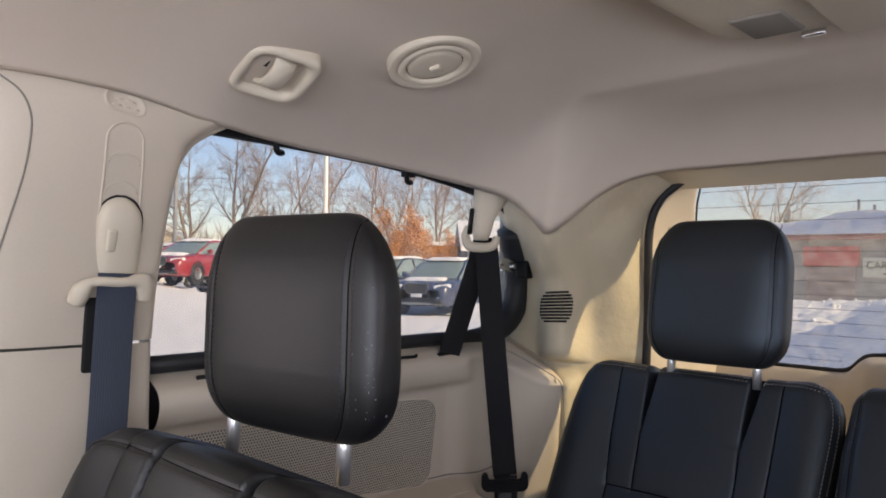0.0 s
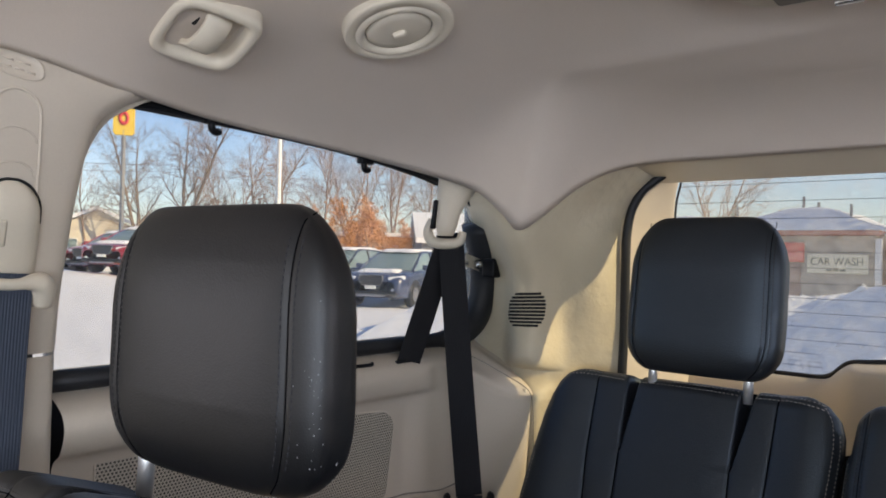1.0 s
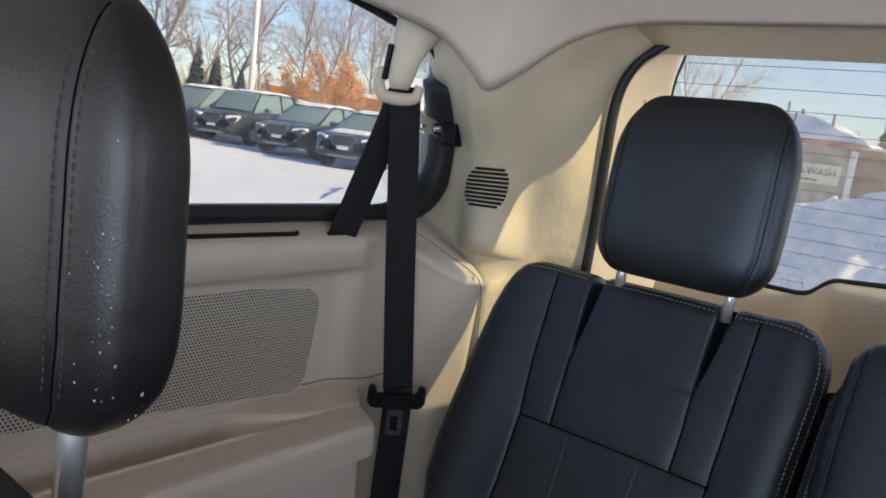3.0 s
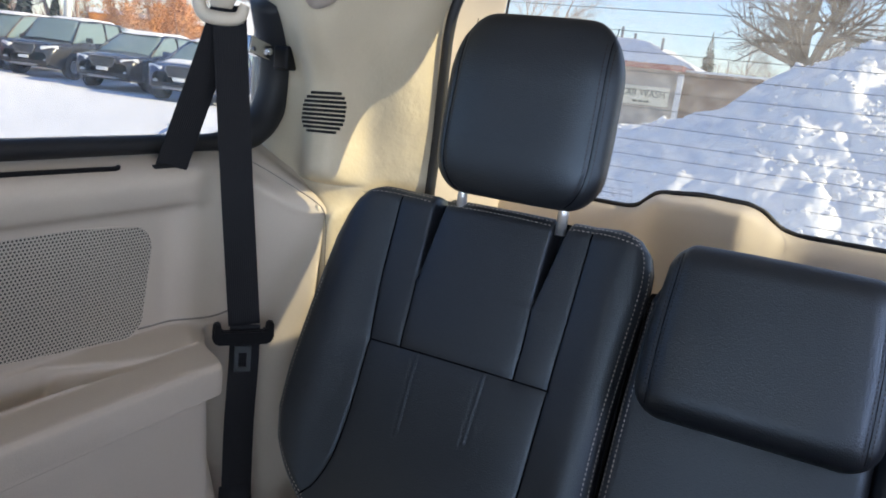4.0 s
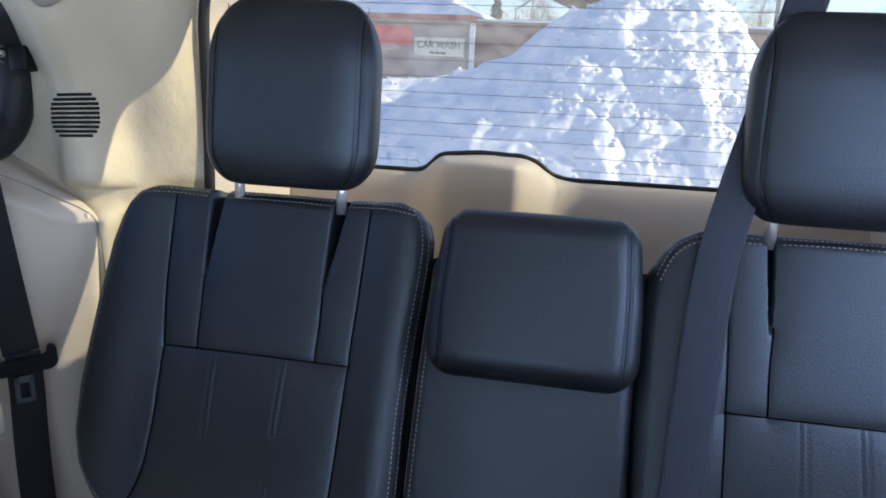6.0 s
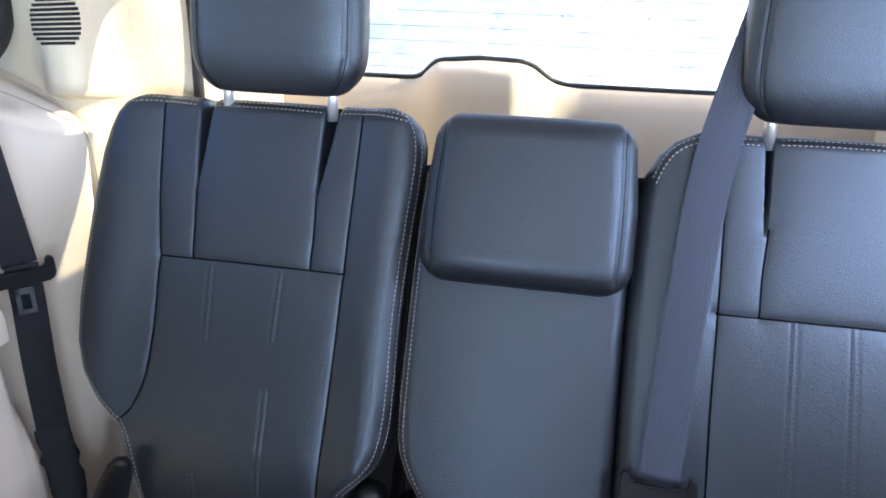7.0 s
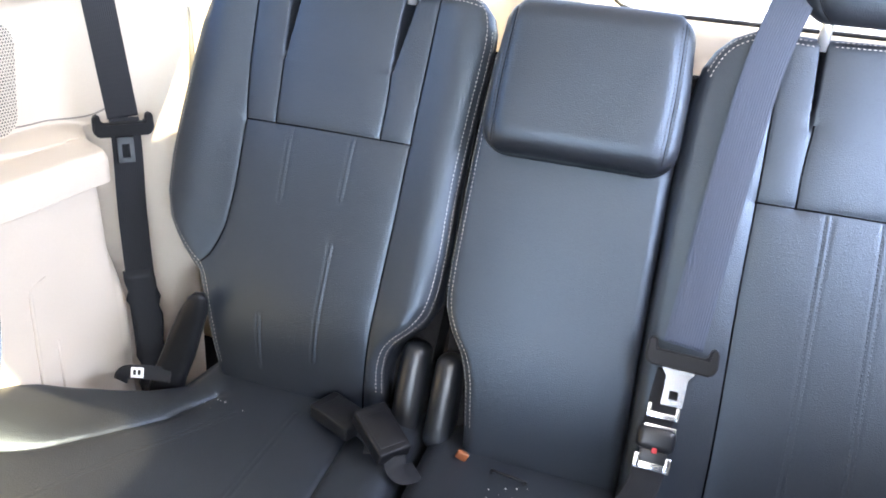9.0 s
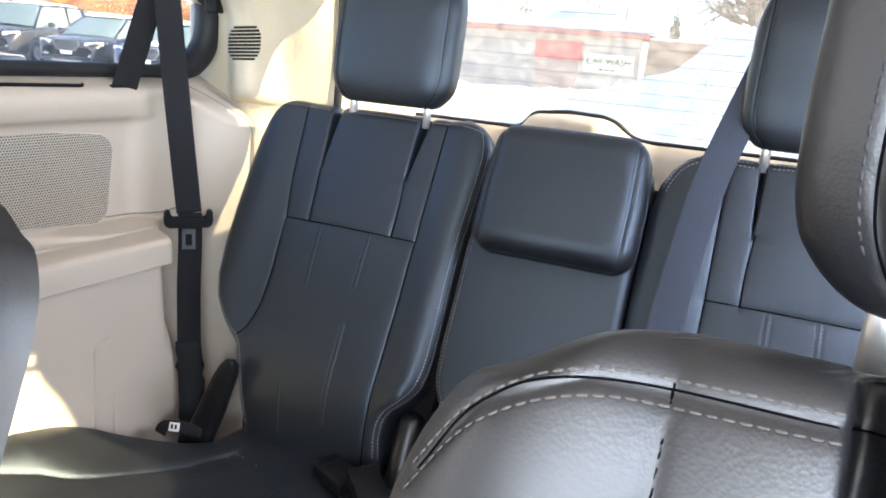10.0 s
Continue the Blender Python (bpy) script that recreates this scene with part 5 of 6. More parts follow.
def lathe(profile, sides=48):
    vs = [(r_ * math.cos(a), r_ * math.sin(a), z) for r_, z in profile for a in np.linspace(0, 2 * math.pi, sides, endpoint=False)]
    return vs, grid_faces(len(profile), sides, True)


part("bezel", moved(lathe([(.0635, .030), (.063, .002), (.0620, -.0012), (.060, -.0018), (.0505, -.0022), (.0498, -.0010), (.0490, -.0026), (.0455, -.0042), (.042, -.0040), (.0385, -.001), (.0382, .006)]), vm), "plastic_light", vent)
part("gap", moved(lathe([(.0388, .003), (.034, .004)]), vm), "dark_hole", vent)
disc = lathe([(.0374, .004), (.0372, .000), (.0355, -.0015), (.025, -.0025), (.012, -.003), (.0004, -.003)])
part("disc", moved(disc, vm @ Matrix.Rotation(radians(3), 4, "X")), "plastic_light", vent)
part("tab", moved(box(-.008, -.005, -.008, .008, .005, -.001, .003, 3), vm @ Matrix.Rotation(radians(25), 4, "Z")), "plastic_light", vent, "small thumb tab")
console = thing("overhead_console", "beige overhead console with a recess's shade painted on a plate", "console", (0, .45, 1.68))
part("housing", merge(loft([[(x * s_, y, 1.70), (x * s_ * .96, y, 1.672 - d_), (x * s_ * .86, y, 1.662 - d_), (0, y, 1.66 - d_), (-x * s_ * .86, y, 1.662 - d_), (-x * s_ * .96, y, 1.672 - d_), (-x * s_, y, 1.70)]
                            for y, x, s_, d_ in ((-.6, .175, 1, 0), (.2, .175, 1, 0), (.62, .175, 1, 0), (.74, .170, 1, .0), (.785, .150, .97, -.006), (.815, .12, .9, -.03))], 4, 4)), "plastic_light", console)
# flat plate whose colour gives the shade of a recess
part("recess", box(-.130, .68, 1.657, -.075, .755, 1.666, .004), "recess", console, "grey-brown plate painted as the recess's shade")
part("lid", box(-.045, .40, 1.650, .12, .775, 1.668, .006, 3), "plastic_light", console, "console lid")
part("latch", box(-.085, .766, 1.654, -.060, .774, 1.661, .002), "chrome", console)

# ---- fittings on the quarter panel and pillar ----
grille = thing("speaker_grille", "perforated beige speaker grille in the quarter panel", "speaker", (-.82, .80, 1.07))
ring_pts = []
for cy, cz, a0 in ((.925, 1.108, 0), (.47, 1.150, 90), (.47, 1.055, 180), (.912, 1.012, 270)):
    for a in np.linspace(a0, a0 + 90, 8):
        ring_pts.append((-.8165, cy + .034 * math.cos(radians(a)), cz + .034 * math.sin(radians(a))))
npt = len(ring_pts)
part("mesh", (ring_pts + [(x - .006, y, z) for x, y, z in ring_pts], [tuple(range(npt))] + [(i, i + npt, (i + 1) % npt + npt, (i + 1) % npt) for i in range(npt)]), "mesh", grille, "fine perforated mesh", smooth=False)
part("rim", tube([(x - .001, y, z) for x, y, z in ring_pts + ring_pts[:1]], .0016, 6), "plastic", grille)
crease = catmull([(-.817, .45, 1.045), (-.8165, .70, 1.012), (-.8165, .80, .998), (-.8165, .94, .986), (-.8165, 1.0, .984), (-.81, 1.040, .982), (-.80, 1.068, .988), (-.79, 1.090, 1.008), (-.78, 1.102, 1.04)], 6)
side_tree = BVHTree.FromPolygons([tuple(v) for v in wl[0]], wl[1])
on_wall = []
for q in crease:
    hit = side_tree.ray_cast(Vector((-.55, q[1], q[2])), Vector((-1, 0, 0)))[0]
    on_wall.append((hit.x + .0006, q[1], q[2]) if hit else tuple(q))
crease = on_wall
tagged(part("trim_joint", tube(crease, .0014, 6), "recess"), "fine moulded joint below the speaker", "panel joint", kind="structure")
vents = thing("pillar_vent", "rounded beige pillar vent with ten black slots", "air vent", (-.67, 1.12, 1.32))
pillar_tree = BVHTree.FromPolygons([tuple(v) for v in dp[0]], dp[1])
face_n = Vector((.572, -.815, .085)).normalized()
across, rise = Vector((.82, .57, .01)).normalized(), Vector((.165, -.13, .98)).normalized()


def on_pillar(u, v):
    start = Vector((-.656, 1.129, 1.321)) + across * u + rise * v + face_n * .06
    hit = pillar_tree.ray_cast(start, -face_n)[0]
    return (hit - start).dot(face_n) if hit else -.06


samples = [(u, v, on_pillar(u, v)) for u in np.linspace(-.030, .030, 9) for v in np.linspace(-.029, .029, 9)]
co_ = np.linalg.lstsq(np.array([(u, v, 1) for u, v, d in samples]), np.array([d for u, v, d in samples]), rcond=None)[0]
proud = max(d - (co_[0] * u + co_[1] * v + co_[2]) for u, v, d in samples)


def vent_point(u, v, lift):
    start = Vector((-.656, 1.129, 1.321)) + across * u + rise * v + face_n * .06
    return tuple(start + face_n * (co_[0] * u + co_[1] * v + co_[2] + proud + lift))


for k in range(10):
    z = (k - 4.5) * .0066
    half = .0322 - (.0095 if k in (0, 9) else .0042 if k in (1, 8) else .0012 if k in (2, 7) else 0)
    row = []
    for dz, lift in ((-.0022, -.0008), (-.0020, .0006), (.0020, .0006), (.0022, -.0008)):
        row.append([vent_point(-half + 2 * half * i / 6, z + dz, lift) for i in range(7)])
    part("slot", ([q for r_ in row for q in r_], grid_faces(4, 7)), "dark_hole", vents)
cord = thing("cord", "short black cord lying on the window ledge", "cord", (-.82, .75, 1.23))
run = catmull([(-.806, .45, 0), (-.804, .60, 0), (-.802, .72, 0), (-.800, .84, 0), (-.799, .88, 0), (-.802, .888, 0)], 6)
part("cable", tube([(q[0], q[1], side_tree.ray_cast(Vector((q[0], q[1], 1.30)), Vector((0, 0, -1)))[0].z + .003) for q in run], .0032, 8), "black_plastic", cord)
slot = thing("ledge_slot", "dark slot in the ledge where the belt goes through", "slot", (-.799, .975, 1.225))
part("opening", moved(box(-.030, -.0035, -.002, .030, .0035, .0022), Matrix.Translation((-.800, .974, 1.2268)) @ Matrix.Rotation(radians(35), 4, "Y") @ Matrix.Rotation(radians(90), 4, "Z")), "dark_hole", slot)
pull = thing("panel_door", "shallow square cover in the lower quarter panel", "cover", (-.70, .90, .73))
part("edge", tube([(-.703, .838, .808), (-.7025, .812, .803), (-.7, .806, .79), (-.6985, .802, .66), (-.6985, .80, .50)], .003, 6), "plastic", pull)
part("edge", tube([(-.701, .842, .70), (-.6995, .841, .66), (-.6985, .838, .50)], .0026, 6), "plastic", pull)
seam_line = []
for q in catmull([(-.800, 1.130, 1.230), (-.760, 1.140, 1.215), (-.715, 1.150, 1.195), (-.682, 1.157, 1.180), (-.666, 1.163, 1.165), (-.662, 1.167, 1.14), (-.661, 1.169, 1.10), (-.660, 1.170, 1.04), (-.659, 1.171, .96)], 6):
    out_ = Vector((.62, -.76, .20)).normalized()
    hits = [h for h in (t_.ray_cast(Vector(q) + out_ * .09, -out_)[0] for t_ in (side_tree, pillar_tree)) if h]
    if hits:
        seam_line.append(tuple(max(hits, key=lambda h: h.dot(out_)) + out_ * .0003))
tagged(part("trim_joint", tube(seam_line, .0010, 6), "recess"), "fine joint between the pillar cover and the side panel", "panel joint", kind="structure")
screw = thing("trim_button", "small round beige trim button at the end of the ledge", "button", (-.70, 1.18, 1.166))
part("cap", moved(lathe([(.006, -.002), (.006, .002), (.004, .0035), (.0003, .004)], 16), Matrix.Translation((-.676, 1.158, 1.168)) @ Matrix.Rotation(radians(90), 4, "X")), "plastic_light", screw)


# ---- outdoors: snow-covered lot ----
def snow_material():
    m = material("fresh_snow", (0.84, 0.85, 0.87), 0.7, grain=0.03, grain_scale=40, relief=0.018, relief_scale=9, stain=0.05, stain_scale=0.35, spec=0.3)
    b = m.node_tree.nodes["Principled BSDF"]
    b.inputs["Subsurface Weight"].default_value = 0.0
    return m


M["snow"] = snow_material()
M["snow_roof"] = material("settled_snow", (0.83, 0.84, 0.87), 0.75, relief=0.02, relief_scale=6, stain=0.04, stain_scale=1.0)
M["bark"] = material("grey_brown_bark", (0.23, 0.18, 0.145), 0.9, grain=0.3, grain_scale=30, relief=0.01, relief_scale=25, stain=0.25)
# brown bark, darkened to paint in the shade of a backlit trunk
M["bark_dark"] = material("dark_brown_backlit_bark", (0.075, 0.052, 0.04), 0.9, grain=0.35, grain_scale=30, relief=0.012, relief_scale=20, stain=0.3)
M["twigs"] = material("reddish_twigs", (0.33, 0.235, 0.185), 0.9, grain=0.3, grain_scale=12, stain=0.3, stain_scale=0.5)
M["leaf_rust"] = material("rust_leaves", (0.66, 0.30, 0.10), 0.8, grain=0.4, grain_scale=6, stain=0.3)
M["needle"] = material("spruce_needles", (0.045, 0.065, 0.05), 0.9, grain=0.5, grain_scale=8, stain=0.3)
M["tyre"] = material("tyre_rubber", (0.02, 0.02, 0.021), 0.85, grain=0.2)
M["rim"] = material("alloy_rim", (0.35, 0.35, 0.36), 0.35, metal=0.8)
# pale green base stands in for reflected sky and brightness behind the panes
M["car_glass"] = material("car_glass", (0.20, 0.27, 0.27), 0.05, spec=0.8, stain=0.02)
M["lamp"] = material("headlight_lens", (0.75, 0.77, 0.78), 0.12, spec=0.8, coat=0.5)
M["grille"] = material("dark_grille", (0.02, 0.02, 0.022), 0.45)
M["pole"] = material("pale_painted_steel", (0.72, 0.72, 0.72), 0.5, stain=0.06)
M["pole_dark"] = material("grey_steel", (0.22, 0.23, 0.25), 0.5, stain=0.1)
M["yellow"] = material("yellow_sign", (0.78, 0.55, 0.08), 0.4)
M["sign_red"] = material("red_sign_paint", (0.62, 0.05, 0.06), 0.5, stain=0.1)
M["stucco"] = material("grey_wall", (0.34, 0.32, 0.30), 0.9, grain=0.1, grain_scale=8, stain=0.12, stain_scale=0.8)
M["orange_wall"] = material("orange_wall", (0.66, 0.27, 0.07), 0.8, stain=0.15)
M["cream_wall"] = material("cream_siding", (0.62, 0.56, 0.46), 0.8, stain=0.1)
M["sign_cream"] = material("cream_sign", (0.66, 0.64, 0.52), 0.6, stain=0.06)
M["letter"] = material("dark_green_letters", (0.06, 0.08, 0.06), 0.6)
M["wood_fence"] = material("brown_wall", (0.25, 0.16, 0.12), 0.9, grain=0.3, grain_scale=5, stain=0.2, stain_scale=0.7)
M["door_grey"] = material("faded_roller_door", (0.30, 0.20, 0.19), 0.7, stain=0.2, stain_scale=2.0)
M["trim_red"] = material("dark_red_fascia", (0.34, 0.09, 0.08), 0.7)

# the ground: one sheet out to the horizon, gently rutted near the van, with a rise across the lot
def ground_z(x, y):
    r_ = math.hypot(x, y)
    z = 0.05 * noise.noise((x * .35, y * .35, 0)) + 0.03 * noise.noise((x * 1.3, y * 1.3, 3)) if r_ < 60 else 0.0
    return z - .03 + .72 * math.exp(-((x + 24.5) / 6.0) ** 2 - ((y - 10.2) / 2.6) ** 2)


rings_ = np.concatenate([[0.0], np.geomspace(2.0, 60, 70), np.geomspace(70, 2500, 16)])
vs, nseg = [], 144
for r_ in rings_:
    for k in range(nseg):
        a = 2 * math.pi * k / nseg
        x, y = r_ * math.sin(a), r_ * math.cos(a)
        vs.append((x, y, ground_z(x, y)))
tagged(part("ground", (vs, grid_faces(len(rings_), nseg, True)), "snow"), "snow-covered car park in low sun", "snow ground", kind="structure")


def fract(x, y, seed=0.0):
    return (noise.noise((x, y, seed)) + .5 * noise.noise((2.1 * x, 2.1 * y, seed + 5)) + .25 * noise.noise((4.3 * x, 4.3 * y, seed + 9)))


def pile_height(x, y):
    """Ploughed heap with a lower bank to one side."""
    crest = float(np.interp(x, [-6, -3.6, -2.6, -2.05, -1.1, -.65, 0, .45, .85, 1.2, 1.75, 2.15, 2.6, 3.4, 6, 9], [.9, .95, 1.0, 1.10, 1.42, 1.78, 2.10, 2.32, 2.40, 2.32, 2.02, 1.45, 1.1, .8, .5, .3]))
    yc = 10.6 + .25 * math.sin(x * .8) + (1.2 if x < -1.2 else 0) * min(1, (-1.2 - x) / 1.5 if x < -1.2 else 0)
    d = (y - yc) / (3.2 if y < yc else 3.0)
    base = crest * max(0, 1 - abs(d) ** 1.35)
    lump = abs(fract(x * 1.3, y * 1.3, 2)) * .26 + abs(fract(x * 4.0, y * 4.0, 7)) * .055 + abs(fract(x * 10, y * 10, 3)) * .022
    rough = np.interp(x, [-3, -.9, .2], [.25, .35, 1.0])
    return base + lump * rough * min(1, base * 2.2) + .05 * fract(x * .8, y * .8, 4) * min(1, base * 3) - .05


gx_, gy_ = np.concatenate([np.linspace(-9, -3.4, 50), np.linspace(-3.35, 3.3, 300), np.linspace(3.35, 9, 50)]), np.concatenate([np.linspace(6.6, 11.2, 210), np.linspace(11.25, 14.8, 60)])
vs = [(x, y, pile_height(x, y)) for y in gy_ for x in gx_]
tagged(part("snow_pile", (vs, grid_faces(len(gy_), len(gx_))), "snow"), "tall ploughed heap of lumpy snow behind the van", "snow pile")
rng = random.Random(11)
lots = []
for _ in range(1000):
    x = rng.uniform(-3.5, 3.2) if rng.random() < .25 else rng.gauss(1.3, .9)
    y = rng.uniform(7.6, 10.6)
    if x < -.6 and rng.random() < .7:
        y = rng.uniform(11.2, 12.2)
    s = rng.uniform(.010, .034) * (2.2 if rng.random() < .08 else 1)
    bm = bmesh.new()
    bmesh.ops.create_icosphere(bm, subdivisions=2, radius=s)
    for v in bm.verts:
        v.co *= 1 + .9 * noise.noise(v.co * (1.3 / s) + Vector((x * 9, y * 9, 0)))
        v.co.z *= .75
    lots.append(([tuple(Vector(v.co) + Vector((x, y, pile_height(x, y) + s * .25))) for v in bm.verts], [tuple(v.index for v in f.verts) for f in bm.faces]))
    bm.free()
tagged(part("snow_clods", merge(*lots), "snow"), "loose clods of snow scattered over the heap", "snow clods", kind="stuff")


# ---- trees ----
def wander(rnd, pos, d, length, rad, tip, n_, jitter, lift):
    """A crooked tapering stem that bends upwards."""
    pts, rads, dirs = [pos], [rad], [d]
    for i in range(n_):
        d = (d + Vector((rnd.gauss(0, jitter), rnd.gauss(0, jitter), rnd.gauss(0, jitter * .6) + lift))).normalized()
        pos = pos + d * (length / n_)
        pts.append(pos)
        dirs.append(d)
        rads.append(rad + (tip - rad) * (i + 1) / n_)
    return pts, rads, dirs


def side_shoots(rnd, stem, count, start, angle, length, thick, out, depth, jitter, lift):
    pts, rads, dirs = stem
    n_ = len(pts) - 1
    for k in range(count):
        f = start + (1 - start) * (k + rnd.random()) / count
        i = min(n_ - 1, int(f * n_))
        q = pts[i].lerp(pts[i + 1], f * n_ - i)
        d = dirs[i]
        ax = d.cross(Vector((rnd.gauss(0, 1), rnd.gauss(0, 1), rnd.gauss(0, 1)))).normalized()
        nd = Matrix.Rotation(radians(angle * rnd.uniform(.7, 1.3)), 3, ax) @ d
        size = length * (1.15 - .75 * f) * rnd.uniform(.7, 1.2)
        shoot = wander(rnd, q, nd, size, max(.005, rads[i] * thick), .003, 4 if depth > 1 else 3, jitter, lift)
        out.append(shoot)
        if depth > 1:
            side_shoots(rnd, shoot, 10 if depth > 2 else 9, .15, 42, size * .52, .55, out, depth - 1, jitter * 1.2, lift * .7)


def bare_tree(seed, height, trunk=.26, mat="bark", label="bare leafless tree with fine spreading branches", stems=2, angle=46, limbs=13, bole_at=.22):
    rnd = random.Random(seed)
    t = thing("tree", label, "tree", (0, 0, 0), "bare trees")
    bole = wander(rnd, Vector((0, 0, -.3)), Vector((0, 0, 1)), height * bole_at, trunk, trunk * .8, 4, .03, .02)
    out = []
    for k in range(stems):
        a = k * 2 * math.pi / stems + rnd.uniform(-.5, .5)
        lean = .10 if stems == 1 else rnd.uniform(.28, .42)
        main = wander(rnd, bole[0][-1], Vector((math.cos(a) * lean, math.sin(a) * lean, 1)).normalized(), height * rnd.uniform(.62, .75), trunk * (.75 if stems < 3 else .6), .015, 8, .07, .05)
        out.append(main)
        side_shoots(rnd, main, limbs, .08, angle, height * .30, .5, out, 3, .11, .07)
    part("trunk", tube(bole[0], bole[1], 9), mat, t)
    part("crown", merge(*[tube(p, q, 5 if q[0] > .03 else 3, False) for p, q, dd in out]), mat, t, "bare branches", smooth=False)
    return t


def place(ob, az, dist, turn=0.0, scale=1.0, z=0.0):
    a = radians(az)
    return pose(dist * math.sin(a), dist * math.cos(a), z, 0, 0, turn) @ Matrix.Diagonal((scale, scale, scale, 1))


def put_tree(ob, az, dist, turn, scale=1.0):
    ob.matrix_world = place(ob, az, dist, turn, scale)
    return ob


put_tree(bare_tree(3, 10, .36, "bark_dark", "bare tree with a thick trunk and low spreading branches", 4, 58, 17, .25), -1.6, 27.8, 20)
tree_a = bare_tree(5, 13, .19, stems=2, angle=50, limbs=16, bole_at=.17)
put_tree(tree_a, -59.4, 46, 0)
tree_b = bare_tree(8, 13, .13, "twigs", "bare reddish-brown tree with upright branches", 2, 42, 16)
put_tree(tree_b, -69.8, 48, 0)
tree_c = bare_tree(13, 11, .10, "twigs", "bare reddish-brown tree with upright branches", 1, 40, 20)
put_tree(tree_c, -49.5, 44, 0)
rnd = random.Random(2)
for src, az, dist, turn, sc in ((tree_a, -63, 60, 140, 1.05), (tree_b, -56.5, 58, 70, 1.0), (tree_c, -52.4, 40, 200, .9), (tree_c, -46.6, 48, 80, 1.05), (tree_b, -44, 56, 120, 1.0), (tree_c, -41.5, 50, 20, 1.1), (tree_b, -73, 55, 220, 1.1),
                                (tree_a, -77, 60, 50, 1.0), (tree_c, -66.5, 62, 300, 1.0), (tree_a, -54.0, 70, 20, 1.2), (tree_b, -48, 66, 10, 1.1), (tree_c, 7.6, 34, 30, 1.15), (tree_b, -19.5, 42, 160, .8), (tree_c, 1.5, 40, 220, .8), (tree_b, -38.5, 60, 0, 1.0), (tree_c, 12.5, 44, 90, 1.0)):
    c = copy_thing(src, Matrix())
    c.matrix_world = place(c, az, dist, turn, sc)

# twiggy shrubs behind the heap
for az, dist, turn, sc in ((-5.2, 29, 40, .42), (-3.4, 28.5, 160, .36), (.9, 28.5, 250, .40), (3.2, 29, 90, .46), (5.4, 30, 10, .44), (8.6, 31, 200, .5), (11.2, 30, 130, .42)):
    c = copy_thing(tree_c, Matrix())
    c.matrix_world = place(c, az, dist, turn, sc)

# rust-coloured leafy trees in front of the orange store
def leafy(seed, height, n_leaf, mat, label):
    t = bare_tree(seed, height, .12, "twigs", label, 2, 40, 9)
    crown = [o for o in t.children if o.name.startswith("crown")][0]
    r0 = random.Random(seed)
    vv = [v.co for v in crown.data.vertices]
    lv, lf = [], []
    for _ in range(n_leaf):
        p = Vector(r0.choice(vv)) + Vector((r0.gauss(0, .25), r0.gauss(0, .25), r0.gauss(0, .2)))
        a, b = (Vector((r0.gauss(0, 1), r0.gauss(0, 1), r0.gauss(0, 1))).normalized() * r0.uniform(.05, .10) for _ in range(2))
        k = len(lv)
        lv += [tuple(p + a), tuple(p + b), tuple(p - a), tuple(p - b * .5)]
        lf.append((k, k + 1, k + 2, k + 3))
    part("leaves", (lv, lf), mat, t, "dry rust-orange leaves", smooth=False)
    return t


rust = leafy(21, 6.5, 2400, "leaf_rust", "small tree with dry rust-orange leaves")
rust.matrix_world = place(rust, -47.6, 38, 10, .72)
for az, d_, tr, sc in ((-45.6, 37, 120, .62), (-49.2, 41, 200, .66), (-44.2, 40, 40, .55), (-46.6, 39, 300, .58), (-51.0, 42, 80, .52), (-48.4, 36, 260, .50)):
    c = copy_thing(rust, Matrix())
    c.matrix_world = place(c, az, d_, tr, sc)


def spruce(seed, height):
    r0 = random.Random(seed)
    t = thing("spruce", "dark green spruce with drooping snowy boughs", "tree", (0, 0, 0), "spruces")
    part("trunk", tube([(0, 0, -.2), (0, 0, height)], [.16, .02], 6), "bark", t)
    lv, lf = [], []
    for i in range(46):
        f = i / 46
        z, rad = height * (.08 + .92 * f), (1 - f) ** .9 * height * .24 + .05
        for k in range(9):
            a = r0.uniform(0, 6.28)
            rr = rad * r0.uniform(.7, 1.15)
            w = rr * .22
            p0, p1 = Vector((0, 0, z)), Vector((rr * math.cos(a), rr * math.sin(a), z - rr * r0.uniform(.15, .5)))
            sd = Vector((-math.sin(a), math.cos(a), 0)) * w
            k0 = len(lv)
            lv += [tuple(p0), tuple(p0.lerp(p1, .55) + sd), tuple(p1), tuple(p0.lerp(p1, .55) - sd), tuple(p0.lerp(p1, .5) - Vector((0, 0, w)))]
            lf += [(k0, k0 + 1, k0 + 2, k0 + 3), (k0, k0 + 1, k0 + 4), (k0 + 4, k0 + 3, k0)]
    part("boughs", (lv, lf), "needle", t, "dark needled boughs", smooth=False)
    return t


sp = spruce(1, 6.0)
sp.matrix_world = place(sp, -56.9, 58, 0)
for az, d_, sc in ((-55.6, 60, .95), (-66.4, 75, .9), (-7.6, 48, .95), (-18.4, 60, 1.1), (-53.8, 66, .8), (-65.2, 80, .8)):
    c = copy_thing(sp, Matrix())
    c.matrix_world = place(c, az, d_, az * 7, sc)

# far woods along the horizon
lots = []
r0 = random.Random(9)
for _ in range(900):
    az = r0.uniform(-95, 45)
    d_ = r0.uniform(75, 130)
    x, y = d_ * math.sin(radians(az)), d_ * math.cos(radians(az))
    h = r0.uniform(3.0, 6.5)
    for k in range(10):
        a = r0.uniform(0, 6.28)
        top = Vector((x + math.cos(a) * h * .28, y + math.sin(a) * h * .28, h * r0.uniform(.7, 1.0)))
        b0 = Vector((x, y, h * r0.uniform(.0, .3)))
        mid = b0.lerp(top, .5) + Vector((r0.gauss(0, .3), r0.gauss(0, .3), .2))
        lots.append(tube([b0, mid, top], [.075, .05, .015], 3, False))
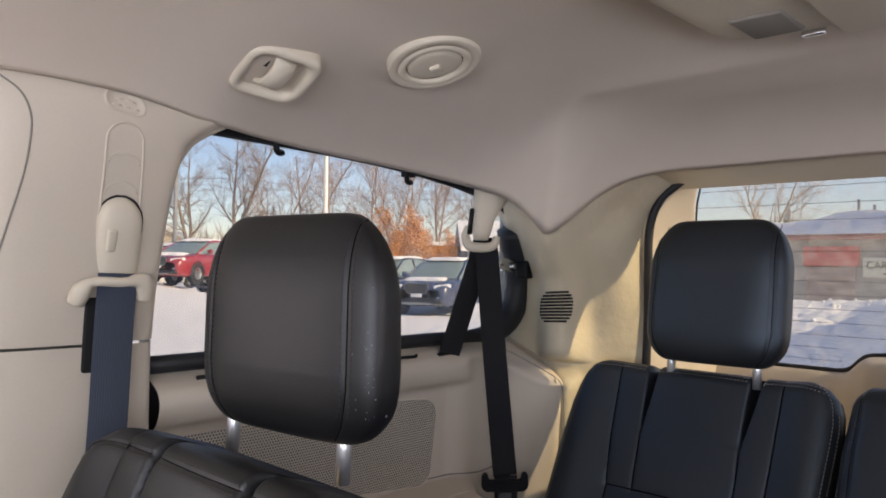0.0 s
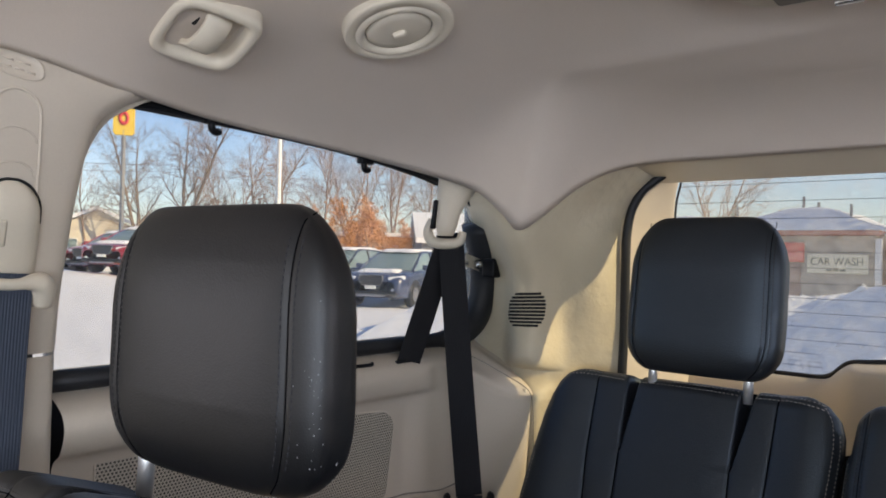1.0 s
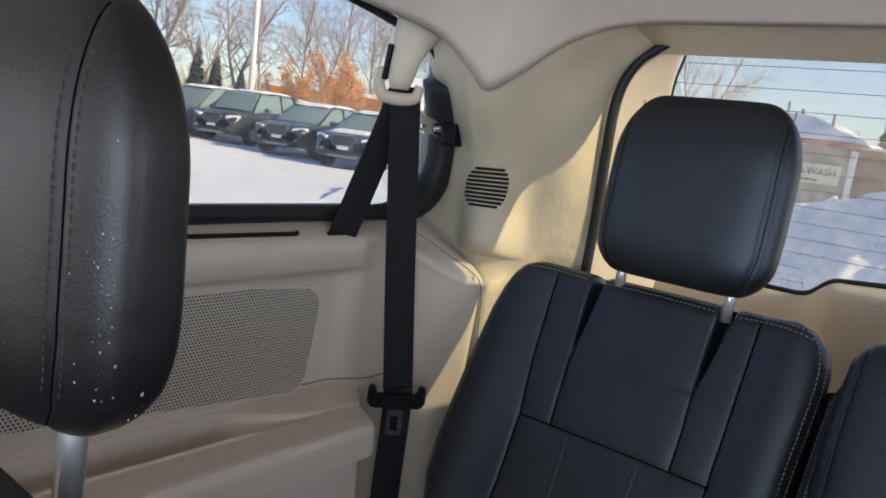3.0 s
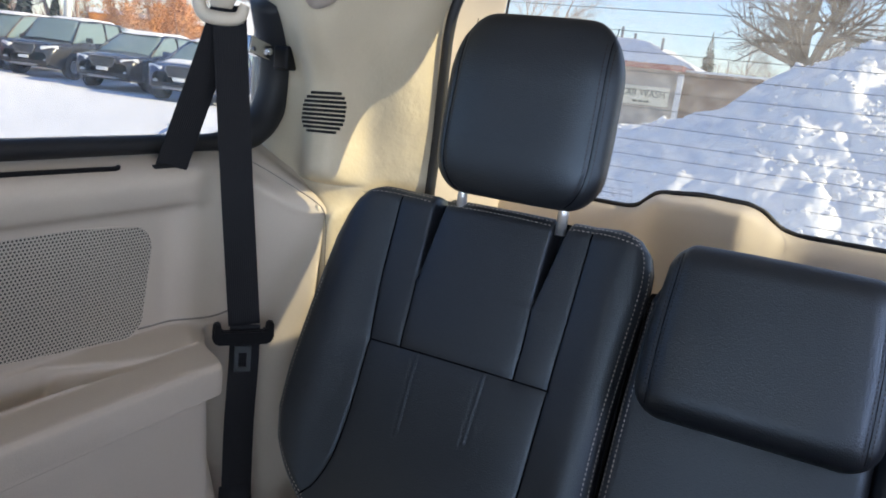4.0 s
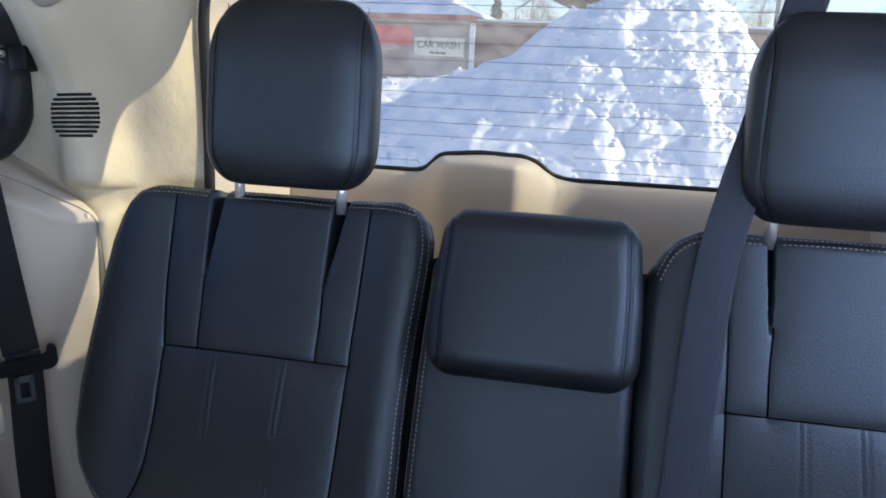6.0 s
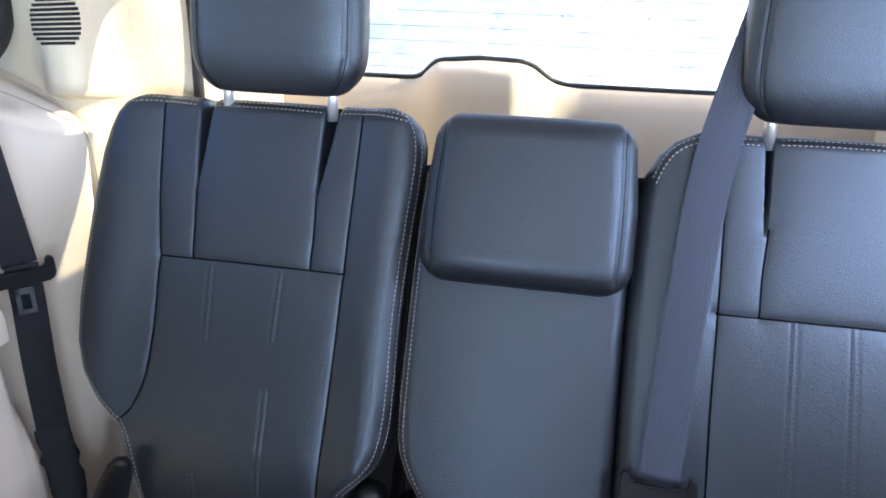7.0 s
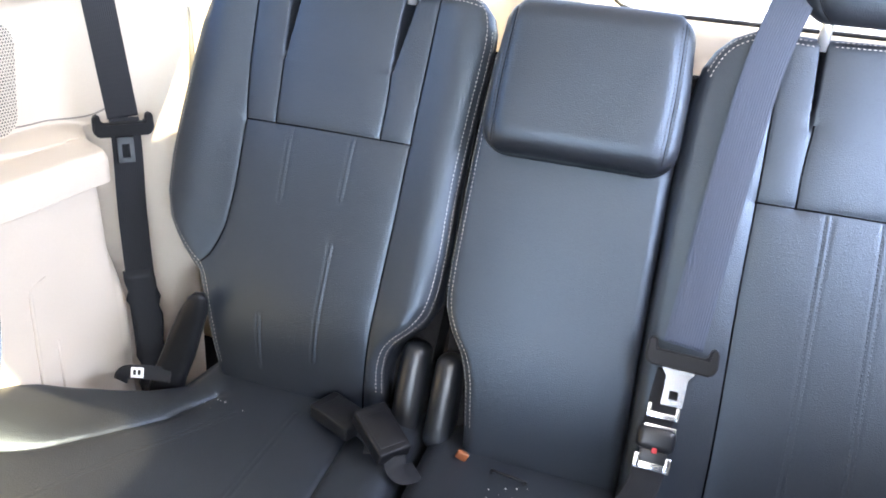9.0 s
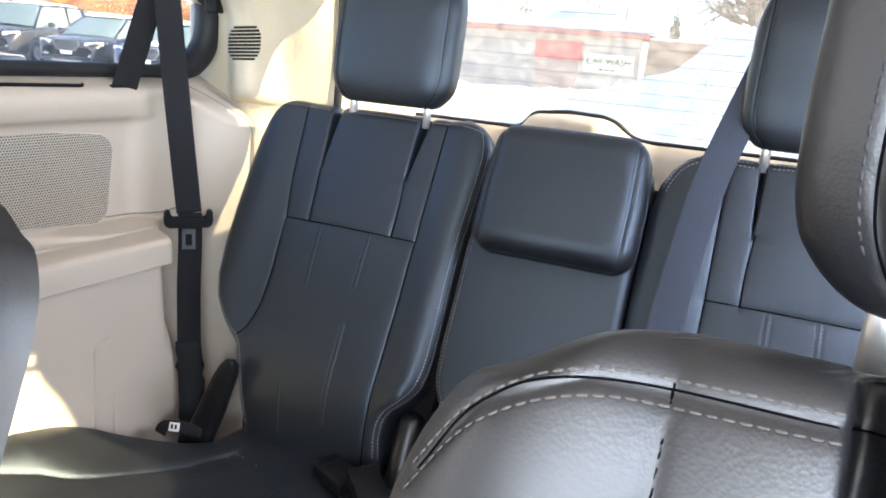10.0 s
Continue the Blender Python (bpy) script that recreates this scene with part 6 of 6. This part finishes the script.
tagged(part("far_woods", merge(*lots), "twigs", smooth=False), "brown leafless woods along the horizon", "woods", kind="stuff")


# ---- parked cars ----
def car(label, paint_rgb, length=4.75, width=1.84, height=1.66, snowy=True, boxy=0.0, group="parked cars"):
    """A parked car, nose towards -y, its nose tip at the origin."""
    t = thing("car", label, "car", (0, 0, 0), group)
    mat = material("car_paint", paint_rgb, 0.28, coat=0.7, stain=0.08, stain_scale=1.5)
    hw, hood = width / 2, .98 + .08 * boxy
    st = [(0.0, .74, .42, .70), (.06, .86, .34, .80), (.30, .96, .26, .90 + .06 * boxy), (.80, 1.0, .24, .97 + .05 * boxy), (1.45, 1.0, .24, hood + .04), (2.4, 1.0, .24, hood + .04), (3.6, 1.0, .24, hood + .05),
          (length - .35, .99, .26, hood + .04), (length - .06, .93, .34, hood - .02), (length, .85, .42, .85)]
    secs = []
    for y, k, zb, zt in st:
        w = hw * k
        half = [(0, y, zb), (w * .86, y, zb), (w * .97, y, zb + .10), (w, y, (zb + zt) / 2), (w * .985, y, zt - .12), (w * .92, y, zt - .03), (w * .70, y, zt), (0, y, zt + .015)]
        secs.append(half + [(-a, b, c) for a, b, c in reversed(half[1:-1])] + [half[0]])
    body = part("body", loft(secs, 3, 2), mat, t, "painted car body")
    zt = height
    rake = 1 - .45 * boxy
    cab = [(1.02, hood + .02, .87), (1.02 + .52 * rake, hood * .42 + zt * .58 - .03, .78), (1.02 + 1.0 * rake, zt - .055, .705), (2.45, zt - .004, .69), (3.1, zt, .68), (3.9, zt - .03, .67), (length - .42 + .2 * boxy, zt - .16, .62), (length - .15, hood + .04, .70)]
    rows = []
    for y, z, k in cab:
        b0, b1 = hw * .90, hw * k
        rows.append([(b0, y, hood - .02), (b0 * .6 + b1 * .4, y, hood * .6 + z * .4), (b1, y, z - .06), (b1 * .88, y, z), (0, y, z + .02), (-b1 * .88, y, z), (-b1, y, z - .06), (-b0 * .6 - b1 * .4, y, hood * .6 + z * .4), (-b0, y, hood - .02)])
    part("windows", loft(rows, 4, 2), "car_glass", t, "dark car windows")
    part("roof", loft([[(hw * k * 1.01, y, z - .05), (hw * k * .90, y, z + .012), (0, y, z + .035), (-hw * k * .90, y, z + .012), (-hw * k * 1.01, y, z - .05)] for y, z, k in cab[2:7]], 4, 3), mat, t, "painted roof")
    for s in (-1, 1):
        part("pillar", tube([(s * hw * .885, 1.02, hood + .01), (s * hw * .80, 1.02 + .52 * rake, hood * .42 + zt * .58 - .07), (s * hw * .72, 1.02 + 1.0 * rake, zt - .075)], .036, 6), mat, t)
        part("pillar", tube([(s * hw * .90, 2.72, hood + .0), (s * hw * .70, 2.80, zt - .05)], .045, 6), mat, t)
        part("pillar", tube([(s * hw * .90, length - .75, hood), (s * hw * .69, length - .85, zt - .07)], .07, 6), mat, t)
        m_ = part("mirror", moved(box(-.10, -.06, -.07, .10, .06, .07, .035, 3), Matrix.Translation((s * (hw + .10), 1.50, hood + .10))), mat, t)
        part("headlight", moved(box(-.24, -.09, -.055, .24, .09, .06, .045, 3), Matrix.Translation((s * (hw - .27), .19, .79 + .05 * boxy)) @ Matrix.Rotation(radians(s * 30), 4, "Z") @ Matrix.Rotation(radians(-s * 7), 4, "Y")), "lamp", t, "clear headlight")
        part("fog_lamp", moved(tube([(0, -.02, 0), (0, .05, 0)], .065, 12), Matrix.Translation((s * (hw - .30), .05, .46))), "lamp", t)
        for y in (.93, length - .98):
            tyre = part("wheel", moved(lathe([(.20, -.11), (.32, -.12), (.345, -.09), (.345, .09), (.32, .12), (.20, .11)], 24), Matrix.Translation((s * (hw - .10), y, .335)) @ Matrix.Rotation(radians(90), 4, "Y")), "tyre", t, "black tyre")
            part("rim", moved(lathe([(.205, .115), (.19, .10), (.06, .085), (.001, .09)] if s > 0 else [(.205, -.115), (.19, -.10), (.06, -.085), (.001, -.09)], 20), Matrix.Translation((s * (hw - .10), y, .335)) @ Matrix.Rotation(radians(90), 4, "Y")), "rim", tyre, "alloy rim")
            part("wheel_arch", moved(lathe([(.40, .0), (.40, .02), (.345, .02)] if s > 0 else [(.40, .0), (.40, -.02), (.345, -.02)], 24), Matrix.Translation((s * (hw - .005), y, .345)) @ Matrix.Rotation(radians(90), 4, "Y")), "grille", t, "black arch moulding")
    hexa = [(-.36, .79), (-.30, .87), (.30, .87), (.36, .79), (.27, .60), (-.27, .60)]
    gr = part("grille", (lambda q: (q + [(x, .12, z) for x, _, z in q], [tuple(range(6))] + [(i, i + 6, (i + 1) % 6 + 6, (i + 1) % 6) for i in range(6)]))([(x, -.020, z + .04 * boxy) for x, z in hexa]), "grille", t, "dark radiator grille", smooth=False)
    part("surround", tube([(x, -.022, z + .04 * boxy) for x, z in hexa + hexa[:1]], .012, 6), "rim", gr, "bright grille surround")
    for k, w_ in enumerate((.28, .31, .34)):
        part("slat", box(-w_, -.030, .655 + k * .062, w_, -.012, .670 + k * .062, .004), "steel_dark", gr)
    part("lower_bumper", box(-hw * .80, -.02, .32, hw * .80, .12, .46, .05, 3), "grille", t, "dark lower bumper")
    part("skid_plate", box(-.42, -.045, .30, .42, .02, .36, .02, 3), "rim", t)
    part("number_plate", box(-.16, -.045, .50, .16, -.02, .585, .005), "paper", t, "pale plate")
    if snowy:
        rr = random.Random(len(label))
        for nm, y0, y1, w, z0 in (("roof_snow", 1.9, length - .75, hw * .60, zt + .02), ("bonnet_snow", .45, 1.25, hw * .66, hood + .0)):
            if nm == "bonnet_snow" and rr.random() < .4:
                continue
            grid = []
            for i in range(14):
                for j in range(12):
                    x, y = -w + 2 * w * j / 11, y0 + (y1 - y0) * i / 13
                    e = min(j, 11 - j, i, 13 - i)
                    grid.append((x + .04 * noise.noise((x * 5, y * 5, 1)), y + .05 * noise.noise((y * 4, x * 4, 2)), z0 - .05 + (0 if e == 0 else .085 if e == 1 else .10) + .03 * noise.noise((x * 3, y * 3, len(label)))))
            part(nm, (grid, grid_faces(14, 12)), "snow_roof", t, "cap of white snow")
    return t


FLEET = [((-14.0, 13.7), 22, car("dark navy estate car parked nose out on the snow", (.045, .060, .12), 4.8, 1.86, 1.54)),
         ((-17.2, 14.1), 20, car("black crossover parked nose out on the snow", (.045, .044, .046), 4.7, 1.84, 1.58)),
         ((-20.6, 14.2), 18, car("black boxy off-roader with snow on its bonnet", (.040, .040, .042), 4.5, 1.88, 1.74, True, 1.0)),
         ((-23.9, 14.3), 18, car("grey-brown sport utility car parked on the snow", (.16, .14, .12), 4.8, 1.9, 1.75)),
         ((-27.0, 14.4), 16, car("white car half covered in snow", (.70, .70, .70), 4.6, 1.82, 1.55)),
         ((-22.9, 10.6), 30, car("dark red saloon parked on the snow", (.30, .03, .04), 4.6, 1.8, 1.48)),
         ((-26.2, 11.4), 28, car("red hatchback parked on the snow", (.36, .03, .035), 4.4, 1.78, 1.50)),
         ((-36.4, 14.9), 12, car("silver saloon with a snowy roof", (.45, .46, .48), 4.6, 1.8, 1.48)),
         ((-44.0, 13.5), 70, car("white van-like car far across the lot", (.72, .72, .72), 4.9, 1.95, 1.8))]
for (x, y), turn, ob in FLEET:
    ob.matrix_world = pose(x, y, ground_z(x, y) + .02, 0, 0, turn)

# second row of snowed-in cars behind the first
for k, (x, y, src) in enumerate(((-19.0, 24.0, 1), (-23.0, 24.5, 4), (-27.5, 25.0, 3), (-15.2, 23.5, 4))):
    c = copy_thing(FLEET[src][2], pose(x, y, -.01, 0, 0, 190 + 3 * k))

# ---- street furniture ----
def lamp_pole(az, dist, h, mat="pole", label="tall white lamp pole"):
    t = thing("street_lamp", label, "street lamp", (0, 0, 0), "lamp poles")
    part("mast", tube([(0, 0, -.2), (0, 0, h * .5), (0, 0, h)], [.15, .12, .09], 10), mat, t)
    part("base", tube([(0, 0, -.1), (0, 0, .6)], .24, 12), "stucco", t, "concrete base")
    part("luminaire", box(-.18, -.5, h - .05, .18, .5, h + .12, .05), "pole_dark", t)
    t.matrix_world = place(t, az, dist)
    return t


lamp_pole(-52.95, 34, 7.2)
lamp_pole(-68.2, 38, 11)
lamp_pole(11.9, 40, 6.5, "pole_dark", "thin dark utility pole")
sign = thing("pole_sign", "tall yellow pole sign with a red emblem", "sign", (0, 0, 0))
part("mast", tube([(0, 0, -.2), (0, 0, 8)], .17, 10), "pole_dark", sign)
face = []
for cx_, cz_, a0 in ((.52, 10.05, 0), (-.52, 10.05, 90), (-.52, 7.95, 180), (.52, 7.95, 270)):
    for a in np.linspace(a0, a0 + 90, 7):
        face.append((cx_ + .26 * math.cos(radians(a)), 0, cz_ + .26 * math.sin(radians(a))))
nf = len(face)
part("panel", ([(x, -.16, z) for x, y, z in face] + [(x, .16, z) for x, y, z in face], [tuple(range(nf)), tuple(range(2 * nf - 1, nf - 1, -1))] + [(i, (i + 1) % nf, (i + 1) % nf + nf, i + nf) for i in range(nf)]), "yellow", sign, "yellow rounded panel", smooth=False)
for cz_, rr in ((9.42, .34), (8.62, .40)):
    part("emblem", moved(lathe([(rr, 0), (rr, -.05), (rr * .45, -.05), (rr * .45, 0)], 24), Matrix.Translation((0, -.17, cz_)) @ Matrix.Rotation(radians(-90), 4, "X")), "sign_red", sign, "red round emblem")
sign.matrix_world = place(sign, -64.0, 44, 64 - 10) @ Matrix.Diagonal((.7, .8, 1, 1))
wires = thing("overhead_wires", "thin overhead wires strung across the sky", "wires", (0, 0, 0))
for k, (h0, h1) in enumerate(((7.2, 6.6), (6.7, 6.2))):
    pts = []
    for i in range(15):
        f = i / 14
        az = -88 + 56 * f
        pts.append((50 * math.sin(radians(az)), 50 * math.cos(radians(az)), h0 + (h1 - h0) * f - .5 * math.sin(math.pi * ((f * 2) % 1))))
    part("wire", tube(pts, .018, 4), "pole_dark", wires)

# ---- buildings ----
def gable_house(az, dist, w, d_, h, roof_h, wall, label, turn=0.0):
    t = thing("house", label, "house", (0, 0, 0), "houses")
    part("wall", box(-w / 2, 0, -.2, w / 2, d_, h, .02), wall, t)
    o = .35
    rv = [(-w / 2 - o, -o, h - .05), (0, -o, h + roof_h), (w / 2 + o, -o, h - .05), (-w / 2 - o, d_ + o, h - .05), (0, d_ + o, h + roof_h), (w / 2 + o, d_ + o, h - .05)]
    rv += [(x, y, z + .28) for x, y, z in rv]
    part("roof", (rv, [(0, 1, 7, 6), (1, 2, 8, 7), (3, 9, 10, 4), (4, 10, 11, 5), (6, 7, 10, 9), (7, 8, 11, 10), (0, 3, 4, 1), (1, 4, 5, 2), (0, 6, 9, 3), (2, 5, 11, 8)]), "snow_roof", t, "roof under thick snow", smooth=False)
    gv = [(-w / 2, .01, h - .02), (w / 2, .01, h - .02), (0, .01, h + roof_h - .05)]
    part("gable", (gv + [(x, y + .1, z) for x, y, z in gv], [(0, 1, 2), (5, 4, 3)]), wall, t, smooth=False)
    for k in (-1, 1):
        win = part("window", box(k * w * .25 - .45, -.04, h * .42, k * w * .25 + .45, .05, h * .80, .01), "pole", t)
        part("pane", box(k * w * .25 - .38, -.055, h * .42 + .07, k * w * .25 + .38, -.03, h * .80 - .07), "car_glass", win)
    t.matrix_world = place(t, az, dist, turn)
    return t


gable_house(-65.6, 62, 7, 9, 2.7, 1.7, "cream_wall", "small cream house with a snowy gable roof", 60)
gable_house(-72.0, 66, 9, 9, 3.0, 1.9, "cream_wall", "cream house with a snowy gable roof", 75)
gable_house(-42.2, 46, 11, 9, 2.2, 1.7, "stucco", "low grey house with a broad snowy roof", -45)
store = thing("store", "orange-walled store behind the trees", "building", (0, 0, 0))
part("wall", box(-4, 0, -.2, 4, 8, 2.7, .03), "orange_wall", store)
part("parapet", box(-4.1, -.1, 2.68, 4.1, 8.1, 2.95, .02), "snow_roof", store, "snow-topped parapet")
for k in range(4):
    w_ = part("window", box(-3.6 + k * 1.8, -.05, .9, -2.3 + k * 1.8, .05, 2.1, .01), "pole", store)
    part("pane", box(-3.5 + k * 1.8, -.065, 1.0, -2.4 + k * 1.8, -.04, 2.0), "car_glass", w_)
store.matrix_world = place(store, -47.2, 50, 46)

# the car wash behind the snow bank
wash = thing("car_wash", "low grey car wash building with a thick snowy roof", "building", (-9, 26, 0))
part("wall", box(-15.5, 26.0, -.2, -4.35, 33, 2.40, .02), "stucco", wash, "grey rendered wall")
part("fascia", box(-15.8, 25.60, 2.38, -4.15, 33.3, 2.56, .03), "trim_red", wash, "dark red fascia")
gx2, gy2 = np.linspace(-15.75, -4.2, 60), np.linspace(25.6, 33.2, 24)
vs = []
for y in gy2:
    for x in gx2:
        e = min((x + 15.75) / 1.2, (-4.2 - x) / 1.6, (y - 25.6) / 1.8, 1)
        vs.append((x, y, 2.56 + .16 * min(1, e * 6) + .42 * max(0, e) + .14 * fract(x * .5, y * .5, 3) * max(0, e) + .34 * math.exp(-((x + 6.6) / 1.1) ** 2) * max(0, e)))
part("roof_snow", (vs, grid_faces(len(gy2), len(gx2))), "snow_roof", wash, "drifted roof snow")
for x, y, h in ((-6.9, 28, .75), (-6.3, 27.5, .5), (-5.4, 28, .45), (-9.5, 29, .55)):
    part("flue", tube([(x, y, 2.9), (x, y, 3.1 + h)], .05, 8), "pole_dark", wash)
part("sign_board", box(-8.05, 25.90, 1.52, -6.35, 26.02, 2.17, .02), "sign_red", wash, "plain red board")
door_ = part("roller_door", box(-7.95, 25.95, -.1, -6.45, 26.04, 1.50, .02), "door_grey", wash, "grey-red roller door")
for k in range(8):
    part("slat", box(-7.93, 25.935, .02 + k * .185, -6.47, 25.96, .15 + k * .185, .006, 2), "door_grey", door_)
part("corner_post", box(-4.30, 25.80, -.1, -4.12, 25.98, 2.3, .02), "pole", wash, "white corner post")
board = part("sign_board", box(-6.25, 25.88, 1.18, -4.50, 25.97, 1.80, .02), "sign_cream", wash, "cream sign board")
txt = bpy.data.curves.new("lettering", "FONT")
txt.body, txt.size, txt.align_x, txt.align_y, txt.extrude = "CAR WASH", .34, "CENTER", "CENTER", .006
txo = new("lettering_curve", txt)
bpy.context.view_layer.update()
me = bpy.data.meshes.new_from_object(txo.evaluated_get(bpy.context.evaluated_depsgraph_get()))
bpy.data.objects.remove(txo)
me.materials.append(M["letter"])
lt = new("lettering", me)
lt.parent = board
lt.matrix_local = Matrix.Translation((-5.375, 25.868, 1.55)) @ Matrix.Rotation(radians(90), 4, "X") @ Matrix.Diagonal((.88, 1, 1, 1))
lt["label"] = "dark lettering CAR WASH"
part("small_print", merge(*[box(-5.68 + k * .20, 25.872, 1.25, -5.52 + k * .20, 25.885, 1.32) for k in range(3)]), "letter", board, "small unreadable bars", smooth=False)
fence = thing("brown_wall", "long brown wall beyond the car wash", "wall", (-1, 26.5, 0))
part("wall", box(-4.33, 26.4, -.2, 8.0, 26.7, 2.40, .02), "wood_fence", fence)
part("coping_snow", box(-4.33, 26.35, 2.40, 8.0, 26.75, 2.47, .03, 3), "snow_roof", fence, "thin line of snow")
